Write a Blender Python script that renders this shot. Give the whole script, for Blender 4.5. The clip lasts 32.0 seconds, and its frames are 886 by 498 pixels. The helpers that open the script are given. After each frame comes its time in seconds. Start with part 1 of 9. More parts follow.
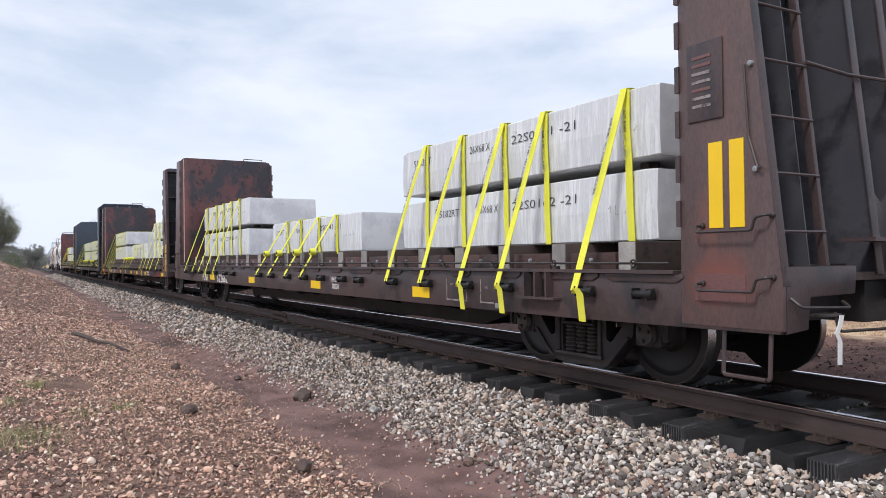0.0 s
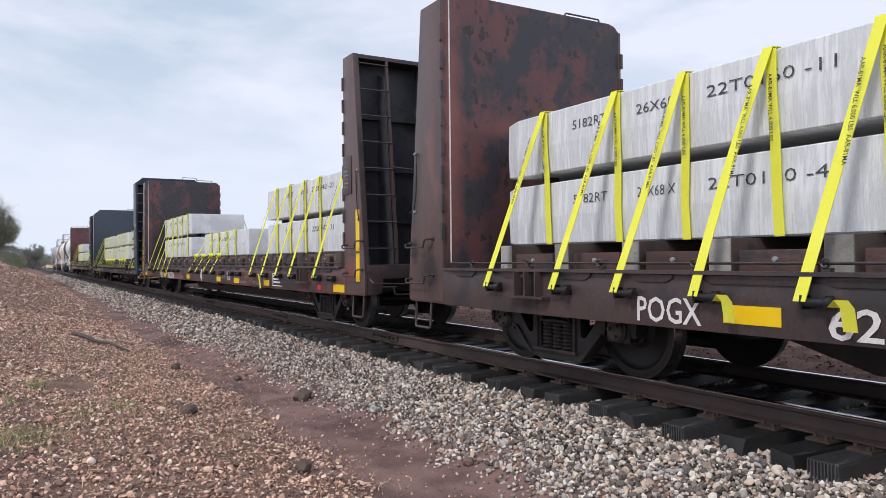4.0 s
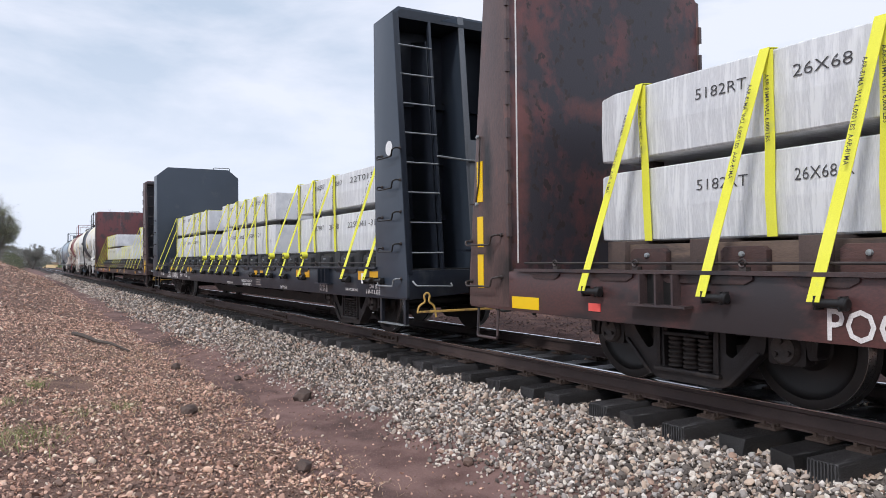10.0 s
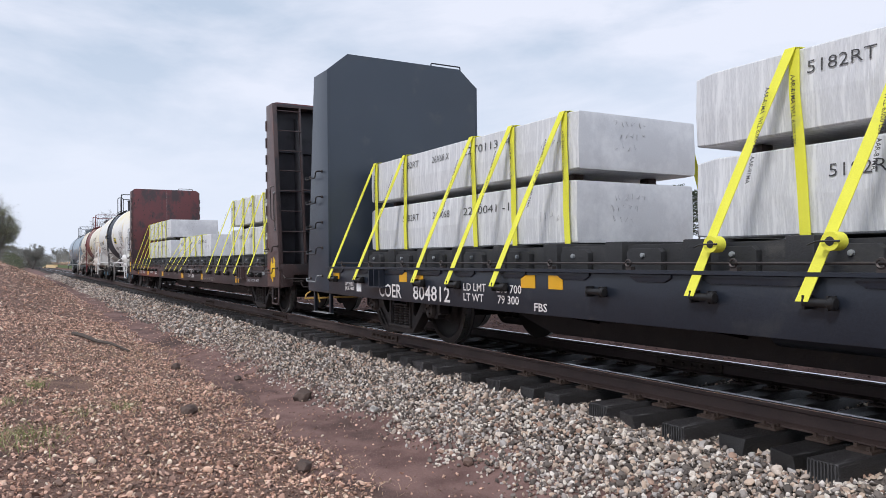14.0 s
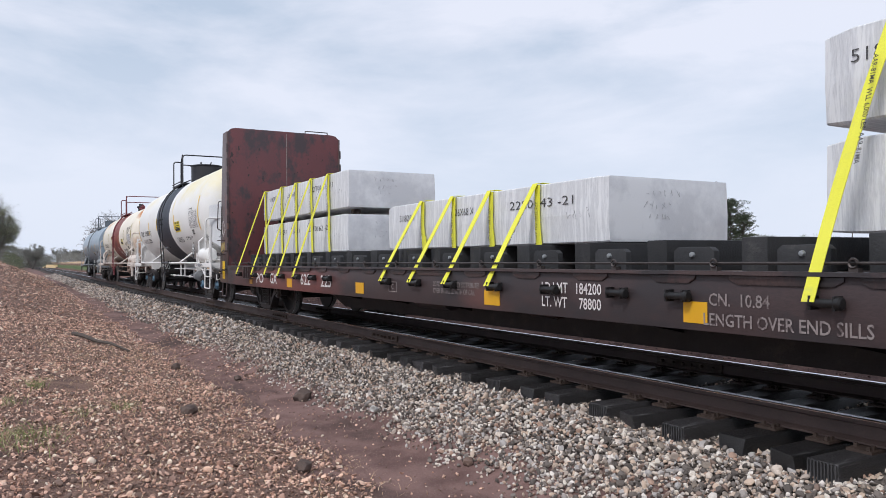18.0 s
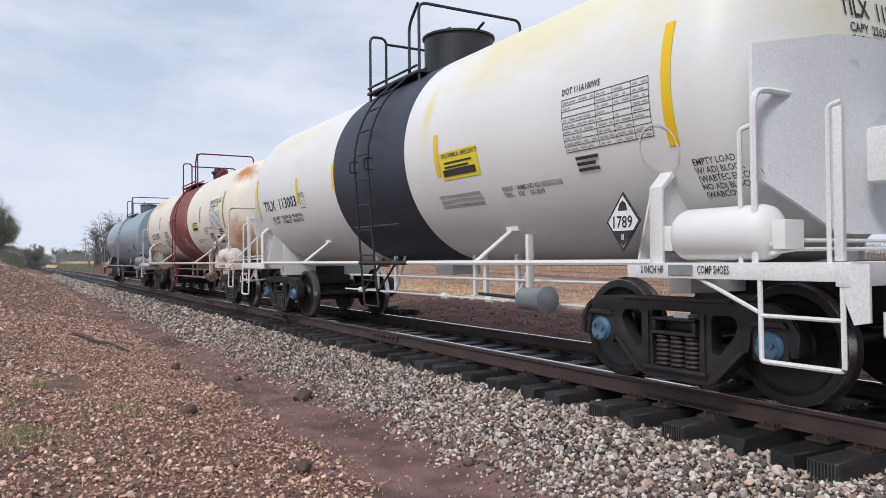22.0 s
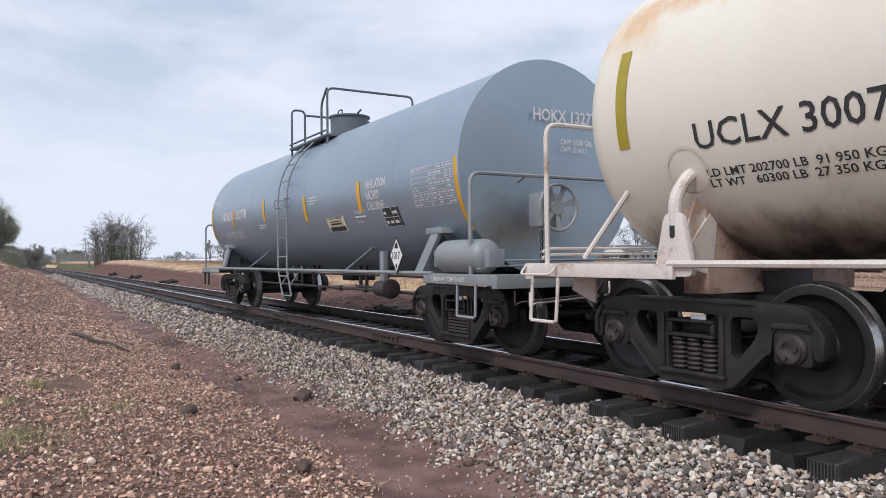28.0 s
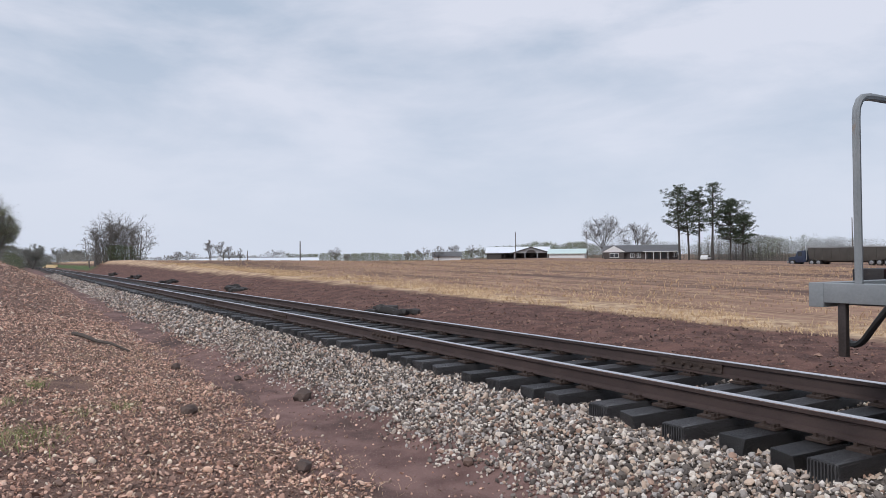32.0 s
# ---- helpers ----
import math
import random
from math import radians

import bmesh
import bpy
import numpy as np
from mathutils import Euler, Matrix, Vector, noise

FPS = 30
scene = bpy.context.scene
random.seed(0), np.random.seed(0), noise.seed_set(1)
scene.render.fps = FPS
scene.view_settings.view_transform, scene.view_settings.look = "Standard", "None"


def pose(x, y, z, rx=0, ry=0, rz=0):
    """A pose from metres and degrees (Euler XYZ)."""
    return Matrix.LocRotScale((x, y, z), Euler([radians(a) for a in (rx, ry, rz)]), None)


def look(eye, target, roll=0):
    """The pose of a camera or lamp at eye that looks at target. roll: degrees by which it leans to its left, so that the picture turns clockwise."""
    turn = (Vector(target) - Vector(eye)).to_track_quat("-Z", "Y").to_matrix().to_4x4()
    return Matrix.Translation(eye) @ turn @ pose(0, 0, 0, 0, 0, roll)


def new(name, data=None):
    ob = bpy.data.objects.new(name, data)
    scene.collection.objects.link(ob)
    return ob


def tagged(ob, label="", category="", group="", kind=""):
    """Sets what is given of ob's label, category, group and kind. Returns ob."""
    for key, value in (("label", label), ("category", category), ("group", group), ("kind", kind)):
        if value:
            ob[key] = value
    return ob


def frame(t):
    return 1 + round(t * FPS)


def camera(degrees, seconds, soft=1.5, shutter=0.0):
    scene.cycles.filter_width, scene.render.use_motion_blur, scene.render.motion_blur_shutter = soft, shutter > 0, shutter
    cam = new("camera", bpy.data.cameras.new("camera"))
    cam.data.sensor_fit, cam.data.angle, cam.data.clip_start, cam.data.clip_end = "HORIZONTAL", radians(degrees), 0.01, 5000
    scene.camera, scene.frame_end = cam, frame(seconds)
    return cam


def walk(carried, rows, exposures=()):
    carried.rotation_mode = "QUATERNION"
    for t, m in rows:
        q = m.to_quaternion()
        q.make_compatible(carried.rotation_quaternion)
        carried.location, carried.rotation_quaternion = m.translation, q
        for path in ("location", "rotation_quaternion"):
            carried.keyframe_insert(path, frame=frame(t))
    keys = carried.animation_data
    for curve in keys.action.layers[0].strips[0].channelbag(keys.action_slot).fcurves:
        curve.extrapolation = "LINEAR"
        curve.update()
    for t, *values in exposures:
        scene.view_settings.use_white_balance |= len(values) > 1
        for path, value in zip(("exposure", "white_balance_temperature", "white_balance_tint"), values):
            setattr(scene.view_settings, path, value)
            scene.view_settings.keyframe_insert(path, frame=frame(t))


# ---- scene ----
# One still camera beside a single railway line; the train passes towards +x.
# x runs along the track, y away from the camera, z = 0 is the top of the rail.
import collections

TRACK_Y = 5.819            # middle of the track
RAIL = (5.066, 6.572)      # the two rail heads
V0, ACC = 3.993, 0.01296   # the train's speed at the start, and its gain

cam = camera(62.07, 32.0, soft=0.4)
EYE = (0.0, 0.0, 1.13)
YAW, PITCH = radians(30.139), radians(0.745)
AIM = (-math.cos(YAW) * math.cos(PITCH), math.sin(YAW) * math.cos(PITCH), EYE[2] + math.sin(PITCH))
VIEW = look(EYE, AIM, -0.599)
walk(cam, [(0.0, VIEW), (32.0, VIEW)], exposures=[(t, e, 6310, 12) for t, e in ((0.0, 0.4), (1.0, 0.28), (3.0, 0.25), (5.5, 0.38), (7.0, 0.28), (9.0, 0.26), (11.0, 0.44), (12.5, 0.27), (14.5, 0.29), (16.5, 0.32), (18.0, 0.24), (20.0, 0.26), (21.0, 0.28), (22.0, 0.18), (23.0, 0.22), (25.0, 0.24), (28.0, 0.26), (30.0, 0.28), (31.0, 0.2), (32.0, 0.04))])


def run(t):
    """How far the train has come at t seconds."""
    return V0 * t + ACC * t * t / 2 + 0.12 * max(0.0, t - 30.8) ** 2


# ---- world and sun ----
world = bpy.data.worlds.new("overcast_sky")
scene.world = world
world.use_nodes = True
wn, wl = world.node_tree.nodes, world.node_tree.links
wn.clear()
w_out = wn.new("ShaderNodeOutputWorld")
w_bg = wn.new("ShaderNodeBackground")
w_sky = wn.new("ShaderNodeTexSky")
w_sky.sky_type = "NISHITA"
w_sky.sun_disc = False
w_sky.sun_elevation, w_sky.sun_rotation = radians(45.5), radians(153.4)
w_sky.air_density, w_sky.dust_density = 1.0, 3.0
w_tc = wn.new("ShaderNodeTexCoord")
w_map = wn.new("ShaderNodeMapping")
w_map.inputs["Scale"].default_value = (1.0, 1.0, 3.2)
w_n1 = wn.new("ShaderNodeTexNoise")
w_n1.inputs["Scale"].default_value, w_n1.inputs["Detail"].default_value = 2.6, 7.0
w_n1.inputs["Roughness"].default_value, w_n1.inputs["Distortion"].default_value = 0.56, 0.25
w_ramp = wn.new("ShaderNodeValToRGB")
w_ramp.color_ramp.elements[0].position, w_ramp.color_ramp.elements[1].position = 0.36, 0.6
w_ramp.color_ramp.elements[0].color = (0.49, 0.577, 0.69, 1)
w_ramp.color_ramp.elements[1].color = (0.755, 0.785, 0.865, 1)
w_low = wn.new("ShaderNodeSeparateXYZ")
w_hz = wn.new("ShaderNodeMapRange")
w_hz.inputs["From Min"].default_value, w_hz.inputs["From Max"].default_value = 0.0, 0.28
w_hmix = wn.new("ShaderNodeMixRGB")
w_hmix.inputs[1].default_value = (0.72, 0.775, 0.87, 1)
w_gain = wn.new("ShaderNodeMixRGB")
w_gain.blend_type = "MULTIPLY"
w_gain.inputs[0].default_value = 1.0
w_gain.inputs[2].default_value = (9.4, 9.4, 9.4, 1)
w_mix = wn.new("ShaderNodeMixRGB")
w_mix.inputs[0].default_value = 0.94
wl.new(w_tc.outputs["Generated"], w_map.inputs[0])
wl.new(w_map.outputs[0], w_n1.inputs["Vector"])
wl.new(w_n1.outputs["Fac"], w_ramp.inputs[0])
wl.new(w_tc.outputs["Generated"], w_low.inputs[0])
wl.new(w_low.outputs["Z"], w_hz.inputs["Value"])
wl.new(w_hz.outputs[0], w_hmix.inputs[0])
wl.new(w_ramp.outputs[0], w_hmix.inputs[2])
wl.new(w_hmix.outputs[0], w_gain.inputs[1])
wl.new(w_sky.outputs[0], w_mix.inputs[1])
wl.new(w_gain.outputs[0], w_mix.inputs[2])
wl.new(w_mix.outputs[0], w_bg.inputs["Color"])
w_bg.inputs["Strength"].default_value = 0.1
wl.new(w_bg.outputs[0], w_out.inputs[0])

sun_data = bpy.data.lights.new("sun", "SUN")
sun_data.energy, sun_data.angle, sun_data.color = 1.7, radians(11), (1.0, 0.97, 0.93)
sun = new("sun", sun_data)
sun.matrix_world = look((9, -18, 20.5), (0, 0, 0))


# ---- materials ----
def mat(name, a, b, scale=2.0, rough=0.6, metal=0.0, bump=0.15, bscale=80.0, stain=None, sscale=1.2, samount=0.45,
        stretch=(1, 1, 1), vary=0.0, island=None, spec=0.5, grain=0.35, blots=(), fleck=None):
    """A painted, rusted or earthy surface: two colours in a broad noise, a stain on top, fine relief."""
    m = bpy.data.materials.new(name)
    m.use_nodes = True
    n, l = m.node_tree.nodes, m.node_tree.links
    bs = n["Principled BSDF"]
    tc = n.new("ShaderNodeTexCoord")
    mp = n.new("ShaderNodeMapping")
    mp.inputs["Scale"].default_value = stretch
    l.new(tc.outputs["Object"], mp.inputs[0])

    def noise_at(s, detail, rgh=0.55):
        t = n.new("ShaderNodeTexNoise")
        t.inputs["Scale"].default_value, t.inputs["Detail"].default_value, t.inputs["Roughness"].default_value = s, detail, rgh
        l.new(mp.outputs[0], t.inputs["Vector"])
        return t

    def ramp_of(src, lo, hi):
        r = n.new("ShaderNodeMapRange")
        r.inputs["From Min"].default_value, r.inputs["From Max"].default_value = lo, hi
        l.new(src, r.inputs["Value"])
        return r.outputs[0]

    def blend(f, c1, c2, kind="MIX"):
        x = n.new("ShaderNodeMixRGB")
        x.blend_type = kind
        for i, v in enumerate((f, c1, c2)):
            if isinstance(v, (int, float)):
                x.inputs[i].default_value = v
            elif isinstance(v, tuple):
                x.inputs[i].default_value = (*v, 1)
            else:
                l.new(v, x.inputs[i])
        return x.outputs[0]

    col = blend(ramp_of(noise_at(scale, 5).outputs["Fac"], 0.35, 0.65), a, b)
    fine = noise_at(bscale, 4, 0.6)
    col = blend(grain, col, blend(ramp_of(fine.outputs["Fac"], 0.3, 0.7), tuple(c * 0.7 for c in a), tuple(min(1, c * 1.25) for c in b)))
    if stain:
        s = noise_at(sscale, 8, 0.65)
        lo = 0.5 + (0.5 - samount) * 0.5
        col = blend(ramp_of(s.outputs["Fac"], lo, lo + 0.09), col, stain)
    if fleck:
        paint, s, lo = fleck
        col = blend(ramp_of(noise_at(s, 3, 0.5).outputs["Fac"], lo, lo + 0.04), col, paint)
    for (bx, by, bz), size, ragged, paint in blots:
        # a blot of colour with a ragged edge round one spot
        d0 = n.new("ShaderNodeVectorMath")
        d0.operation = "SUBTRACT"
        l.new(tc.outputs["Object"], d0.inputs[0])
        d0.inputs[1].default_value = (bx, by, bz)
        d1 = n.new("ShaderNodeVectorMath")
        d1.operation = "DIVIDE"
        l.new(d0.outputs[0], d1.inputs[0])
        d1.inputs[1].default_value = size
        d2 = n.new("ShaderNodeVectorMath")
        d2.operation = "LENGTH"
        l.new(d1.outputs[0], d2.inputs[0])
        sm = n.new("ShaderNodeMath")
        sm.operation = "MULTIPLY_ADD"
        l.new(noise_at(ragged, 6, 0.7).outputs["Fac"], sm.inputs[0])
        sm.inputs[1].default_value = 1.6
        l.new(d2.outputs["Value"], sm.inputs[2])
        col = blend(ramp_of(sm.outputs[0], 1.75, 1.05), col, paint)
    if vary or island:
        if island:
            src = n.new("ShaderNodeNewGeometry").outputs["Random Per Island"]
            cr = n.new("ShaderNodeValToRGB")
            cr.color_ramp.interpolation = "CONSTANT"
            for i, c in enumerate(island):
                e = cr.color_ramp.elements[i] if i < 2 else cr.color_ramp.elements.new(i / len(island))
                e.position, e.color = i / len(island), (*c, 1)
            l.new(src, cr.inputs[0])
            col = blend(0.8, col, cr.outputs[0])
        else:
            src = n.new("ShaderNodeObjectInfo").outputs["Random"]
            k = n.new("ShaderNodeMapRange")
            k.inputs["To Min"].default_value, k.inputs["To Max"].default_value = 1 - vary, 1 + vary
            l.new(src, k.inputs["Value"])
            col = blend(1.0, col, k.outputs[0], "MULTIPLY")
    l.new(col, bs.inputs["Base Color"])
    bs.inputs["Roughness"].default_value, bs.inputs["Metallic"].default_value = rough, metal
    bs.inputs["Specular IOR Level"].default_value = spec
    rr = n.new("ShaderNodeMapRange")
    rr.inputs["To Min"].default_value, rr.inputs["To Max"].default_value = max(0.05, rough - 0.12), min(1, rough + 0.12)
    l.new(fine.outputs["Fac"], rr.inputs["Value"])
    l.new(rr.outputs[0], bs.inputs["Roughness"])
    if bump:
        bp = n.new("ShaderNodeBump")
        bp.inputs["Strength"].default_value, bp.inputs["Distance"].default_value = bump, 0.01
        l.new(fine.outputs["Fac"], bp.inputs["Height"])
        l.new(bp.outputs[0], bs.inputs["Normal"])
    return m


M = {}
M["rail_side"] = mat("rail_rust", (0.048, 0.033, 0.031), (0.08, 0.055, 0.049), 3, 0.6, 0.2, 0.2)
M["rail_top"] = mat("rail_polished", (0.62, 0.6, 0.6), (0.72, 0.7, 0.7), 2, 0.22, 1.0, 0.02)
M["tie"] = mat("creosoted_wood", (0.014, 0.0135, 0.0145), (0.032, 0.03, 0.031), 5, 0.45, 0, 0.8, 40, (0.11, 0.105, 0.107), 3.0, 0.36, (5, 0.5, 5), vary=0.5)
M["plate"] = mat("tie_plate_rust", (0.035, 0.024, 0.02), (0.07, 0.047, 0.037), 8, 0.7, 0.2, 0.3)
M["plate_bright"] = mat("galvanised_end_plate", (0.06, 0.06, 0.063), (0.11, 0.11, 0.115), 12, 0.5, 0.5, 0.1)
M["steel_dark"] = mat("truck_casting", (0.015, 0.0135, 0.0145), (0.03, 0.026, 0.026), 5, 0.55, 0.1, 0.35, 50, (0.045, 0.036, 0.032), 5, 0.32)
M["spring"] = mat("spring_steel", (0.03, 0.026, 0.025), (0.06, 0.05, 0.046), 8, 0.5, 0.3, 0.2)
M["wheel"] = mat("wheel_steel", (0.009, 0.0085, 0.0085), (0.018, 0.016, 0.0155), 5, 0.5, 0.0, 0.12, 60)
M["tread"] = mat("wheel_tread", (0.45, 0.44, 0.43), (0.6, 0.59, 0.58), 5, 0.3, 1.0, 0.02)
M["cap_blue"] = mat("bearing_cap_blue", (0.06, 0.14, 0.21), (0.1, 0.2, 0.29), 10, 0.5, 0.1, 0.1, 60, (0.05, 0.05, 0.05), 14, 0.4)
M["cap_dark"] = mat("bearing_cap_dark", (0.04, 0.035, 0.033), (0.08, 0.07, 0.066), 10, 0.5, 0.3, 0.1)
M["brown"] = mat("weathered_brown_paint", (0.052, 0.039, 0.04), (0.088, 0.058, 0.056), 1.7, 0.42, 0.05, 0.2, 60, (0.04, 0.035, 0.038), 2.2, 0.5, (1, 1, 0.6), grain=0.45)
# inner sheet: recess shade and the sky's blue sheen are in its colour
M["bulk_inner"] = mat("sky_tinted_recess_sheet", (0.05, 0.052, 0.062), (0.078, 0.076, 0.086), 1.6, 0.42, 0.05, 0.12, 60, (0.036, 0.037, 0.043), 1.6, 0.4, grain=0.15)
M["brown_red"] = mat("brown_and_red_sill_paint", (0.06, 0.043, 0.044), (0.13, 0.056, 0.052), 0.5, 0.38, 0.05, 0.08, 60, (0.04, 0.034, 0.037), 0.9, 0.5, (0.6, 1, 1.3), grain=0.4)
M["scraped"] = mat("scraped_brown_side_plate", (0.075, 0.055, 0.055), (0.13, 0.08, 0.073), 2.0, 0.42, 0.05, 0.2, 60, (0.17, 0.082, 0.07), 2.4, 0.36, (1, 1, 0.35), grain=0.4, blots=(((10.2, -1.44, 0.95), (0.35, 0.4, 0.25), 4.0, (0.2, 0.075, 0.06)), ((-10.2, -1.44, 1.0), (0.3, 0.4, 0.4), 4.0, (0.035, 0.03, 0.03)), ((-10.58, -1.44, 2.1), (0.13, 0.4, 0.7), 6.0, (0.022, 0.02, 0.021)), ((-10.55, -1.44, 1.25), (0.12, 0.4, 0.2), 6.0, (0.03, 0.026, 0.026))))
M["brown_wall"] = mat("scraped_brown_bulkhead", (0.155, 0.056, 0.055), (0.068, 0.043, 0.047), 3.0, 0.5, 0.05, 0.2, 60, (0.04, 0.037, 0.046), 1.7, 0.64, (1, 1, 0.8), grain=0.4, fleck=((0.035, 0.026, 0.026), 9.0, 0.6), blots=(((9.9, -1.3, 2.6), (0.6, 0.22, 2.4), 2.0, (0.2, 0.075, 0.066)), ((-9.9, -1.3, 2.6), (0.6, 0.22, 2.4), 2.0, (0.2, 0.075, 0.066)), ((-9.9, 0.2, 2.75), (0.6, 1.6, 0.2), 2.6, (0.18, 0.07, 0.06))))
M["red_sill"] = mat("brown_sill_with_red_stretch", (0.042, 0.031, 0.033), (0.066, 0.044, 0.044), 1.2, 0.5, 0.05, 0.12, 60, (0.04, 0.034, 0.037), 0.8, 0.45, (0.5, 1, 1.2),
                    blots=(((-5.9, -1.44, 0.78), (4.2, 0.6, 0.6), 1.2, (0.17, 0.06, 0.054)), ((1.0, -1.44, 0.72), (0.5, 0.6, 0.25), 2.0, (0.12, 0.06, 0.055))))
M["maroon"] = mat("maroon_bulkhead", (0.16, 0.05, 0.053), (0.115, 0.046, 0.052), 1.3, 0.5, 0.05, 0.15, 60, (0.058, 0.042, 0.048), 1.9, 0.5, (1, 1, 0.7), fleck=((0.035, 0.026, 0.028), 8.0, 0.66))
M["black"] = mat("black_car_paint", (0.013, 0.017, 0.026), (0.021, 0.026, 0.037), 1.4, 0.36, 0.0, 0.12, 60, (0.034, 0.038, 0.045), 2.4, 0.32)
M["slate"] = mat("slate_bulkhead", (0.032, 0.044, 0.063), (0.043, 0.056, 0.077), 0.8, 0.36, 0.0, 0.1, 60, (0.056, 0.066, 0.08), 2.0, 0.3)
M["end_grey"] = mat("grey_end_panel", (0.1, 0.11, 0.125), (0.13, 0.14, 0.155), 1.2, 0.45, 0, 0.1, 60, (0.05, 0.055, 0.06), 2, 0.3)
M["deck"] = mat("deck_timber", (0.06, 0.042, 0.036), (0.1, 0.07, 0.058), 3, 0.8, 0, 0.4, 40, None, 1, 0, (1, 6, 1))
M["block_black"] = mat("black_stained_timber", (0.016, 0.017, 0.019), (0.036, 0.036, 0.038), 3, 0.75, 0, 0.4, 50, (0.06, 0.058, 0.056), 3, 0.3, (1, 1, 1), vary=0.3)
M["block"] = mat("dunnage_timber", (0.05, 0.036, 0.033), (0.085, 0.058, 0.05), 3, 0.8, 0, 0.4, 50, (0.03, 0.026, 0.026), 3, 0.4, (1, 1, 1), vary=0.3)
M["stop_red"] = mat("red_stained_timber", (0.06, 0.032, 0.029), (0.1, 0.05, 0.044), 3, 0.7, 0, 0.4, 50, (0.035, 0.028, 0.028), 3, 0.45, (0.6, 1, 1.4), vary=0.3)
M["block_end"] = mat("sawn_timber_end", (0.22, 0.2, 0.19), (0.34, 0.32, 0.3), 9, 0.8, 0, 0.4, 60, (0.12, 0.1, 0.09), 4, 0.35, vary=0.35)
M["winch"] = mat("winch_black", (0.012, 0.012, 0.013), (0.025, 0.024, 0.024), 9, 0.45, 0.3, 0.1)
M["ingot"] = mat("cast_aluminium", (0.62, 0.63, 0.65), (0.72, 0.73, 0.745), 6.0, 0.5, 0.1, 0.5, 30, (0.8, 0.81, 0.82), 3.0, 0.5, (7.0, 1, 0.6), grain=0.35)
M["ingot_end"] = mat("sawn_aluminium", (0.57, 0.58, 0.605), (0.64, 0.65, 0.67), 1.0, 0.45, 0.12, 0.1, 60, (0.74, 0.75, 0.765), 0.7, 0.5, grain=0.1)
M["stencil"] = mat("worn_stencil_ink", (0.03, 0.03, 0.032), (0.09, 0.09, 0.095), 16, 0.8, 0, 0, 60, (0.4, 0.4, 0.41), 26, 0.34)
M["sticker_faded"] = mat("faded_yellow", (0.42, 0.32, 0.07), (0.3, 0.22, 0.1), 9, 0.7, 0, 0, 60, (0.12, 0.08, 0.06), 7, 0.4)
M["shield_white"] = mat("shield_white", (0.76, 0.78, 0.8), (0.82, 0.84, 0.86), 1.4, 0.45, 0, 0.08, 60, (0.5, 0.5, 0.48), 2.2, 0.25)
M["strap"] = mat("yellow_webbing", (0.78, 0.76, 0.045), (0.84, 0.82, 0.08), 3, 0.65, 0, 0.2, 200, (0.68, 0.68, 0.1), 4, 0.3)
M["ink"] = mat("stencil_ink", (0.02, 0.02, 0.022), (0.05, 0.05, 0.052), 20, 0.8, 0, 0)
M["pencil"] = mat("grease_pencil", (0.38, 0.38, 0.41), (0.48, 0.48, 0.5), 20, 0.8, 0, 0)
M["faded_red"] = mat("faded_red_primer", (0.13, 0.06, 0.056), (0.18, 0.085, 0.078), 1.2, 0.45, 0, 0.06, 60, (0.09, 0.05, 0.049), 1.5, 0.4, (0.5, 1, 1))
M["plank"] = mat("worn_dunnage_board", (0.075, 0.052, 0.043), (0.15, 0.105, 0.08), 2.5, 0.8, 0, 0.3, 50, (0.06, 0.045, 0.04), 2.0, 0.5, (0.5, 1, 3), vary=0.3)
M["faded_ink"] = mat("faded_stencil", (0.2, 0.17, 0.165), (0.32, 0.28, 0.27), 14, 0.8, 0, 0, 60, (0.1, 0.075, 0.075), 18, 0.45)
M["faint"] = mat("worn_away_stencil", (0.1, 0.075, 0.075), (0.19, 0.155, 0.15), 22, 0.6, 0, 0, 60, (0.075, 0.052, 0.052), 18, 0.5)
M["lever_yellow"] = mat("lever_yellow", (0.5, 0.3, 0.06), (0.6, 0.4, 0.12), 8, 0.6, 0, 0.1, 60, (0.2, 0.12, 0.07), 6, 0.4)
M["white_ink"] = mat("stencil_white", (0.62, 0.58, 0.57), (0.78, 0.76, 0.75), 12, 0.7, 0, 0)
M["yellow_tape"] = mat("reflector_yellow", (0.86, 0.55, 0.004), (0.9, 0.59, 0.006), 3, 0.35, 0, 0, grain=0.05)
M["amber_tape"] = mat("reflector_amber", (0.68, 0.34, 0.01), (0.74, 0.4, 0.015), 3, 0.4, 0, 0, grain=0.05)
M["olive_tape"] = mat("reflector_dull", (0.34, 0.27, 0.02), (0.4, 0.32, 0.03), 6, 0.5, 0, 0)
M["tank_white"] = mat("tank_white_paint", (0.77, 0.765, 0.735), (0.82, 0.815, 0.79), 0.7, 0.5, 0, 0.04, 40, (0.74, 0.73, 0.69), 0.9, 0.3, (0.7, 1, 1), grain=0.05,
                      blots=(((5.8, -0.4, 3.5), (1.5, 1.5, 1.2), 1.2, (0.79, 0.72, 0.47)), ((3.6, -0.9, 3.4), (2.4, 0.9, 0.75), 1.4, (0.78, 0.71, 0.47)), ((1.6, -1.3, 2.9), (0.16, 0.6, 0.5), 3.0, (0.8, 0.7, 0.42)), ((-4.0, -0.9, 3.4), (2.0, 0.8, 0.4), 1.2, (0.78, 0.72, 0.55))))
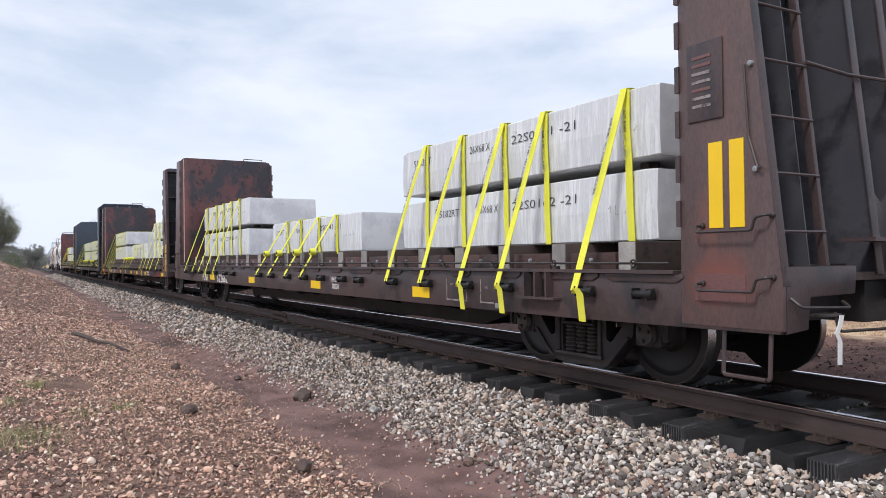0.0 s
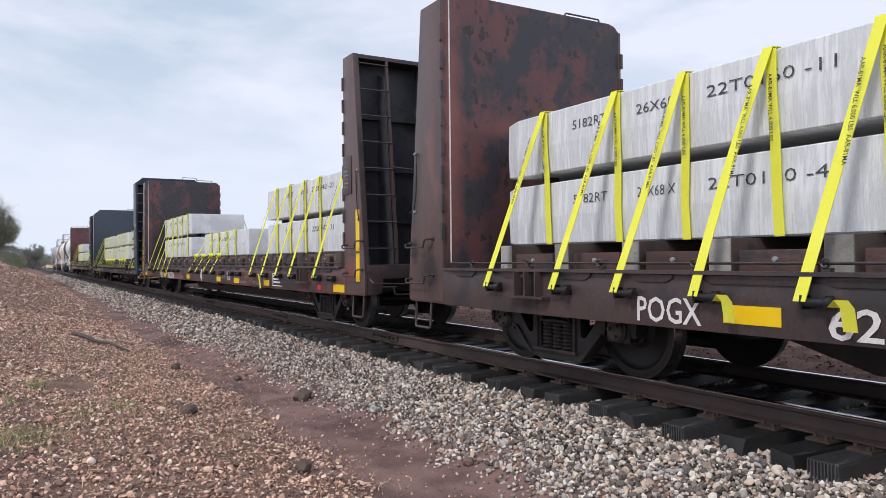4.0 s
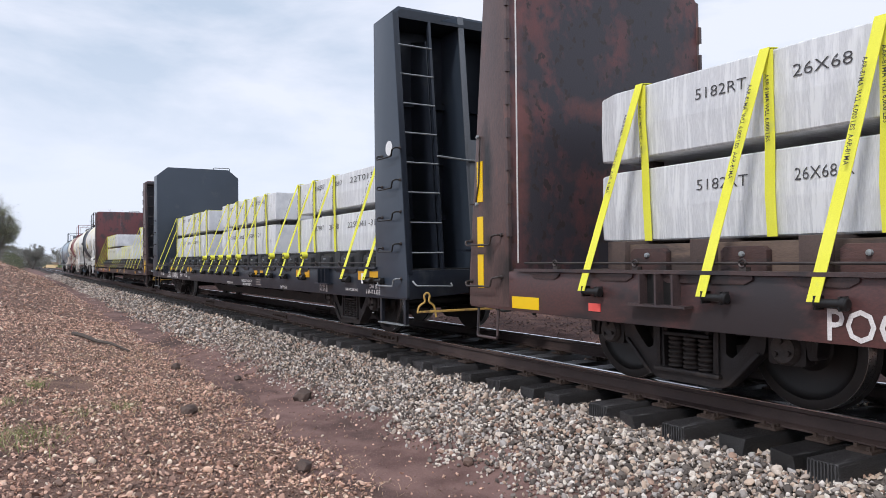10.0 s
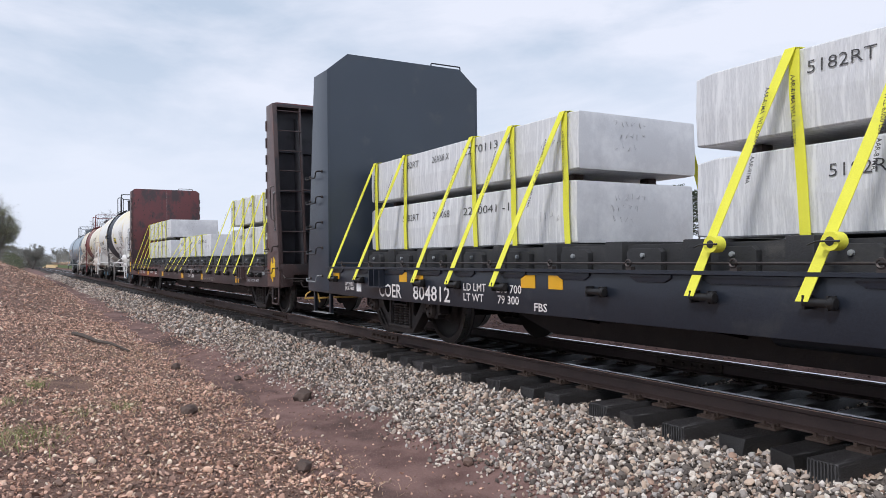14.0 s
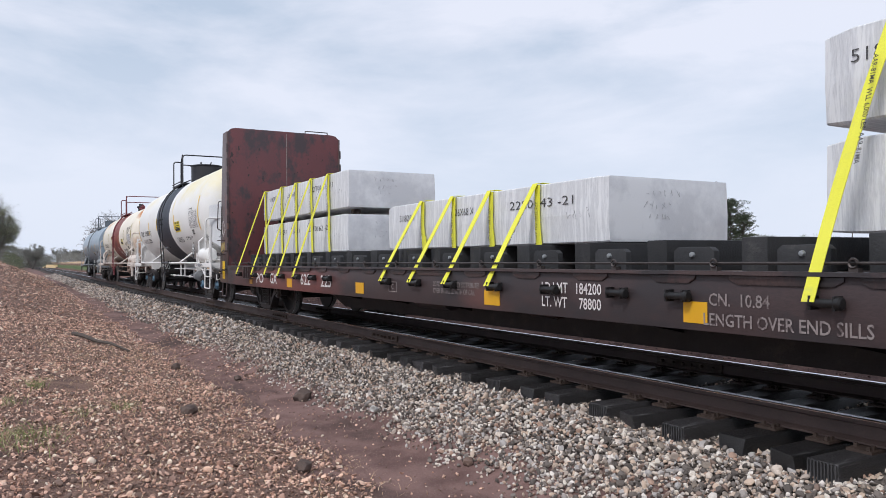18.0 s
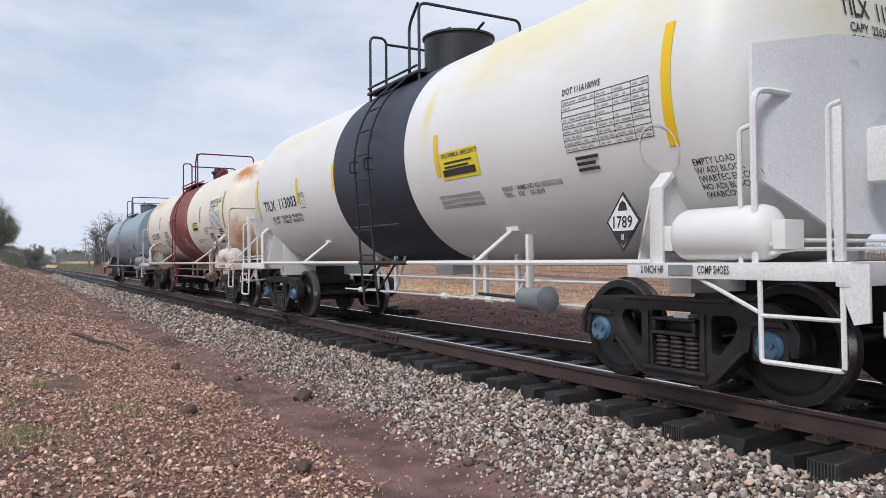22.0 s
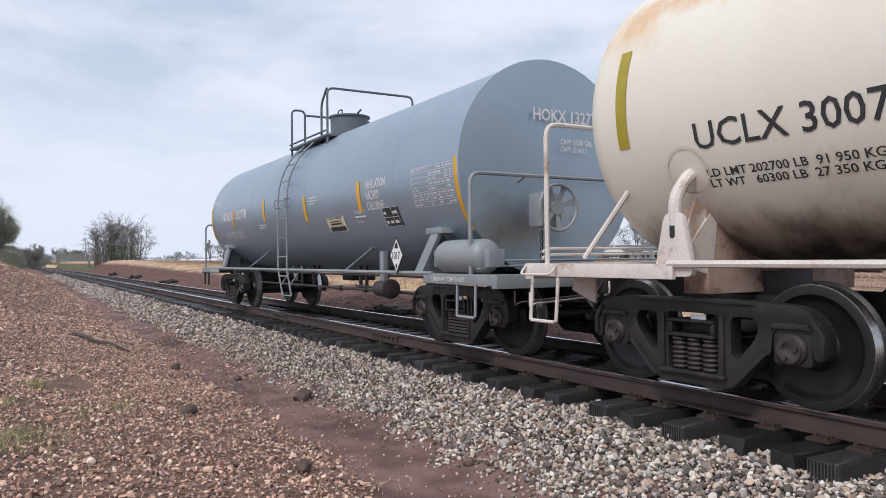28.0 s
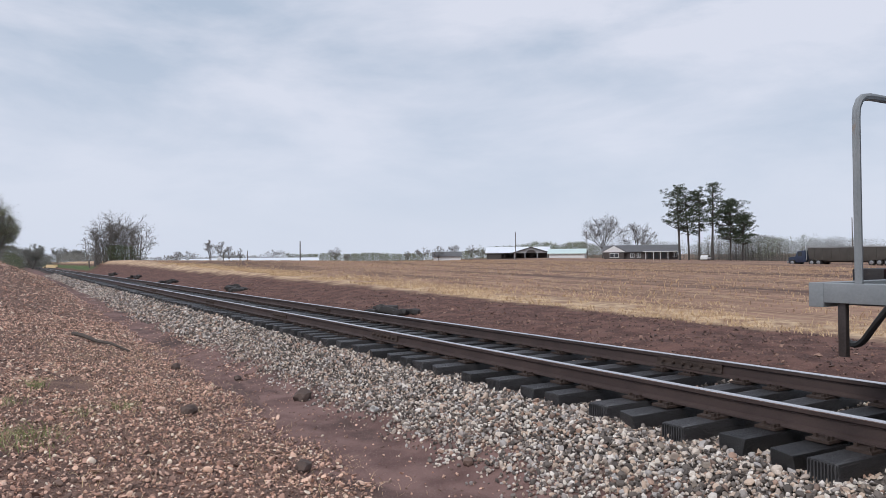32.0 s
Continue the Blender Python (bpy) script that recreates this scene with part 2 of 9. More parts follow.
# the long dark belly blots hold the underside's shade as well as rust
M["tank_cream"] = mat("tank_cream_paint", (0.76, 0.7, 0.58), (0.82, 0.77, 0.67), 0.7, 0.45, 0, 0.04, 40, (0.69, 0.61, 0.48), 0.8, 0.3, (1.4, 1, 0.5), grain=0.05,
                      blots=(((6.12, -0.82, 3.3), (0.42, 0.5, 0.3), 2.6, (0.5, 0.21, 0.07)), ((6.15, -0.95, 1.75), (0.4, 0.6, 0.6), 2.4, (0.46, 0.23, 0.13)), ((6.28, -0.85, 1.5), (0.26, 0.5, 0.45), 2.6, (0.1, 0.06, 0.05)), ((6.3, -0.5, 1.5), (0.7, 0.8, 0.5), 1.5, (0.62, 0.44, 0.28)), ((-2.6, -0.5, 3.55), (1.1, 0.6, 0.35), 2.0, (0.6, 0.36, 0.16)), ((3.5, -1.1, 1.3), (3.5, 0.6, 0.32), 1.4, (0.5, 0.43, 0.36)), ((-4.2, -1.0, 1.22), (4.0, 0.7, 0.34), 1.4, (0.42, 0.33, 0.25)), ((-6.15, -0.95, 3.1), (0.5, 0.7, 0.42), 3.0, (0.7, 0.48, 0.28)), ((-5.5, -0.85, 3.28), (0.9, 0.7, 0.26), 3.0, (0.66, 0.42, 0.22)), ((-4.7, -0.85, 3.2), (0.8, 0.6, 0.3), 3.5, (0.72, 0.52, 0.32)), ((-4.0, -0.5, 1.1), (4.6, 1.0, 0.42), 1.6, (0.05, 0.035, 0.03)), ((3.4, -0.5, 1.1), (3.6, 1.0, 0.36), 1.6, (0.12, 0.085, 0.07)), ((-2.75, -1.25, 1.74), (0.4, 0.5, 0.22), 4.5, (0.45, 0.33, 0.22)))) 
M["tank_band"] = mat("band_black", (0.021, 0.027, 0.041), (0.031, 0.039, 0.056), 0.9, 0.5, 0, 0.06, 40, grain=0.05)
M["tank_red"] = mat("band_red", (0.2, 0.05, 0.04), (0.27, 0.075, 0.06), 0.9, 0.55, 0, 0.06, 40, (0.14, 0.04, 0.035), 1, 0.4, grain=0.05)
M["tank_grey"] = mat("tank_grey_paint", (0.27, 0.345, 0.415), (0.31, 0.385, 0.455), 0.5, 0.36, 0.4, 0.0, 40, (0.33, 0.395, 0.455), 0.6, 0.32, (0.6, 1, 1), spec=1.0, grain=0.02, blots=(((-0.3, -0.6, 3.45), (0.496, 0.893, 0.794), 1.4, (0.38, 0.46, 0.54)), ((0.9, -0.7, 3.4), (0.179, 0.893, 0.893), 1.6, (0.42, 0.41, 0.34)), ((-1.9, -0.7, 3.3), (0.139, 0.893, 0.893), 1.6, (0.4, 0.4, 0.35)), ((2.6, -0.7, 3.3), (0.118, 0.893, 0.893), 1.6, (0.4, 0.4, 0.36)), ((6.2, -0.6, 1.5), (0.5, 0.9, 0.5), 2.0, (0.2, 0.19, 0.17))))
M["slate_fit"] = mat("slate_grey_fittings", (0.085, 0.105, 0.125), (0.13, 0.15, 0.168), 2.5, 0.5, 0.05, 0.1, 60, (0.06, 0.055, 0.052), 3.0, 0.35, grain=0.2)
M["grey_paint"] = mat("light_grey_fittings", (0.215, 0.24, 0.252), (0.285, 0.3, 0.31), 2, 0.5, 0.1, 0.1, 60, (0.26, 0.2, 0.15), 3.5, 0.22, grain=0.2)
M["white_paint"] = mat("white_fittings", (0.74, 0.73, 0.71), (0.82, 0.81, 0.79), 2, 0.45, 0, 0.1, 60, (0.5, 0.42, 0.35), 3.2, 0.16)
M["pink_paint"] = mat("stained_cream_fittings", (0.6, 0.52, 0.46), (0.74, 0.68, 0.63), 2, 0.55, 0, 0.1, 60, (0.4, 0.27, 0.2), 2.2, 0.34)
M["rust_fit"] = mat("rusted_fittings", (0.24, 0.14, 0.1), (0.45, 0.33, 0.27), 3, 0.7, 0, 0.2, 60, (0.12, 0.065, 0.05), 2.5, 0.45)
M["red_paint"] = mat("dark_red_fittings", (0.13, 0.022, 0.03), (0.18, 0.035, 0.04), 3, 0.5, 0, 0.1)
M["band_fit"] = mat("black_fittings", (0.016, 0.017, 0.02), (0.03, 0.03, 0.034), 3, 0.5, 0, 0.1)
M["sticker_yellow"] = mat("notice_yellow", (0.85, 0.66, 0.02), (0.9, 0.72, 0.03), 5, 0.4, 0, 0)
M["sticker_cream"] = mat("notice_cream", (0.62, 0.57, 0.4), (0.7, 0.65, 0.48), 5, 0.5, 0, 0)
M["notice_faded"] = mat("notice_faded_yellow", (0.72, 0.6, 0.16), (0.78, 0.68, 0.26), 5, 0.5, 0, 0, grain=0.1)
M["placard"] = mat("placard_white", (0.75, 0.76, 0.76), (0.82, 0.82, 0.82), 5, 0.45, 0, 0)
M["stone"] = mat("crushed_granite", (0.3, 0.25, 0.215), (0.45, 0.38, 0.33), 18, 0.85, 0, 0.6, 70,
                 island=((0.47, 0.39, 0.33), (0.1, 0.088, 0.08), (0.72, 0.62, 0.53), (0.035, 0.031, 0.03), (0.4, 0.25, 0.18), (0.86, 0.8, 0.73), (0.24, 0.2, 0.16), (0.6, 0.47, 0.37), (0.06, 0.052, 0.048), (0.8, 0.73, 0.64), (0.33, 0.3, 0.28), (0.08, 0.068, 0.06), (0.52, 0.47, 0.44), (0.2, 0.13, 0.1), (0.42, 0.4, 0.39), (0.66, 0.5, 0.38), (0.15, 0.13, 0.115), (0.045, 0.04, 0.038)))
M["chip"] = mat("red_gravel", (0.340, 0.214, 0.158), (0.480, 0.307, 0.223), 14, 0.9, 0, 0.5, 60,
                island=((0.650, 0.382, 0.277), (0.336, 0.196, 0.149), (0.896, 0.594, 0.442), (0.123, 0.081, 0.068), (0.717, 0.446, 0.338), (0.900, 0.764, 0.617), (0.224, 0.140, 0.115), (0.526, 0.308, 0.232), (0.078, 0.055, 0.050), (0.851, 0.604, 0.473), (0.426, 0.260, 0.200), (0.168, 0.106, 0.090), (0.616, 0.402, 0.308), (0.101, 0.070, 0.061)))
M["clod"] = mat("dark_red_clods", (0.126, 0.080, 0.066), (0.210, 0.130, 0.105), 14, 0.9, 0, 0.5, 60,
                island=((0.095, 0.058, 0.050), (0.210, 0.125, 0.100), (0.058, 0.039, 0.036), (0.378, 0.240, 0.180), (0.126, 0.078, 0.065), (0.168, 0.100, 0.080), (0.074, 0.048, 0.042), (0.284, 0.160, 0.120)))
M["bud"] = mat("budding_leaves", (0.180, 0.210, 0.112), (0.255, 0.270, 0.154), 1, 0.9, 0, 0, island=((0.165, 0.203, 0.098), (0.240, 0.255, 0.140), (0.300, 0.315, 0.182), (0.135, 0.150, 0.098), (0.255, 0.225, 0.168)))
M["bud_dark"] = mat("dense_budding_leaves", (0.120, 0.150, 0.090), (0.180, 0.203, 0.120), 1, 0.9, 0, 0, island=((0.112, 0.143, 0.083), (0.165, 0.188, 0.112), (0.225, 0.255, 0.150), (0.090, 0.105, 0.075), (0.150, 0.135, 0.112)))
M["rock"] = mat("dark_rock", (0.07, 0.05, 0.045), (0.12, 0.085, 0.07), 9, 0.85, 0, 0.8, 25)
M["grass"] = mat("green_grass", (0.16, 0.24, 0.05), (0.24, 0.32, 0.08), 6, 0.8, 0, 0, island=((0.16, 0.2, 0.07), (0.24, 0.27, 0.1), (0.42, 0.38, 0.2), (0.5, 0.42, 0.27), (0.19, 0.23, 0.08), (0.4, 0.3, 0.19)))
M["straw"] = mat("dry_grass", (0.540, 0.432, 0.259), (0.670, 0.540, 0.346), 6, 0.9, 0, 0, island=((0.670, 0.475, 0.281), (0.540, 0.367, 0.216), (0.778, 0.594, 0.389), (0.389, 0.248, 0.151), (0.583, 0.400, 0.227)))
M["stalk"] = mat("crop_stubble", (0.360, 0.240, 0.156), (0.480, 0.336, 0.216), 6, 0.9, 0, 0, island=((0.360, 0.228, 0.144), (0.552, 0.384, 0.228), (0.204, 0.132, 0.096), (0.696, 0.504, 0.300), (0.456, 0.288, 0.168)))
M["bark"] = mat("grey_bark", (0.055, 0.048, 0.044), (0.09, 0.078, 0.07), 4, 0.9, 0, 0.4, 30)
M["twig"] = mat("bare_twigs", (0.1, 0.09, 0.085), (0.14, 0.127, 0.118), 1, 0.9, 0, 0)
M["leaf"] = mat("spring_leaves", (0.05, 0.08, 0.025), (0.09, 0.13, 0.04), 1, 0.8, 0, 0, island=((0.045, 0.07, 0.025), (0.07, 0.1, 0.03), (0.1, 0.14, 0.045), (0.055, 0.08, 0.035)))
# far leaves and twigs: paler grey in the base colour, standing for haze
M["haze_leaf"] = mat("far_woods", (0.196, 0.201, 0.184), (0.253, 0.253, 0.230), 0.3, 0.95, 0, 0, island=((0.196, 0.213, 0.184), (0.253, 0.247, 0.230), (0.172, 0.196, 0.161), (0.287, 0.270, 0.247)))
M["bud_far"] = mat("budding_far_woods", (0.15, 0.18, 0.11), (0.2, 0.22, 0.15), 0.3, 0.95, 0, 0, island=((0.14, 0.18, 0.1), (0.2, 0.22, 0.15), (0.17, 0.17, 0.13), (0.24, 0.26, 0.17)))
M["roof_white"] = mat("white_metal_roof", (0.7, 0.74, 0.8), (0.76, 0.79, 0.84), 0.6, 0.45, 0, 0.05)
M["barn_grey"] = mat("grey_boards", (0.26, 0.26, 0.27), (0.34, 0.34, 0.35), 2, 0.7, 0, 0.1)
# bark paled in its base colour: for haze, and against dark crowns nearer by
M["haze_bark"] = mat("grey_haze_bark", (0.15, 0.14, 0.132), (0.2, 0.185, 0.175), 1, 0.9, 0, 0)
M["iron"] = mat("dark_bare_iron", (0.045, 0.038, 0.037), (0.08, 0.066, 0.062), 9, 0.5, 0.4, 0.1)
M["rim_chrome"] = mat("bright_wheel_rim", (0.3, 0.31, 0.32), (0.4, 0.41, 0.42), 3, 0.4, 0.8, 0)
M["tie_scrap"] = mat("black_broken_ties", (0.016, 0.014, 0.014), (0.045, 0.04, 0.038), 9, 0.7, 0, 0.5)
M["pine"] = mat("pine_needles", (0.045, 0.065, 0.04), (0.07, 0.09, 0.055), 1, 0.85, 0, 0, island=((0.04, 0.06, 0.035), (0.065, 0.085, 0.05), (0.085, 0.105, 0.065)))
M["pole"] = mat("weathered_pole", (0.1, 0.085, 0.075), (0.14, 0.12, 0.105), 3, 0.9, 0, 0.2)
M["roof_green"] = mat("pale_green_roof", (0.55, 0.68, 0.66), (0.62, 0.74, 0.71), 0.6, 0.4, 0.1, 0.05)
M["roof_shingle"] = mat("grey_shingles", (0.1, 0.1, 0.105), (0.14, 0.14, 0.145), 2, 0.85, 0, 0.2)
M["brickwork"] = mat("dark_brickwork", (0.06, 0.052, 0.05), (0.09, 0.075, 0.07), 2, 0.85, 0, 0.2)
M["siding"] = mat("white_siding", (0.66, 0.66, 0.66), (0.74, 0.74, 0.74), 2, 0.6, 0, 0.1)
M["barn_dark"] = mat("barn_shade_boards", (0.05, 0.045, 0.043), (0.08, 0.07, 0.066), 2, 0.8, 0, 0.1)
M["window"] = mat("window_glass", (0.04, 0.045, 0.05), (0.06, 0.065, 0.07), 1, 0.1, 0, 0)
M["truck_blue"] = mat("tractor_blue", (0.02, 0.03, 0.06), (0.03, 0.042, 0.08), 1, 0.35, 0, 0)
M["trailer_dark"] = mat("trailer_dark", (0.05, 0.045, 0.04), (0.075, 0.068, 0.06), 1, 0.6, 0, 0.05)
M["machine_yellow"] = mat("machine_yellow", (0.72, 0.55, 0.3), (0.8, 0.63, 0.38), 1, 0.5, 0, 0)
M["flag_red"] = mat("marker_red", (0.5, 0.01, 0.03), (0.58, 0.02, 0.04), 3, 0.5, 0, 0)
M["red_tape"] = mat("reflector_red", (0.75, 0.08, 0.07), (0.8, 0.12, 0.1), 3, 0.4, 0, 0, grain=0.05)
M["rubber"] = mat("rubber_hose", (0.012, 0.012, 0.012), (0.022, 0.021, 0.02), 6, 0.6, 0, 0)
M["pale_log"] = mat("dead_branch", (0.06, 0.048, 0.04), (0.1, 0.08, 0.066), 5, 0.9, 0, 0.4)
M["cup"] = mat("paper_cup", (0.75, 0.73, 0.7), (0.8, 0.79, 0.77), 5, 0.6, 0, 0)


# ---- mesh helpers ----
class Shape:
    """Collects vertices and faces of one part."""

    def __init__(self):
        self.v, self.f = [], []

    def add(self, vs, fs):
        k = len(self.v)
        self.v += [tuple(p) for p in vs]
        self.f += [tuple(i + k for i in q) for q in fs]
        return self

    def box(self, x0, x1, y0, y1, z0, z1):
        v = [(x, y, z) for z in (z0, z1) for y in (y0, y1) for x in (x0, x1)]
        return self.add(v, [(0, 2, 3, 1), (4, 5, 7, 6), (0, 1, 5, 4), (2, 6, 7, 3), (0, 4, 6, 2), (1, 3, 7, 5)])

    def prism(self, pts, axis, a, b):
        """A polygon pulled along an axis; pts are (y, z), (x, z) or (x, y)."""
        at = {"x": lambda p, d: (d, p[0], p[1]), "y": lambda p, d: (p[0], d, p[1]), "z": lambda p, d: (p[0], p[1], d)}[axis]
        n = len(pts)
        v = [at(p, a) for p in pts] + [at(p, b) for p in pts]
        f = [tuple(range(n))[::-1], tuple(range(n, 2 * n))] + [(i, (i + 1) % n, n + (i + 1) % n, n + i) for i in range(n)]
        return self.add(v, f)

    def tube(self, pts, r, n=7, r1=None):
        """A round bar along a line of points, tapering to r1."""
        pts = [Vector(p) for p in pts]
        rings, up = [], None
        for i, p in enumerate(pts):
            d = (pts[min(i + 1, len(pts) - 1)] - pts[max(i - 1, 0)]).normalized()
            if up is None or abs(d.dot(up)) > 0.95:
                up = Vector((0, 0, 1)) if abs(d.z) < 0.9 else Vector((1, 0, 0))
            a = d.cross(up).normalized()
            b = a.cross(d).normalized()
            rr = r if r1 is None else r + (r1 - r) * i / (len(pts) - 1)
            rings.append([p + a * (rr * math.cos(6.2832 * k / n)) + b * (rr * math.sin(6.2832 * k / n)) for k in range(n)])
        v = [q for ring in rings for q in ring]
        f = [tuple(range(n)), tuple(range(len(v) - n, len(v)))[::-1]]
        for i in range(len(rings) - 1):
            f += [(i * n + (k + 1) % n, i * n + k, (i + 1) * n + k, (i + 1) * n + (k + 1) % n) for k in range(n)]
        return self.add(v, f)

    def lathe(self, prof, axis, centre, n=24, closed=True):
        """A profile of (along, radius) turned round an axis through centre."""
        v, f = [], []
        for a, r in prof:
            for k in range(n):
                c, s = r * math.cos(6.2832 * k / n), r * math.sin(6.2832 * k / n)
                o = {"x": (a, c, s), "y": (s, a, c), "z": (c, s, a)}[axis]
                v.append((o[0] + centre[0], o[1] + centre[1], o[2] + centre[2]))
        for i in range(len(prof) - 1):
            f += [(i * n + k, i * n + (k + 1) % n, (i + 1) * n + (k + 1) % n, (i + 1) * n + k) for k in range(n)]
        if closed:
            f += [tuple(range(n))[::-1], tuple(range((len(prof) - 1) * n, len(prof) * n))]
        return self.add(v, f)

    def mesh(self, name, material, bevel=0.0, smooth=35):
        me = bpy.data.meshes.new(name)
        me.from_pydata(self.v, [], self.f)
        bm = bmesh.new()
        bm.from_mesh(me)
        bmesh.ops.recalc_face_normals(bm, faces=bm.faces)
        if bevel:
            es = [e for e in bm.edges if len(e.link_faces) == 2 and e.calc_face_angle(0) > 0.6]
            bmesh.ops.bevel(bm, geom=es, offset=bevel, segments=2, profile=0.6, affect="EDGES", clamp_overlap=True)
        bm.to_mesh(me)
        bm.free()
        me.materials.append(material)
        if smooth:
            me.polygons.foreach_set("use_smooth", [True] * len(me.polygons))
            me.set_sharp_from_angle(angle=radians(smooth))
        return me


def part(name, shape, material, parent=None, label="", bevel=0.0, smooth=35, at=None):
    """One mesh object under a thing or under a part; shape: a Shape, or a mesh to share."""
    me = shape if isinstance(shape, bpy.types.Mesh) else shape.mesh(name, material, bevel, smooth)
    ob = new(name, me)
    if parent is not None:
        ob.parent = parent
    if at is not None:
        ob.matrix_basis = at if isinstance(at, Matrix) else Matrix.Translation(at)
    if label:
        ob["label"] = label
    return ob


def thing(name, label, category, group="", kind="", at=None):
    ob = tagged(new(name), label, category, group, kind)
    if at is not None:
        ob.matrix_basis = at
    return ob


LETTERS = {}


def letters(text, height, material, squeeze=1.0, width=None, bold=0.012):
    """A mesh of flat letters, from x = 0 on, in the xz plane, facing -y; width: the room they fill."""
    key = (text, height, material.name, squeeze, width, bold)
    if key not in LETTERS:
        cu = bpy.data.curves.new("letters", "FONT")
        cu.body, cu.size, cu.resolution_u = text, height * 1.4, 2
        cu.space_line, cu.offset = 0.95, bold * height * 1.4
        ob = bpy.data.objects.new("letters", cu)
        me = bpy.data.meshes.new_from_object(ob)
        bpy.data.objects.remove(ob)
        bpy.data.curves.remove(cu)
        if width:
            xs = [v.co.x for v in me.vertices]
            me.transform(Matrix.Translation((-min(xs), 0, 0)))
            squeeze = width / (max(xs) - min(xs))
        me.transform(Matrix.Diagonal((squeeze, 1, 1, 1)))
        me.transform(Matrix.Rotation(radians(90), 4, "X"))
        me.materials.clear()
        me.materials.append(material)
        LETTERS[key] = me
    return LETTERS[key]


def pieces(me, height):
    """Splits a mesh of letters into its words and lines, each a mesh of its own."""
    if me.name in PIECES:
        return PIECES[me.name]
    co = np.empty(len(me.vertices) * 3)
    me.vertices.foreach_get("co", co)
    co = co.reshape(-1, 3)
    root = list(range(len(co)))

    def find(i):
        while root[i] != i:
            root[i] = root[root[i]]
            i = root[i]
        return i

    for p in me.polygons:
        for v in p.vertices[1:]:
            root[find(v)] = find(p.vertices[0])
    groups = collections.defaultdict(list)
    for i in range(len(co)):
        groups[find(i)].append(i)
    boxes = [[g, co[g][:, 0].min(), co[g][:, 0].max(), co[g][:, 2].min(), co[g][:, 2].max()] for g in groups.values()]
    joined = True
    while joined:
        joined = False
        for i in range(len(boxes)):
            for j in range(i + 1, len(boxes)):
                a, b = boxes[i], boxes[j]
                if max(a[1], b[1]) - min(a[2], b[2]) < 0.42 * height and max(a[3], b[3]) - min(a[4], b[4]) < 0.15 * height:
                    boxes[i] = [a[0] + b[0], min(a[1], b[1]), max(a[2], b[2]), min(a[3], b[3]), max(a[4], b[4])]
                    del boxes[j]
                    joined = True
                    break
            if joined:
                break
    out = []
    for b in boxes:
        new_i = {v: k for k, v in enumerate(b[0])}
        m2 = bpy.data.meshes.new("word")
        m2.from_pydata([tuple(co[v]) for v in b[0]], [], [tuple(new_i[v] for v in p.vertices) for p in me.polygons if p.vertices[0] in new_i])
        m2.materials.append(me.materials[0])
        out.append(m2)
    PIECES[me.name] = out
    return out


PIECES = {}


def write(text, height, material, parent, at, squeeze=1.0, name="lettering", label="", turn=None, width=None, bold=0.012):
    for me in pieces(letters(text, height, material, squeeze, width, bold), height):
        part(name, me, material, parent, label, at=Matrix.Translation(at) @ (turn or Matrix()))


# ---- the lie of the land ----
def lerp_table(x, table):
    if x <= table[0][0]:
        return table[0][1]
    for (a, u), (b, w) in zip(table, table[1:]):
        if x <= b:
            return u + (w - u) * (x - a) / (b - a)
    return table[-1][1]


def field_z(x, y):
    z = -0.05 - 0.0165 * max(-420.0, min(20.0, x)) - 0.0135 * max(0.0, min(300.0, y))
    # beyond the bend the field levels off
    return z - 0.0165 * max(0.0, min(420.0, -x) - 92.0) * max(0.0, min(1.0, (0.78 - y / max(1.0, -x)) / 0.3))


def ground_z(x, y):
    """Bank, ditch, ballast bed, dirt shoulder and field, from near to far."""
    far = max(0.0, min(1.0, (-x - 10) / 40))
    rise = max(0.0, min(1.0, (-x - 14) / 36))
    foot = -0.735 + 0.22 * far
    if y < 0:
        slope = 0.10 + 0.25 * far
        base = min(-0.45 + 1.2 * rise - y * slope, 1.4 + 0.6 * far)
    elif y < 7.6:
        base = lerp_table(y, ((0, -0.45 + 1.2 * rise), (1.2, -0.61 + 0.62 * rise), (2.4, foot - 0.02 + 0.08 * rise), (3.35, foot), (4.28, -0.39), (4.5, -0.33), (7.15, -0.3), (7.6, -0.2)))
    else:
        top = field_z(x, 10.2)
        base = lerp_table(y, ((7.6, -0.2), (8.1, -0.13), (10.2 + 1.3 * far, top), (12, field_z(x, 12)))) if y < 12 else field_z(x, y)
    rough = 0.02 + 0.025 * min(1, abs(y) / 30)
    if 4.4 < y < 7.3:
        rough = 0.008
    k = noise.noise((x * 0.9, y * 0.9, 0)) + 0.5 * noise.noise((x * 2.7, y * 2.7, 3))
    return base + rough * k


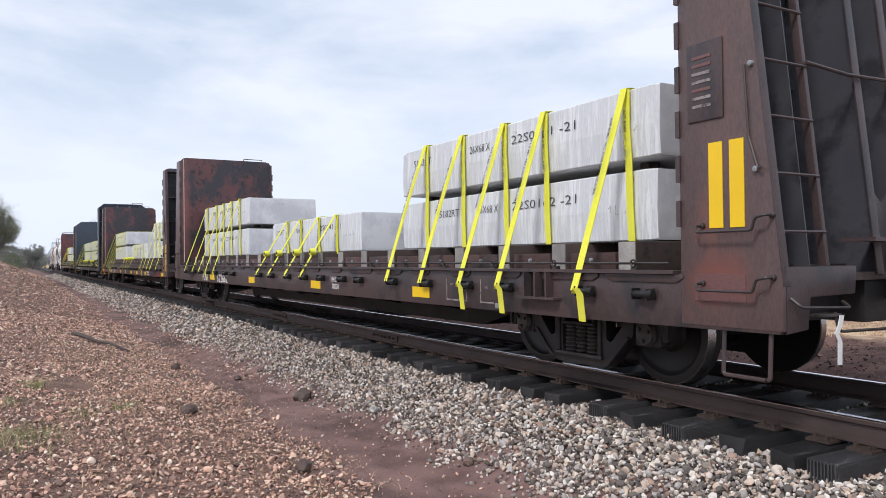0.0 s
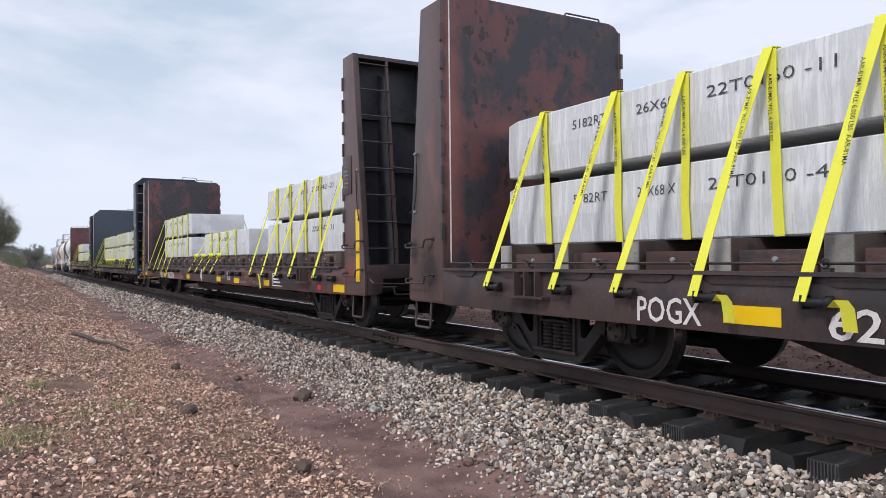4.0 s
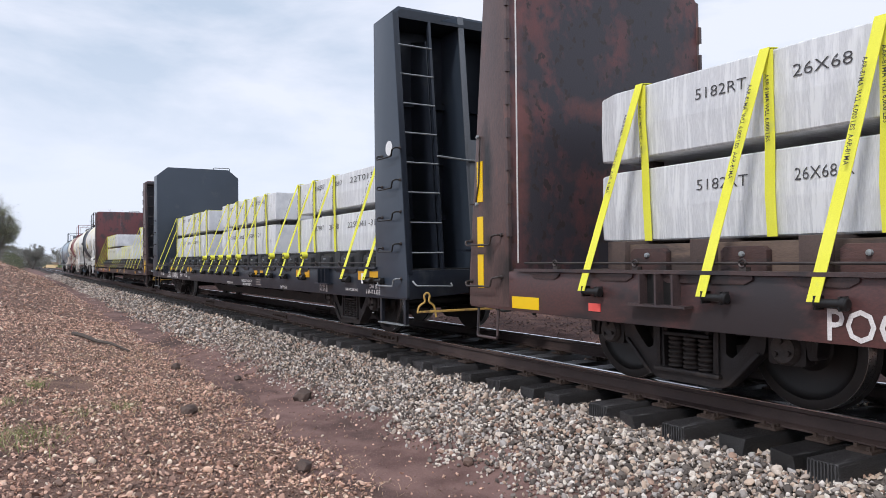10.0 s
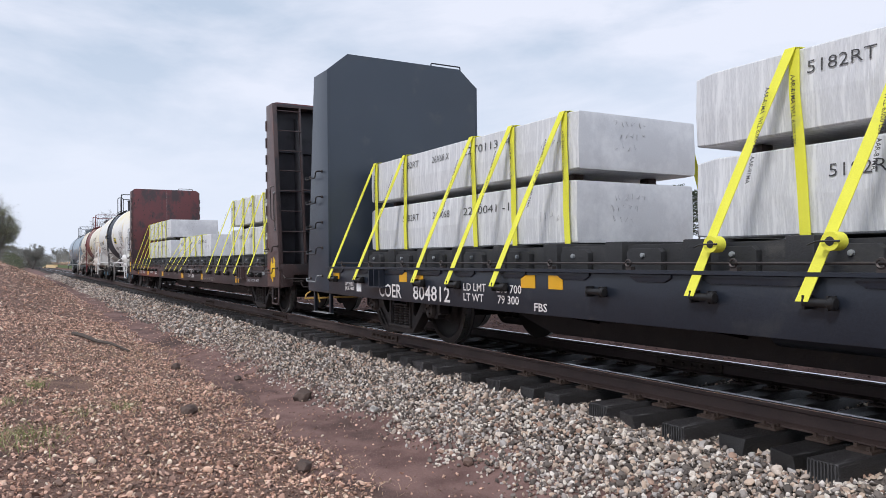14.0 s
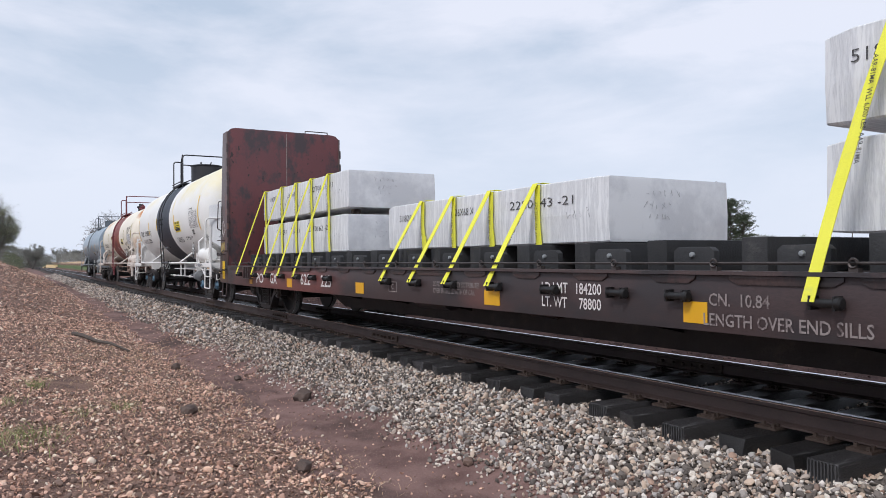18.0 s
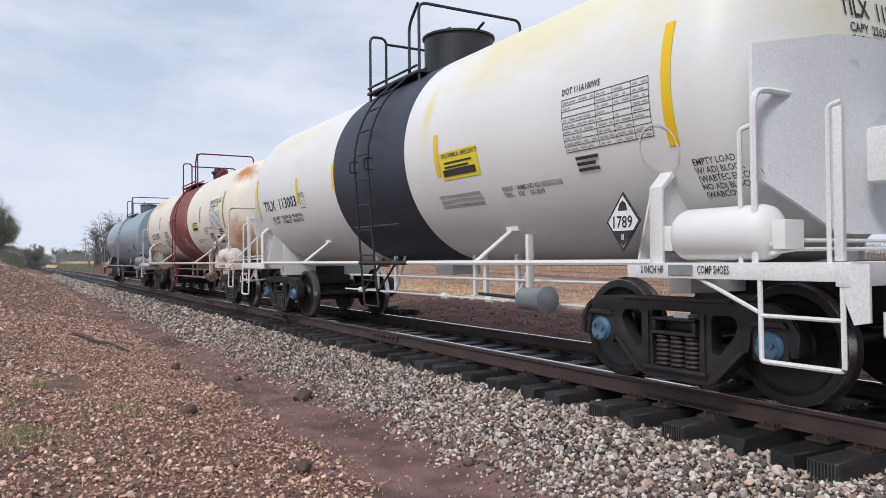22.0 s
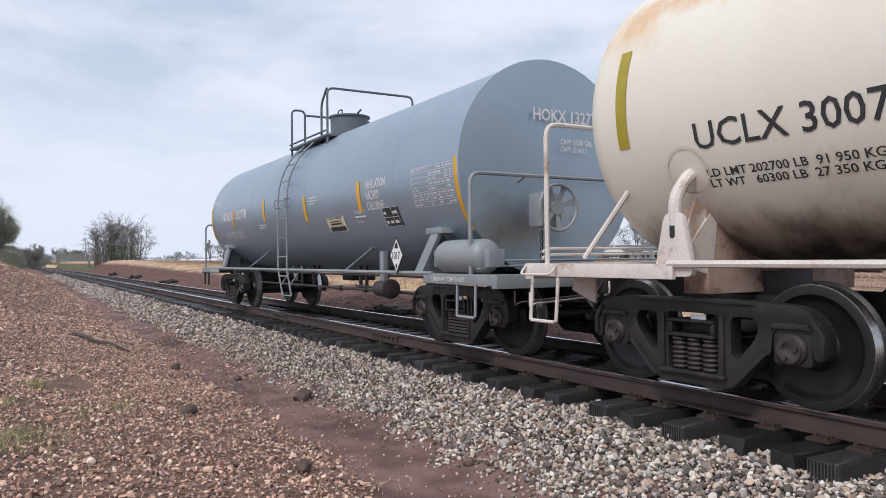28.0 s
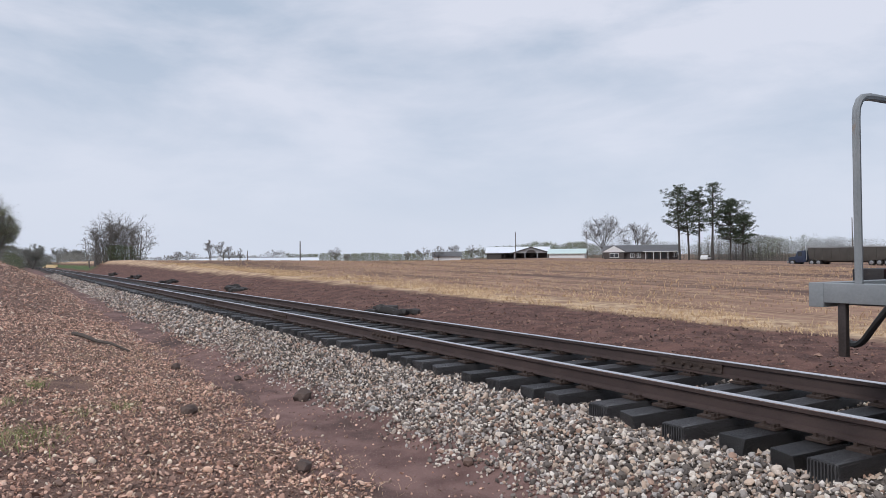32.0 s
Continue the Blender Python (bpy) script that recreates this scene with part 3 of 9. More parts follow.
def ground_material():
    m = bpy.data.materials.new("earth_gravel_and_field")
    m.use_nodes = True
    n, l = m.node_tree.nodes, m.node_tree.links
    bs = n["Principled BSDF"]
    bs.inputs["Roughness"].default_value = 0.95
    bs.inputs["Specular IOR Level"].default_value = 0.25
    tc = n.new("ShaderNodeTexCoord")
    sep = n.new("ShaderNodeSeparateXYZ")
    l.new(tc.outputs["Object"], sep.inputs[0])

    def tex(scale, detail=5, stretch=(1, 1, 1), rgh=0.6):
        mp = n.new("ShaderNodeMapping")
        mp.inputs["Scale"].default_value = stretch
        l.new(tc.outputs["Object"], mp.inputs[0])
        t = n.new("ShaderNodeTexNoise")
        t.inputs["Scale"].default_value, t.inputs["Detail"].default_value, t.inputs["Roughness"].default_value = scale, detail, rgh
        l.new(mp.outputs[0], t.inputs["Vector"])
        return t.outputs["Fac"]

    def span(src, lo, hi):
        r = n.new("ShaderNodeMapRange")
        r.interpolation_type = "SMOOTHSTEP"
        r.inputs["From Min"].default_value, r.inputs["From Max"].default_value = lo, hi
        l.new(src, r.inputs["Value"])
        return r.outputs[0]

    def two(f, a, b):
        x = n.new("ShaderNodeMixRGB")
        for i, v in enumerate((f, a, b)):
            if isinstance(v, tuple):
                x.inputs[i].default_value = (*v, 1)
            else:
                l.new(v, x.inputs[i])
        return x.outputs[0]

    def math_node(op, a, b):
        x = n.new("ShaderNodeMath")
        x.operation = op
        for i, v in enumerate((a, b)):
            if isinstance(v, (int, float)):
                x.inputs[i].default_value = v
            else:
                l.new(v, x.inputs[i])
        return x.outputs[0]

    wob = math_node("MULTIPLY", math_node("SUBTRACT", tex(0.8, 6), 0.5), 1.6)
    yy = math_node("ADD", sep.outputs["Y"], wob)
    fine = tex(26, 6)
    speck = tex(70, 3)
    bank = two(span(tex(3, 5), 0.35, 0.65), (0.1, 0.06, 0.05), (0.21, 0.125, 0.096))
    bank = two(span(speck, 0.56, 0.66), bank, (0.408, 0.276, 0.198))
    mud = two(span(tex(2.2, 6), 0.35, 0.65), (0.135, 0.079, 0.070), (0.225, 0.138, 0.122))
    mud = two(span(tex(1.1, 6, (0.5, 1, 1)), 0.52, 0.66), mud, (0.085, 0.054, 0.047))
    mud = two(span(speck, 0.6, 0.68), mud, (0.240, 0.180, 0.156))
    # bed darkened to hold the shade in gaps between ballast stones
    bed = two(span(fine, 0.35, 0.65), (0.022, 0.018, 0.016), (0.075, 0.062, 0.053))
    dirt = two(span(tex(2.6, 6), 0.35, 0.65), (0.078, 0.04, 0.034), (0.165, 0.088, 0.07))
    dirt = two(span(speck, 0.6, 0.68), dirt, (0.3, 0.2, 0.155))
    straw = two(span(tex(2.2, 8, (1, 0.6, 1), 0.7), 0.4, 0.6), (0.288, 0.180, 0.120), (0.600, 0.444, 0.288))
    crop = two(span(tex(0.5, 8, (0.3, 1.6, 1)), 0.38, 0.62), (0.19, 0.112, 0.08), (0.33, 0.2, 0.14))
    crop = two(span(tex(3, 6, (0.25, 2.2, 1)), 0.5, 0.64), crop, (0.46, 0.32, 0.2))
    crop = two(span(tex(0.16, 4, (0.12, 1.0, 1)), 0.5, 0.6), crop, (0.13, 0.078, 0.062))
    green = two(span(tex(1.5, 5), 0.4, 0.6), (0.05, 0.085, 0.03), (0.1, 0.14, 0.05))
    col = two(span(yy, 2.2, 2.6), bank, mud)
    col = two(span(yy, 3.7, 4.1), col, bed)
    col = two(span(yy, 7.1, 7.7), col, dirt)
    col = two(span(yy, 10.1, 10.9), col, straw)
    col = two(span(math_node("ADD", yy, math_node("MULTIPLY", wob, 1.5)), 11.6, 13.6), col, crop)
    far_left = span(math_node("MULTIPLY", sep.outputs["X"], -1.0), 104.0, 116.0)
    strip = math_node("MULTIPLY", far_left, math_node("MULTIPLY", span(yy, 8.2, 8.8), math_node("SUBTRACT", 1.0, span(yy, 9.2, 10.2))))
    col = two(strip, col, green)
    l.new(col, bs.inputs["Base Color"])
    bp = n.new("ShaderNodeBump")
    bp.inputs["Strength"].default_value, bp.inputs["Distance"].default_value = 0.6, 0.03
    l.new(fine, bp.inputs["Height"])
    l.new(bp.outputs[0], bs.inputs["Normal"])
    return m


def lines(stops):
    out = []
    for a, b, step in stops:
        k = max(1, round((b - a) / step))
        out += [a + (b - a) * i / k for i in range(k)]
    return out + [stops[-1][1]]


gx = lines([(-1600, -400, 100), (-400, -120, 14), (-120, -40, 2.0), (-40, -16, 0.6), (-16, 6, 0.25), (6, 60, 3), (60, 300, 40)])
gy = lines([(-500, -60, 60), (-60, -8, 6), (-8, -1, 0.5), (-1, 13, 0.14), (13, 40, 1.5), (40, 200, 10), (200, 1500, 100)])
gv = [(x, y, ground_z(x, y)) for y in gy for x in gx]
gw = len(gx)
gf = [(j * gw + i, j * gw + i + 1, (j + 1) * gw + i + 1, (j + 1) * gw + i) for j in range(len(gy) - 1) for i in range(gw - 1)]
gm = bpy.data.meshes.new("ground")
gm.from_pydata(gv, [], gf)
gm.polygons.foreach_set("use_smooth", [True] * len(gf))
gm.materials.append(ground_material())
tagged(new("ground", gm), "reddish gravel bank, muddy path and brown stubble field", "ground", kind="structure")


# ---- loose stones, as many small rough pieces in one mesh each ----
def lump(detail):
    """The corners and triangles of a ball: 6, 12 or 42 corners."""
    bm = bmesh.new()
    if detail == 0:
        for p in ((1, 0, 0), (-1, 0, 0), (0, 1, 0), (0, -1, 0), (0, 0, 1), (0, 0, -1)):
            bm.verts.new(p)
        bmesh.ops.convex_hull(bm, input=bm.verts[:])
    else:
        bmesh.ops.create_icosphere(bm, subdivisions=detail, radius=1.0)
    bmesh.ops.triangulate(bm, faces=bm.faces[:])
    bm.verts.index_update()
    out = np.array([v.co[:] for v in bm.verts]), np.array([[v.index for v in f.verts] for f in bm.faces])
    bm.free()
    return out


def stones(name, batches, material, label, flat=0.6, seed=1, category="gravel"):
    """batches: (detail, spots), spots being rows of x, y, z, size. Each stone is a lump broken along flat planes."""
    rng = np.random.default_rng(seed)
    cos, tris, start = [], [], 0
    for detail, spots in batches:
        base, tri = lump(detail)
        spots = np.asarray(spots)
        k, nv = len(spots), len(base)
        jit = base[None] * rng.uniform(0.9, 1.1, (k, nv, 1)) if detail == 2 else base[None] * rng.uniform(0.72, 1.25, (k, nv, 1))
        for cut in range(7 if detail == 2 else 2):
            n = rng.normal(size=(k, 3))
            n /= np.linalg.norm(n, axis=1)[:, None]
            over = np.einsum("kni,ki->kn", jit, n) - rng.uniform(0.5, 0.85, k)[:, None]
            jit = jit - np.maximum(over, 0)[:, :, None] * n[:, None]
        jit = jit * np.stack([rng.uniform(0.8, 1.45, k), rng.uniform(0.7, 1.15, k), flat * rng.uniform(0.7, 1.3, k)], 1)[:, None]
        ax = rng.normal(size=(k, 4))
        ax[:, 1:3] *= 0.45
        ax /= np.linalg.norm(ax, axis=1)[:, None]
        w, x, y, z = ax.T
        R = np.stack([1 - 2 * (y * y + z * z), 2 * (x * y - z * w), 2 * (x * z + y * w), 2 * (x * y + z * w), 1 - 2 * (x * x + z * z), 2 * (y * z - x * w), 2 * (x * z - y * w), 2 * (y * z + x * w), 1 - 2 * (x * x + y * y)], 1).reshape(k, 3, 3)
        co = np.einsum("kij,knj->kni", R, jit) * spots[:, 3][:, None, None] * 0.5 + spots[:, None, :3]
        cos.append(co.reshape(-1, 3))
        tris.append((tri[None] + start + nv * np.arange(k)[:, None, None]).reshape(-1))
        start += nv * k
    co, idx = np.concatenate(cos), np.concatenate(tris)
    me = bpy.data.meshes.new(name)
    me.vertices.add(len(co))
    me.vertices.foreach_set("co", co.reshape(-1))
    me.loops.add(len(idx))
    me.loops.foreach_set("vertex_index", idx)
    me.polygons.add(len(idx) // 3)
    me.polygons.foreach_set("loop_start", np.arange(0, len(idx), 3))
    me.polygons.foreach_set("use_smooth", np.zeros(len(idx) // 3, dtype=bool))
    me.update(calc_edges=True)
    me.materials.append(material)
    return tagged(new(name, me), label, category, kind="stuff")


def scatter(count, x0, x1, y0, y1, size, seed, keep=None, power=1.0, heap=0.3):
    """Spots strewn over a strip, thicker towards x1."""
    rng = np.random.default_rng(seed)
    out = []
    u, v, s = rng.random(count) ** power, rng.random(count), rng.gamma(9, 1 / 9, count)
    for a, b, c in zip(u, v, s):
        x, y = x1 + (x0 - x1) * a, y0 + (y1 - y0) * b
        if keep is None or keep(x, y):
            d = size * min(1.7, max(0.45, c))
            out.append((x, y, ground_z(x, y) + (heap * ((x * 7919.0 + y * 104729.0) % 1.0) - 0.02) * d, d))
    return out


ragged = random.Random(51)
edge = lambda x, y: y > 3.55 + ragged.gauss(0, 0.13) + 0.25 * noise.noise((x * 0.7, 4, 4)) + 0.2 * noise.noise((x * 2.5, 9, 4)) - 0.25 * max(0, min(1, (-x - 12) / 20))
near = scatter(3000, -7.2, -2.4, 3.25, 4.6, 0.041, 10, edge, heap=0.75)
mid = scatter(14000, -8.5, -1.2, 3.2, 4.55, 0.031, 11, edge, heap=0.75) + scatter(5000, -12, -1.2, 3.05, 4.5, 0.026, 12, edge, heap=0.75)
far_off = scatter(14500, -17, -8, 3.15, 4.55, 0.038, 17, edge, 1.15, heap=0.75) + scatter(9000, -20, -1.0, 4.5, 7.35, 0.048, 14, power=1.2) + scatter(7000, -22, -1.0, 4.4, 5.06, 0.042, 18, power=1.15)
far_off += scatter(16000, -45, -16.5, 2.8, 4.55, 0.062, 13, edge, power=1.5, heap=0.75)
far_off += scatter(6000, -110, -45, 2.7, 4.5, 0.1, 16, edge, power=1.5) + scatter(2500, -60, -20, 4.5, 7.3, 0.09, 15, power=1.4)
far_off += scatter(4500, -1.5, 9, 3.3, 4.55, 0.045, 19, edge) + scatter(3500, -1.5, 9, 4.5, 7.35, 0.05, 20)
stones("ballast_stones", ((2, near), (1, mid), (0, far_off)), M["stone"], "pale grey and pink crushed granite ballast along the track", 0.7, 3)

bare = lambda x, y: noise.noise((x * 0.5, y * 0.7, 7)) > -0.6 and y < 2.62 + 0.3 * noise.noise((x * 0.8, 3, 1)) + 0.25 * noise.noise((x * 3.1, 5, 1))
near = scatter(1150, -7.0, -3.0, -1.0, 2.75, 0.05, 22, bare, 1.0)
mid = scatter(9200, -7.5, -3.0, -0.6, 2.75, 0.027, 21, bare, 1.0, 0.6) + scatter(1300, -14, -8, -1.0, 2.7, 0.048, 26, bare, 1.0)
far_off = scatter(9300, -12, -7.5, -0.6, 2.75, 0.029, 33, bare, 1.0, 0.6) + scatter(19000, -24, -11, -1.6, 2.7, 0.034, 27, bare, 1.1) + scatter(9000, -55, -18, -2.5, 2.6, 0.06, 23, None, 1.2) + scatter(5000, -110, -50, -2.5, 2.7, 0.11, 28, None, 1.2)
far_off += scatter(1100, -20, -3.0, 2.4, 3.4, 0.026, 24) + scatter(2600, -40, -11.5, 2.3, 3.5, 0.04, 25, lambda x, y: noise.noise((x * 0.6, y * 1.3, 1)) > 0.0, 1.3)
far_off += scatter(6500, -3.2, 7, -4.0, 2.75, 0.04, 29, bare) + scatter(4500, -12, -2.8, -4.5, -0.5, 0.04, 30)
stones("bank_gravel", ((2, near), (1, mid), (0, far_off)), M["chip"], "reddish brown gravel and wood chips on the bank", 0.42, 5)
spots = scatter(9500, -34, 1.5, 7.3, 10.3, 0.03, 31, None, 1.3) + scatter(900, -40, 1.5, 7.3, 10.0, 0.062, 32, None, 1.3)
stones("shoulder_gravel", ((0, spots),), M["clod"], "dark red gravel on the far shoulder", 0.6, 6)


# ---- the track ----
track = thing("railway_track", "single railway track with rusty rails on dark timber ties", "railway track", kind="structure")


def rail_shape(y, x0, x1):
    prof = [(-0.07, -0.168), (0.07, -0.168), (0.07, -0.155), (0.014, -0.135), (0.009, -0.05), (0.034, -0.04), (0.034, -0.012), (-0.034, -0.012), (-0.034, -0.04), (-0.009, -0.05), (-0.014, -0.135), (-0.07, -0.155)]
    return Shape().prism([(y + a, b) for a, b in prof], "x", x0, x1)


for y in RAIL:
    rail = part("rail", rail_shape(y, -238, 190), M["rail_side"], track, "rust-brown steel rail", smooth=0)
    part("rail_head", Shape().prism([(y - 0.034, -0.012), (y + 0.034, -0.012), (y + 0.034, -0.006), (y + 0.026, 0.0), (y - 0.026, 0.0), (y - 0.034, -0.006)], "x", -238, 190), M["rail_top"], rail, "worn bright running surface", smooth=0)
    for xj in ((-15.9, -10.55, 1.6, -33.0, -22.6) if y < 6 else (-5.8, -17.2, -29.0, -41.0)):
        bar = Shape()
        for s in (-1, 1):
            bar.prism([(y + s * 0.012, -0.135), (y + s * 0.05, -0.14), (y + s * 0.036, -0.1), (y + s * 0.036, -0.07), (y + s * 0.034, -0.045), (y + s * 0.012, -0.045)], "x", xj - 0.46, xj + 0.46)
            for k in (-0.36, -0.2, -0.06, 0.06, 0.2, 0.36):
                bar.lathe([(s * 0.03, 0.02), (s * 0.075, 0.017)], "y", (xj + k, y, -0.088), 6)
        part("joint_bar", bar, M["plate"], rail, smooth=0)

rng = random.Random(4)
tie_x = [-2.98, -3.29, -3.74, -4.26, -4.77, -5.16, -5.86, -6.26, -6.82, -7.38, -8.1, -8.54, -8.97, -9.48, -9.99, -10.67, -11.32]
tie_x = [x + 0.11 for x in tie_x]
x = tie_x[-1]
while x > -70:
    x -= 0.5 + rng.uniform(-0.05, 0.07)
    tie_x.append(x)
x = tie_x[0]
while x < 9:
    x += 0.48 + rng.uniform(-0.05, 0.07)
    tie_x.append(x)
tie_mesh = [Shape().box(-0.112, 0.112, -1.31, 1.31, -0.375, -0.19).mesh("tie", M["tie"], 0.012)]
for k in range(3):
    s = Shape().box(-0.112, 0.112, -1.31, 1.31, -0.375, -0.19)
    s.v = [(a + rng.uniform(-0.012, 0.012), b + rng.uniform(-0.05, 0.03), c + (rng.uniform(-0.012, 0.003) if c > -0.3 else 0)) for a, b, c in s.v]
    tie_mesh.append(s.mesh("tie", M["tie"], 0.014))
plate = Shape()
for y in RAIL:
    o = y - TRACK_Y
    plate.box(-0.09, 0.09, o - 0.17, o + 0.17, -0.19, -0.17)
    for dx, dy in ((-0.06, -0.095), (0.06, -0.095), (0.05, 0.095), (-0.05, 0.095), (0.055, -0.14), (-0.05, 0.14)):
        plate.box(dx - 0.012, dx + 0.012, o + dy - 0.014, o + dy + 0.014, -0.172, -0.145)
plate_mesh = plate.mesh("tie_plate", M["plate"], 0, 0)
comb = Shape()
for k in range(9):
    comb.box(-0.1 + k * 0.024, -0.092 + k * 0.024, -1.326, -1.3, -0.36, -0.2)
comb_mesh = comb.mesh("end_plate", M["plate_bright"], 0, 0)
for i, x in enumerate(tie_x):
    t = part("tie", rng.choice(tie_mesh), None, track, at=pose(x, TRACK_Y + rng.uniform(-0.05, 0.05), rng.uniform(-0.012, 0.0), 0, 0, rng.uniform(-1.3, 1.3)))
    if i in (0, 3, 5, 8, 12, 15):
        part("end_plate", comb_mesh, None, t, "galvanised anti-split end plate")
    if x > -45:
        part("tie_plate", plate_mesh, None, t)
# ties further off lie too small to tell apart
far_ties = Shape()
x = -70.4
while x > -236:
    far_ties.box(x - 0.11, x + 0.11, TRACK_Y - 1.3, TRACK_Y + 1.3, -0.37, -0.195)
    x -= 0.52
tagged(part("distant_ties", far_ties, M["tie"], track, "dark distant ties", smooth=0), kind="stuff")


# ---- running gear shared by all the cars ----
WHEEL_R = 0.457


def wheel_mesh():
    s = Shape()
    for k in (-1, 1):
        prof = [(0.66, 0.09), (0.68, 0.14), (0.70, 0.3), (0.688, 0.37), (0.682, 0.478), (0.7, 0.482), (0.715, 0.468), (0.722, 0.459), (0.82, 0.454), (0.825, 0.44), (0.823, 0.385), (0.80, 0.372), (0.775, 0.33), (0.77, 0.18), (0.80, 0.15), (0.83, 0.14), (0.84, 0.09)]
        s.lathe([(k * a, r) for a, r in prof], "y", (0, 0, 0), 44)
    s.lathe([(-0.96, 0.072), (-0.84, 0.085), (-0.5, 0.08), (0, 0.076), (0.5, 0.08), (0.84, 0.085), (0.96, 0.072)], "y", (0, 0, 0), 14)
    return s.mesh("wheelset", M["wheel"], 0, 30)


def tread_mesh(k):
    s = Shape()
    s.lathe([(k * 0.724, 0.455), (k * 0.725, 0.4605), (k * 0.818, 0.4565), (k * 0.82, 0.45)], "y", (0, 0, 0), 44, False)
    return s.mesh("tread", M["tread"], 0, 30)


def cap_mesh(material, k):
    s = Shape()
    s.lathe([(k * 0.93, 0.105), (k * 1.06, 0.118), (k * 1.075, 0.112), (k * 1.085, 0.1), (k * 1.10, 0.095), (k * 1.102, 0.04), (k * 1.095, 0.03)], "y", (0, 0, 0), 24)
    for a in (0.4, 2.5, 4.6):
        s.lathe([(k * 1.09, 0.02), (k * 1.125, 0.018)], "y", (0.06 * math.cos(a), 0, 0.06 * math.sin(a)), 6)
    return s.mesh("bearing_cap", material, 0, 40)


WHEELSET, TREAD = wheel_mesh(), [tread_mesh(k) for k in (-1, 1)]
CAPS = {c: [cap_mesh(m, k) for k in (-1, 1)] for c, m in (("blue", M["cap_blue"]), ("dark", M["cap_dark"]))}


def rounded(pts, r, k=3):
    """A closed polygon with its corners cut round."""
    out, n = [], len(pts)
    for i in range(n):
        a, b, c = Vector(pts[i - 1]), Vector(pts[i]), Vector(pts[(i + 1) % n])
        u, w = a - b, c - b
        d = min(r, u.length * 0.42, w.length * 0.42)
        u, w = b + u.normalized() * d, b + w.normalized() * d
        out += [tuple((u.lerp(b, t)).lerp(b.lerp(w, t), t)) for t in [j / k for j in range(k + 1)]]
    return out


def side_frame_mesh(s):
    """A cast truck side frame with its windows; s = -1 for the side towards the camera."""
    half = [(0, 0.79), (0.62, 0.785), (0.95, 0.765), (1.08, 0.7), (1.15, 0.58), (1.14, 0.4), (1.06, 0.39), (1.035, 0.56), (0.98, 0.615), (0.8, 0.615), (0.735, 0.56), (0.72, 0.41), (0.66, 0.37), (0.4, 0.12), (0.32, 0.09), (0, 0.09)]
    ring = rounded(half + [(-x, z) for x, z in half[-2:0:-1]], 0.06)
    win = [(0.375, 0.66), (0.58, 0.66), (0.625, 0.6), (0.59, 0.5), (0.44, 0.335), (0.375, 0.36)]
    holes = [rounded(win, 0.05), rounded([(-x, z) for x, z in win], 0.05), rounded([(-0.25, 0.185), (-0.26, 0.67), (0.26, 0.67), (0.25, 0.185)], 0.04)]
    bm = bmesh.new()
    edges = []
    for loop in [ring] + holes:
        vs = [bm.verts.new((x, s * 0.935, z)) for x, z in loop]
        edges += [bm.edges.new((vs[i - 1], vs[i])) for i in range(len(vs))]
    bmesh.ops.triangle_fill(bm, use_beauty=True, edges=edges)
    ex = bmesh.ops.extrude_face_region(bm, geom=bm.faces[:])
    for v in ex["geom"]:
        if isinstance(v, bmesh.types.BMVert):
            v.co.y = s * 1.06
    bmesh.ops.recalc_face_normals(bm, faces=bm.faces)
    rim = [e for e in bm.edges if len(e.link_faces) == 2 and e.calc_face_angle(0) > 1.2]
    bmesh.ops.bevel(bm, geom=rim, offset=0.014, segments=2, profile=0.6, affect="EDGES", clamp_overlap=True)
    f = Shape()
    # bearing seats, spring seat, column ribs and the raised rim of the top chord
    for k in (-1, 1):
        # bearing housing with its roof, the column's lip and the diagonal's outer rim
        f.prism(rounded([(k * 0.889 - 0.15, 0.34), (k * 0.889 - 0.15, 0.6), (k * 0.889 + 0.15, 0.6), (k * 0.889 + 0.15, 0.34)][::k], 0.03), "y", s * 0.94, s * 1.05)
        f.prism([(k * 0.889 - 0.17, 0.6), (k * 0.889 + 0.17, 0.6), (k * 0.889 + 0.13, 0.645), (k * 0.889 - 0.13, 0.645)], "y", s * 0.97, s * 1.085)
        f.box(k * 0.3 - 0.02, k * 0.3 + 0.02, s * 1.03 - 0.05, s * 1.03 + 0.045, 0.2, 0.66)
        f.prism([(k * 0.7, 0.4), (k * 0.66, 0.41), (k * 0.37, 0.125), (k * 0.42, 0.125)], "y", s * 1.0, s * 1.085)
        f.prism([(k * 1.14, 0.42), (k * 1.1, 0.42), (k * 1.1, 0.56), (k * 1.02, 0.68), (k * 1.06, 0.7), (k * 1.15, 0.57)], "y", s * 1.0, s * 1.08)
    f.box(-0.34, 0.34, s * 1.0 - 0.1, s * 1.0 + 0.1, 0.165, 0.2)
    # the bolster's end: a cast box with a dark pocket, on top of the springs
    f.box(-0.235, 0.235, s * 1.0 - 0.09, s * 1.0 + 0.075, 0.47, 0.5).box(-0.235, 0.235, s * 1.0 - 0.09, s * 1.0 + 0.06, 0.59, 0.615)
    for k in (-1, 1):
        f.box(k * 0.215 - 0.02, k * 0.215 + 0.02, s * 1.0 - 0.08, s * 1.0 + 0.06, 0.5, 0.59)
    f.prism([(-0.6, 0.755), (0.6, 0.755), (0.56, 0.785), (-0.56, 0.785)], "y", s * 1.0, s * 1.085)
    me = f.mesh("side_frame", M["steel_dark"], 0.01, 35)
    bm.from_mesh(me)
    bm.to_mesh(me)
    bm.free()
    me.polygons.foreach_set("use_smooth", [True] * len(me.polygons))
    me.set_sharp_from_angle(angle=radians(35))
    return me


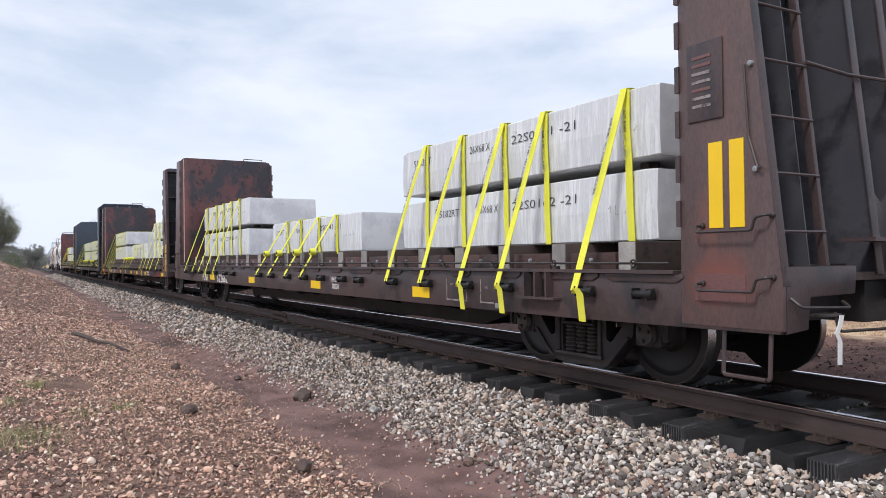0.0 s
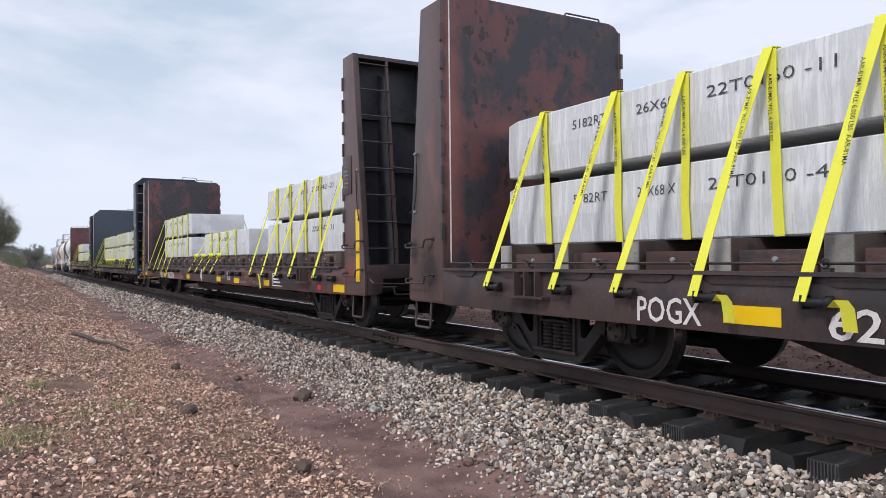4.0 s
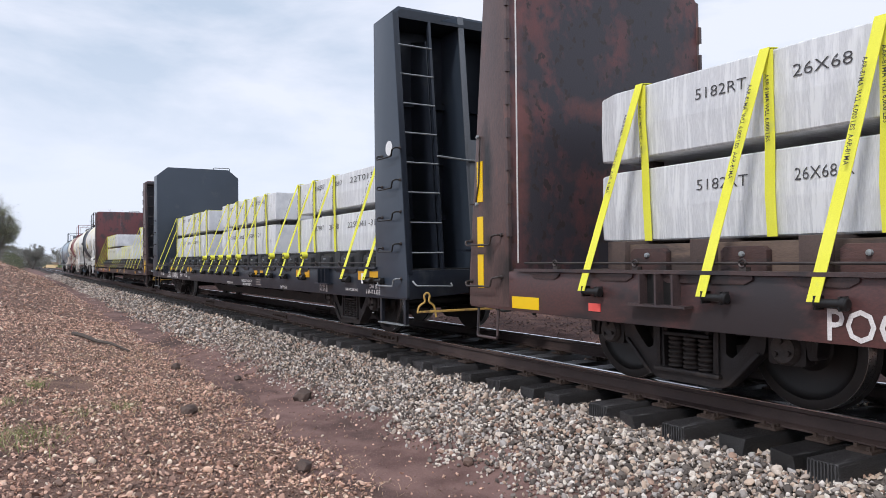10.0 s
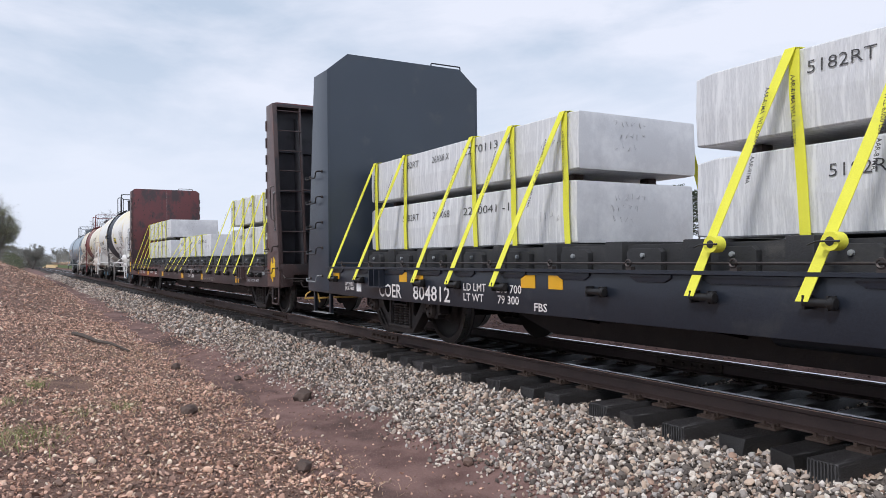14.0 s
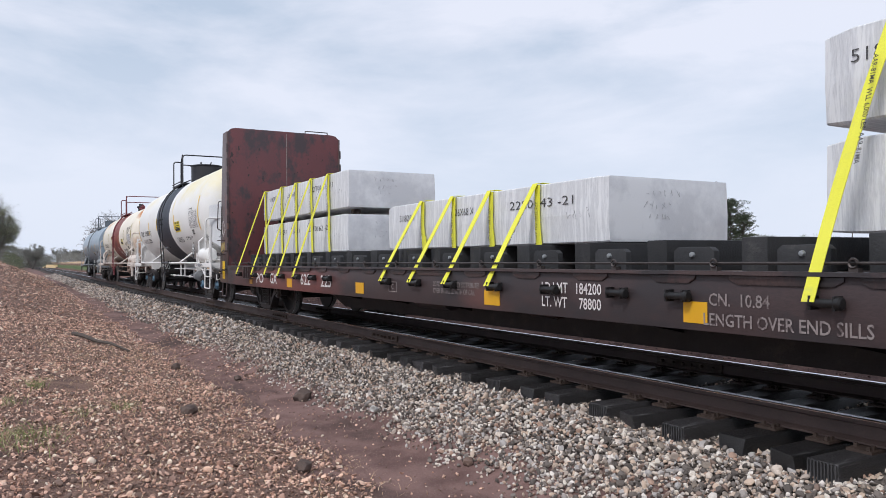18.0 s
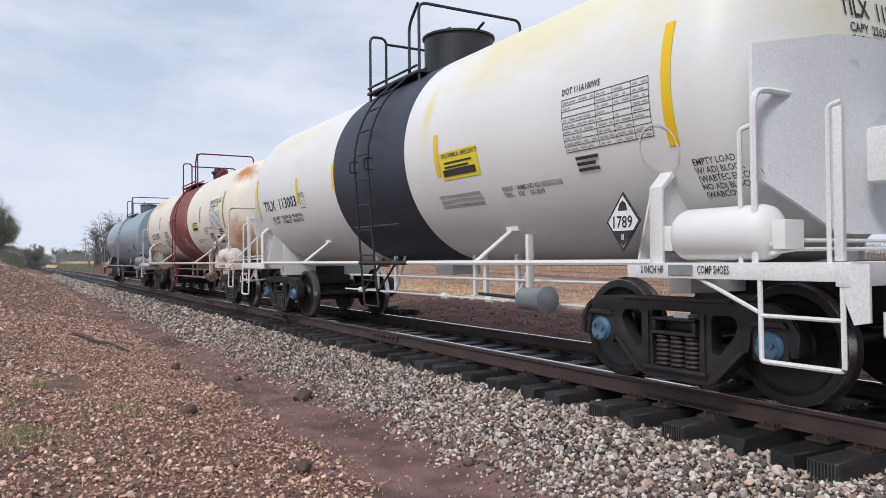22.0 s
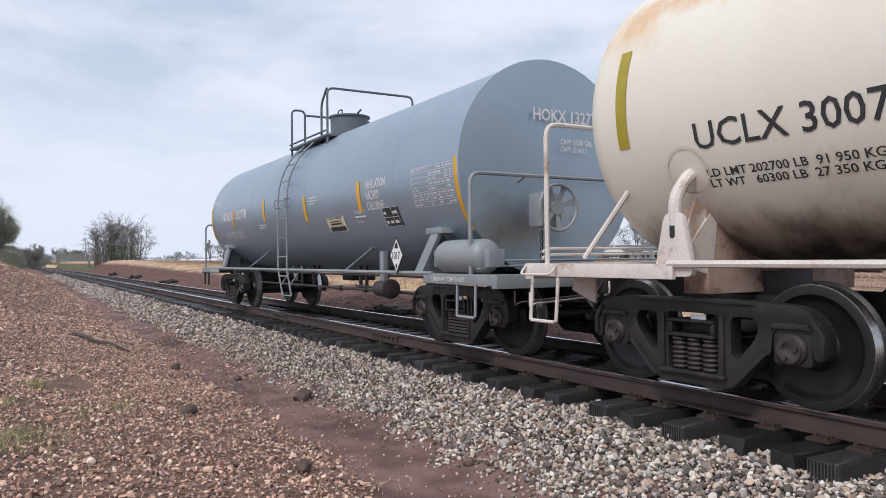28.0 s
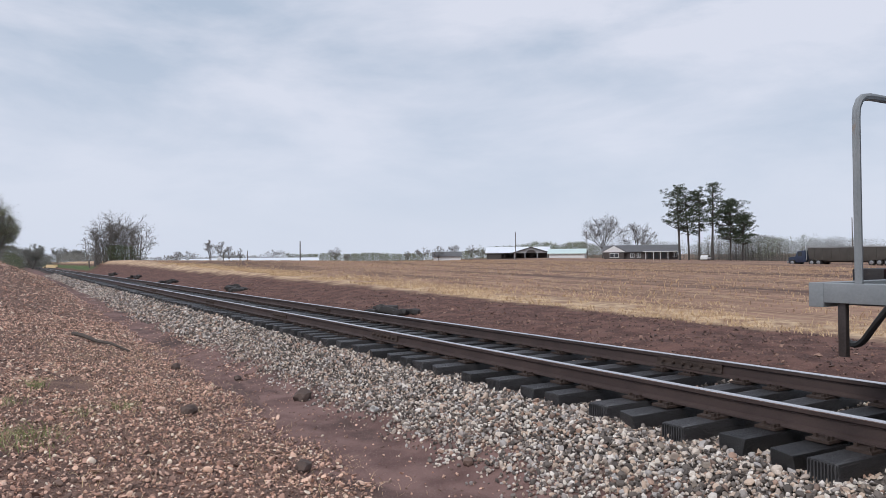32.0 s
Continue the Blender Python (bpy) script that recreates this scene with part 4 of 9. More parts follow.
def spring_mesh():
    """A coil spring as stacked rounded turns."""
    prof = []
    for i in range(7):
        z = 0.2 + i * 0.0385
        prof += [(z, 0.052), (z + 0.008, 0.07), (z + 0.0185, 0.076), (z + 0.029, 0.07), (z + 0.0375, 0.052)]
    return Shape().lathe(prof, "z", (0, 0, 0), 12).mesh("spring", M["spring"], 0, 75)


SIDE_FRAMES = {s: side_frame_mesh(s) for s in (-1, 1)}
SPRING = spring_mesh()
BOLSTER = Shape().box(-0.19, 0.19, -0.98, 0.98, 0.5, 0.59).box(-0.24, 0.24, -0.5, 0.5, 0.6, 0.7).mesh("bolster", M["steel_dark"], 0.02)
BEAM = Shape().box(-0.05, 0.05, -0.75, 0.75, 0.3, 0.37).box(-0.03, 0.09, -0.8, -0.66, 0.26, 0.46).box(-0.03, 0.09, 0.66, 0.8, 0.26, 0.46).mesh("brake_beam", M["steel_dark"], 0.01)
ROLLING = []     # wheelsets and where they sit, for motions()


def truck(car, x, cap="dark", tag=True):
    """A two-axle truck at x under a car."""
    part("bolster", BOLSTER, None, car, at=(x, 0, 0))
    for s in (-1, 1):
        fr = part("side_frame", SIDE_FRAMES[s], None, car, "dark cast steel truck side frame", at=(x, 0, 0))
        for k in (-0.155, 0.0, 0.155):
            part("spring", SPRING, None, fr, at=(k, s * 1.01, 0))
        for k in (-0.08, 0.08):
            part("spring", SPRING, None, fr, at=(k, s * 0.9, 0))
    if tag:
        part("wear_tag", Shape().box(-0.02, 0.13, -1.05, -1.04, 0.617, 0.66), M["placard"], fr if s < 0 else car, at=(x, 0, 0))
    for k in (-1, 1):
        part("brake_beam", BEAM, None, car, at=pose(x + k * 0.36, 0, 0, 0, 0, 0 if k > 0 else 180))
        w = part("wheelset", WHEELSET, None, car, "steel wheelset with bright treads", at=(x + k * 0.889, 0, WHEEL_R))
        for i in (0, 1):
            part("tread", TREAD[i], None, w)
            part("bearing_cap", CAPS[cap][i], None, w, "blue bearing end cap" if cap == "blue" else "")
        ROLLING.append((w, x + k * 0.889))


def bent(pts, r=0.11, k=4):
    """A line of points with its corners rounded."""
    pts = [Vector(p) for p in pts]
    out = [pts[0]]
    for a, b, c in zip(pts, pts[1:], pts[2:]):
        u, w = (a - b), (c - b)
        d = min(r, u.length * 0.45, w.length * 0.45)
        u, w = b + u.normalized() * d, b + w.normalized() * d
        out += [(u.lerp(b, t)).lerp(b.lerp(w, t), t) for t in [i / k for i in range(k + 1)]]
    return out + [pts[-1]]


def bar(name, pts, r, material, parent, label="", n=7, corner=0.0):
    return part(name, Shape().tube(bent(pts, corner) if corner else pts, r, n), material, parent, label)


def coupler(car, end, s, material, lever=True):
    """A knuckle coupler with its shank, lever and air hose; s: +1 at the leading end."""
    c = Shape()
    c.box(min(end - s * 0.3, end + s * 0.28), max(end - s * 0.3, end + s * 0.28), -0.07, 0.07, 0.79, 0.96)
    c.prism([(end + s * 0.25, -0.13), (end + s * 0.36, -0.17), (end + s * 0.5, -0.13), (end + s * 0.5, -0.02), (end + s * 0.4, 0.0), (end + s * 0.4, 0.13), (end + s * 0.28, 0.13)], "z", 0.73, 1.02)
    part("coupler", c, M["steel_dark"], car, bevel=0.015)
    if lever:
        low = material is M["iron"]
        if material is M["lever_yellow"]:
            x0 = end + s * 0.24
            lv = part("uncoupling_lever", Shape().box(x0 - 0.008, x0 + 0.008, -1.43, 0.02, 0.44, 0.47), material, car, "worn yellow uncoupling lever", bevel=0.003)
            bar("lever_handle", [(x0, -1.42, 0.46), (x0, -1.4, 0.53), (x0, -1.31, 0.58), (x0, -1.33, 0.67), (x0, -1.28, 0.7), (x0, -1.24, 0.67), (x0, -1.26, 0.58), (x0, -1.18, 0.53), (x0, -1.15, 0.38)], 0.014, material, lv, corner=0.03, n=6)
            bar("lever_end", [(x0, 0.0, 0.455), (x0, 0.1, 0.48), (x0 - s * 0.04, 0.12, 0.82)], 0.014, material, lv, corner=0.04, n=6)
            return coupler(car, end, s, material, False)
        bar("uncoupling_lever", [(end + s * 0.1, -1.03, 0.74), (end + s * 0.12, -1.02, 0.61), (end + s * 0.13, -0.45, 0.6), (end + s * 0.14, -0.2, 0.7), (end + s * 0.2, -0.15, 0.86)] if low else [(end + s * 0.12, -1.3, 0.78), (end + s * 0.12, -1.3, 0.62), (end + s * 0.12, -1.25, 0.66), (end + s * 0.14, -0.2, 0.72), (end + s * 0.2, -0.15, 0.86)], 0.011, M["brown"] if material is M["grey_paint"] else material, car, corner=0.05)
        if low:
            part("lever_bracket", Shape().box(min(end, end + s * 0.12), max(end, end + s * 0.12), -1.16, -0.98, 0.71, 0.73), material, car, bevel=0.004)
    bar("air_hose", [(end + s * 0.1, -0.34, 0.75), (end + s * 0.2, -0.34, 0.62), (end + s * 0.38, -0.26, 0.42), (end + s * 0.58, -0.15, 0.46)], 0.026, M["rubber"], car, corner=0.12)


# ---- bulkhead flat cars ----
HALF = 1.44          # half the width over the side sills
MOVERS = []          # things that go with the train: the thing, its x and y at the start


def rides(ob, x, y=TRACK_Y, z=0.0):
    ob.matrix_basis = Matrix.Translation((x, y, z))
    MOVERS.append((ob, x, y, z))
    return ob


def winch_mesh():
    s = Shape()
    s.lathe([(-0.1, 0.038), (-0.09, 0.042), (-0.08, 0.028), (0.06, 0.028), (0.07, 0.044), (0.1, 0.044), (0.11, 0.032)], "x", (0, -0.06, 0), 12)
    s.box(-0.1, -0.085, -0.09, 0.0, -0.045, 0.045).box(0.06, 0.075, -0.09, 0.0, -0.045, 0.045)
    return s.mesh("tie_down_winch", M["winch"], 0, 40)


WINCH = winch_mesh()
BOLT = Shape().lathe([(-0.028, 0.012), (-0.024, 0.02), (0.0, 0.022)], "y", (0, 0, 0), 8).mesh("bolt", M["grey_paint"], 0, 40)
RUNG = {}
EYE_MESH = Shape().tube([(0.028 * math.cos(6.2832 * i / 10), 0, 0.028 * math.sin(6.2832 * i / 10)) for i in range(11)], 0.009, 5).box(-0.03, 0.03, 0.0, 0.05, -0.06, -0.028).mesh("lashing_eye", M["iron"], 0, 40)


def rung(length, r=0.011):
    key = (length, r)
    if key not in RUNG:
        RUNG[key] = Shape().tube([(0, 0, 0), (0, length, 0)], r, 6)
    return RUNG[key]


def grab(parent, x, y, z, span, material, out=-0.07, axis="x"):
    """A grab iron: a bar held off the surface by two bent feet."""
    d = Vector((span, 0, 0)) if axis == "x" else Vector((0, 0, span))
    p = Vector((x, y, z))
    o = Vector((0, out, 0))
    bar("grab_iron", [p, p + o, p + o + d, p + d], 0.0115, material, parent, corner=0.03, n=6)


BOLT_DARK = Shape().lathe([(-0.028, 0.012), (-0.024, 0.02), (0.0, 0.022)], "y", (0, 0, 0), 8).mesh("bolt", M["iron"], 0, 40)


def hold(parent, x0, x1, y, z, material):
    """A hand hold whose feet are bent up to their bolts, the leading foot higher."""
    o = y - 0.085
    bar("hand_hold", [(x0, y, z + 0.05), (x0 - 0.005, o, z + 0.045), (x0 + 0.01, o, z), (x1 - 0.11, o, z), (x1 - 0.08, o, z + 0.085), (x1, o, z + 0.1), (x1, y, z + 0.1)], 0.0115, material, parent, corner=0.02, n=6)
    for q, h in ((x0, 0.05), (x1, 0.1)):
        part("bolt", BOLT_DARK, None, parent, at=(q, y, z + h))


def bulkhead(car, L, s, wall, frame, kind, top, depth, lean):
    """The end wall of a flat car. s = +1 at the leading end. Its side plates taper towards the top, away from the load."""
    e, inner = s * L / 2, s * (L / 2 - depth)
    slant = lambda z: s * (L / 2 - 0.02 - lean * (z - 0.9) / (top - 0.9))
    if kind == "round":
        r = 0.2
        face = [(-HALF, 0.98), (HALF, 0.98)] + [(HALF - r + r * math.cos(a), top - r + r * math.sin(a)) for a in (0, 0.52, 1.05, 1.57)] + [(-HALF + r + r * math.cos(a), top - r + r * math.sin(a)) for a in (1.57, 2.09, 2.62, 3.14)]
        shoulder = top - 0.1
    else:
        face = [(-HALF, 0.98), (HALF, 0.98), (HALF, top - 0.3), (HALF - 0.36, top), (-HALF + 0.36, top), (-HALF, top - 0.3)]
        shoulder = top - 0.3
    body = part("bulkhead", Shape().prism(face, "x", inner, inner + s * 0.05), wall, car, "tall steel end wall", bevel=0.008)
    if kind == "round":
        drip = 0.02 if wall is M["maroon"] else -1.33
        part("wall_seam", Shape().box(min(inner, inner - s * 0.006), max(inner, inner - s * 0.006), drip, drip + 0.016, 1.08, top - 0.06), M["white_ink"] if drip < 0 else M["faded_ink"], body, "pale vertical line down the wall")
    for k in (-1, 1):
        y0, y1 = k * (HALF + 0.004), k * (HALF - 0.035)
        part("side_plate", Shape().prism([(inner - s * 0.004, 0.62), (e, 0.62), (e, 0.92), (slant(shoulder), shoulder), (inner - s * 0.004, shoulder)], "y", y0, y1), M["scraped"] if kind == "round" else M["slate"], body, "tapered steel side plate", bevel=0.006)
        # the outer edge of the plate is flanged inwards
        part("edge_flange", Shape().prism([(e + s * 0.004, 0.92), (slant(shoulder) + s * 0.004, shoulder), (slant(shoulder) - s * 0.012, shoulder), (e - s * 0.012, 0.92)], "y", k * (HALF - 0.002), k * (HALF - 0.085)), frame, body, bevel=0.004)
        z = 1.35
        while kind == "round" and z < shoulder - 0.2:
            part("lug", Shape().box(min(inner - s * 0.03, inner + s * 0.01), max(inner - s * 0.03, inner + s * 0.01), k * HALF - 0.02, k * HALF + 0.02, z, z + 0.2), frame, body)
            z += 0.34
    # a dark sheet stands for the back's blackish paint and its recess shade
    part("back_sheet", Shape().prism([(y * 0.97, 1.0 + (z - 0.98) * 0.985) for y, z in face], "x", inner + s * 0.052, inner + s * 0.06), M["black"] if kind != "round" else M["bulk_inner"], body)
    plain = kind != "round"
    for y in ((-0.36, 0.33) if plain else (-0.22, 0.23)):
        part("rib", Shape().prism([(inner + s * 0.05, 0.98), (slant(0.98) - s * 0.03, 0.98), (slant(top - 0.2) - s * 0.03, top - 0.2), (inner + s * 0.05, top - 0.1)], "y", y - 0.012, y + 0.012), M["slate"] if plain else M["bulk_inner"], body)
        part("rib_flange", Shape().prism([(slant(0.98) - s * 0.03, 0.98), (slant(0.98) - s * 0.01, 0.98), (slant(top - 0.2) - s * 0.01, top - 0.2), (slant(top - 0.2) - s * 0.03, top - 0.2)], "y", y - 0.045, y + 0.045), M["end_grey"] if plain else frame, body, "flat steel rib flange", bevel=0.004)
    for y in (-0.88, 0.88):
        # ladder stiles stand at the outer face and are tied back to the sheet
        part("ladder_stile", Shape().prism([(slant(0.98) - s * 0.06, 0.98), (slant(0.98), 0.98), (slant(shoulder), shoulder - 0.04), (slant(shoulder) - s * 0.06, shoulder - 0.04)], "y", y - 0.02, y + 0.02), frame, body, "steel ladder stile", bevel=0.005)
        part("stile_web", Shape().prism([(inner + s * 0.05, 0.98), (slant(0.98) - s * 0.14, 0.98), (slant(shoulder) - s * 0.1, shoulder - 0.3), (inner + s * 0.05, shoulder - 0.2)], "y", y - 0.006, y + 0.006), frame if plain else M["bulk_inner"], body)
    for z in (1.7, 2.5, 3.3):
        part("sheet_stiffener", Shape().box(min(inner + s * 0.05, inner + s * 0.13), max(inner + s * 0.05, inner + s * 0.13), -HALF + 0.05, HALF - 0.05, z, z + 0.08), M["bulk_inner"] if not plain else M["black"], body)
    if not plain:
        part("web_gusset", Shape().prism([(-0.22, 0.98), (0.23, 0.98), (0.23, 1.9), (0.12, 1.62), (0.005, 1.53), (-0.11, 1.62), (-0.22, 1.9)], "x", slant(1.4) - s * 0.1, slant(1.4) - s * 0.085), frame, body, "notched gusset plate between the ribs")
    if plain:
        # a smooth panel on the middle of the end, with unreadable stencil lines
        def on_slant(name, y0, y1, z0, z1, lift, material, label=""):
            q = [(slant(z0) + s * lift, z0), (slant(z1) + s * lift, z1), (slant(z1) + s * (lift - 0.006), z1), (slant(z0) + s * (lift - 0.006), z0)]
            return part(name, Shape().prism(q, "y", y0, y1), material, body, label)
        on_slant("end_panel", -0.37, 0.34, 1.24, 2.78, 0.004, M["end_grey"], "dark grey panel on the end")
        for z, w in ((2.37, 0.44), (2.315, 0.6), (2.255, 0.53)) + (() if s > 0 else ((2.1, 0.4), (1.95, 0.55), (1.8, 0.4))):
            on_slant("illegible_line", 0.015 - w / 2, 0.015 + w / 2, z, z + 0.026, 0.008, M["faded_ink"], "unreadable white stencil line")
        if s > 0:
            tilt = Matrix.Rotation(math.atan(-lean / (top - 0.9)), 4, "Y")
            on_slant("number_panel", 0.38, 0.86, 1.3, top - 0.3, -0.05, M["black"])
            for text, z, w in (("SPRG 7 OC D-5", 2.1, 0.4), ("SPRG 7 IC D-5", 2.035, 0.4), ("SPRG 2 OC SCT", 1.955, 0.4), ("SPRG 2 IC SCT", 1.885, 0.4), ("36 IN 1W WHLS", 1.805, 0.41)):
                write(text, 0.042, M["white_ink"], body, (slant(z) + 0.009, 0.04 - w / 2, z), width=w, turn=tilt @ Matrix.Rotation(radians(90), 4, "Z"))
            write("804812", 0.12, M["white_ink"], body, (slant(3.1) - 0.035, 0.4, 3.1), width=0.44, turn=tilt @ Matrix.Rotation(radians(90), 4, "Z"))
    part("top_cap", Shape().prism([(slant(shoulder), shoulder - 0.06), (inner + s * 0.05, shoulder - 0.06), (inner + s * 0.05, shoulder - 0.02), (slant(shoulder), shoulder - 0.02)], "y", -HALF + 0.04, HALF - 0.04), frame, body)
    # ladder up the outer face beside the near side plate, and one on the far side
    for y0 in (-1.38, 0.88):
        z = 1.21 if plain else 1.29
        while z < shoulder - 0.1:
            part("ladder_rung", rung(0.51), M["grey_paint"] if kind != "round" else frame, body, at=(slant(z), y0, z))
            z += 0.4
    bar("top_handrail", [(inner + s * 0.1, 0.55, top - 0.03), (inner + s * 0.1, 0.55, top + 0.07), (inner + s * 0.1, 1.15, top + 0.07), (inner + s * 0.1, 1.15, top - 0.03)], 0.012, frame, body, corner=0.03)
    bar("cross_rail", [(slant(2.5) + s * 0.01, -0.88, 2.52), (slant(2.5) + s * 0.02, -0.4, 2.485), (slant(2.5) + s * 0.02, 0.2, 2.5), (slant(2.5) + s * 0.02, 0.9, 2.52)], 0.014, M["grey_paint"] if plain else frame, body)
    step = Shape().box(min(e - s * 0.1, e + s * 0.16), max(e - s * 0.1, e + s * 0.16), -0.64, 0.9, 1.22, 1.25)
    part("end_platform", step, frame, body)
    # hand holds on the side plate
    lo, hi = sorted((e - s * 0.06, e - s * 0.64)) if not plain else sorted((e - s * 0.15, e - s * 0.7))
    for z in (0.77, 1.23, 1.65, 2.07, 2.49) if plain else ((0.88, 1.3) if s > 0 else (0.83, 1.27)):
        hold(body, lo, hi, -HALF - 0.004, z, M["grey_paint"] if plain and z < 1 else M["winch"] if plain else M["iron"])
    if kind == "round":
        xr = e - s * 0.21
        bar("release_rod", [(xr - s * 0.05, -HALF - 0.02, 2.45), (xr - s * 0.02, -HALF - 0.02, 1.95), (xr + s * 0.05, -HALF - 0.02, 1.72), (xr + s * 0.1, -HALF - 0.05, 1.72)], 0.009, M["iron"], body, corner=0.02, n=5)
        for z in (2.45, 1.72):
            part("rod_eye", BOLT, None, body, at=(xr + s * 0.03 * (z < 2), -HALF - 0.004, z))
    # hand hold round the corner, on the end sill
    bar("corner_hold", [(e, -1.36, 0.84), (e + s * 0.07, -1.34, 0.78), (e + s * 0.07, -0.8, 0.76), (e, -0.78, 0.8)], 0.012, M["grey_paint"] if plain else M["iron"], body, corner=0.03, n=6)
    # sill step below the corner
    if plain:
        st = part("sill_step", Shape().box(min(e - s * 0.14, e - s * 0.91), max(e - s * 0.14, e - s * 0.91), -HALF + 0.0, -HALF + 0.1, 0.25, 0.262), M["grey_paint"], car, "plate foot step below the corner", bevel=0.003)
        for q in (e - s * 0.165, e - s * 0.885):
            part("step_hanger", Shape().box(q - 0.03, q + 0.03, -HALF + 0.04, -HALF + 0.052, 0.262, 0.64).box(q - 0.006, q + 0.006, -HALF + 0.052, -HALF + 0.1, 0.262, 0.64), frame, st, bevel=0.003)
        for k in (-1, 1):
            part("end_sill", Shape().prism([(k * 1.4, 0.6), (k * 0.5, 0.66), (k * 0.45, 0.98), (k * 1.4, 0.98)], "x", e, e - s * 0.12), frame, car, bevel=0.008)
        # a dark plate behind the cut-outs stands for the recess's shade
        part("draft_pocket", Shape().box(min(e - s * 0.34, e - s * 0.3), max(e - s * 0.34, e - s * 0.3), -1.3, 1.3, 0.64, 0.93), M["steel_dark"], car, bevel=0.006)
    else:
        a, b = e - s * 0.12, e - s * 0.5
        bar("sill_step", [(a, -HALF + 0.04, 0.62), (a, -HALF + 0.02, 0.28), (b, -HALF + 0.02, 0.28), (b, -HALF + 0.04, 0.62)], 0.016, frame, car, corner=0.03)
        # cut away between the corner posts and the coupler pocket
        for k in (-1, 1):
            part("end_sill", Shape().prism([(k * 1.4, 0.6), (k * 1.17, 0.62), (k * 1.14, 0.84), (k * 0.62, 0.85), (k * 0.6, 1.05), (k * 1.4, 1.05)], "x", e, e - s * 0.1), frame, car, "end sill cut away beside the coupler", bevel=0.008)
        # dark plate added for the shade in the coupler recess
        part("draft_pocket", Shape().box(min(e - s * 0.34, e - s * 0.3), max(e - s * 0.34, e - s * 0.3), -1.3, 1.3, 0.64, 1.06), M["steel_dark"], car, bevel=0.006)
    return body


def flat_car(x, L, trucks, paint, sill_paint, wall, frame, kind, top, label, block_x, plain_block, depth=0.85, lean=0.36, tail=0.0, lift=0.0):
    car = thing("bulkhead_flat_car", label, "flat car", "freight train")
    rides(car, x)
    a, b = -L / 2 - tail, L / 2
    for s in (-1, 1):
        y0, y1 = s * (HALF - 0.03), s * HALF
        sill = part("side_sill", Shape().prism([(a + 0.02, 0.6), (a + 2.2, 0.575), (b - 2.2, 0.575), (b - 0.02, 0.6), (b - 0.02, 0.99), (a + 0.02, 0.99)], "y", y0, y1), sill_paint if s < 0 else paint, car, "long steel side sill", bevel=0.006)
        part("deck_edge", Shape().box(a + 0.9, b - 0.9, min(s * (HALF - 0.1), s * (HALF + 0.045)), max(s * (HALF - 0.1), s * (HALF + 0.045)), 0.992, 1.02), frame, sill)
        if s < 0:
            part("lashing_rod", Shape().tube([(a + 1.0, -HALF + 0.02, 1.075), (b - 1.0, -HALF + 0.02, 1.075)], 0.011, 5), M["iron"], sill, "steel lashing rod along the deck edge")
            for i in range(19):
                q = a + 1.5 + i * 1.03
                if q < b - 1.2:
                    part("lashing_eye", EYE_MESH, None, sill, at=(q, -HALF + 0.0, 1.075))
        q = a + 1.35
        while q < b - 1.2:
            w = 0.22 if round(q * 7) % 3 else 0.42
            part("doubler_plate", Shape().prism([(q - w, 0.989), (q + w, 0.989), (q + w, 0.96), (q + w - 0.07, 0.925), (q - w + 0.07, 0.925), (q - w, 0.96)], "y", s * HALF, s * (HALF + 0.014)), frame, sill, bevel=0.004)
            q += 0.94
    part("deck", Shape().box(a + 0.06, b - 0.06, -HALF + 0.03, HALF - 0.03, 0.94, 1.0), M["block_black"] if paint is M["black"] else M["deck"], car)
    mid = Shape().prism([(a + 0.1, 0.62), (a + 3.9, 0.62), (a + 5.3, 0.23), (b - 5.3, 0.23), (b - 3.9, 0.62), (b - 0.1, 0.62), (b - 0.1, 0.94), (a + 0.1, 0.94)], "y", -0.33, 0.33)
    part("center_sill", mid, M["steel_dark"], car, bevel=0.01)
    q = a + 4.2
    while q < b - 4:
        part("cross_bearer", Shape().prism([(-HALF + 0.04, 0.62), (-0.33, 0.4), (0.33, 0.4), (HALF - 0.04, 0.62), (HALF - 0.04, 0.93), (-HALF + 0.04, 0.93)], "x", q - 0.015, q + 0.015), M["steel_dark"], car)
        q += 1.88
    part("brake_cylinder", Shape().lathe([(1.0, 0.05), (1.02, 0.16), (1.5, 0.16), (1.52, 0.06)], "x", (0, -0.7, 0.62), 14), frame, car)
    part("air_reservoir", Shape().lathe([(-1.6, 0.05), (-1.55, 0.17), (-0.7, 0.17), (-0.65, 0.05)], "x", (0, -0.75, 0.6), 14), frame, car)
    for s in (-1, 1):
        bulkhead(car, L + 2 * tail * (s < 0), s, wall, frame, kind, top + lift * (s > 0), depth, lean)
        truck(car, s * trucks)
        coupler(car, s * L / 2 - tail * (s < 0), s, M["lever_yellow"] if kind != "round" else M["iron"])
        # openwork bracket over each truck on the near side
        p = s * (trucks - 0.1)
        br = Shape()
        for dx in (-0.17, 0.0, 0.17):
            br.box(p + dx - 0.01, p + dx + 0.01, -HALF - 0.09, -HALF - 0.002, 0.755, 0.99)
        br.box(p - 0.3, p + 0.3, -HALF - 0.1, -HALF - 0.002, 0.735, 0.755)
        # a black sheet on the sill stands for the pocket's inner shade
        part("pocket_back", Shape().box(p - 0.16, p + 0.16, -HALF - 0.006, -HALF - 0.002, 0.757, 0.99), M["winch"], car, "black sheet for the shade inside a stake pocket")
        part("stake_bracket", br, frame, car)
    # load bearers across the deck, with low bolted stops between them
    dark = paint is M["black"] or sill_paint is M["red_sill"]
    timber = M["block_black"] if dark else M["block"]
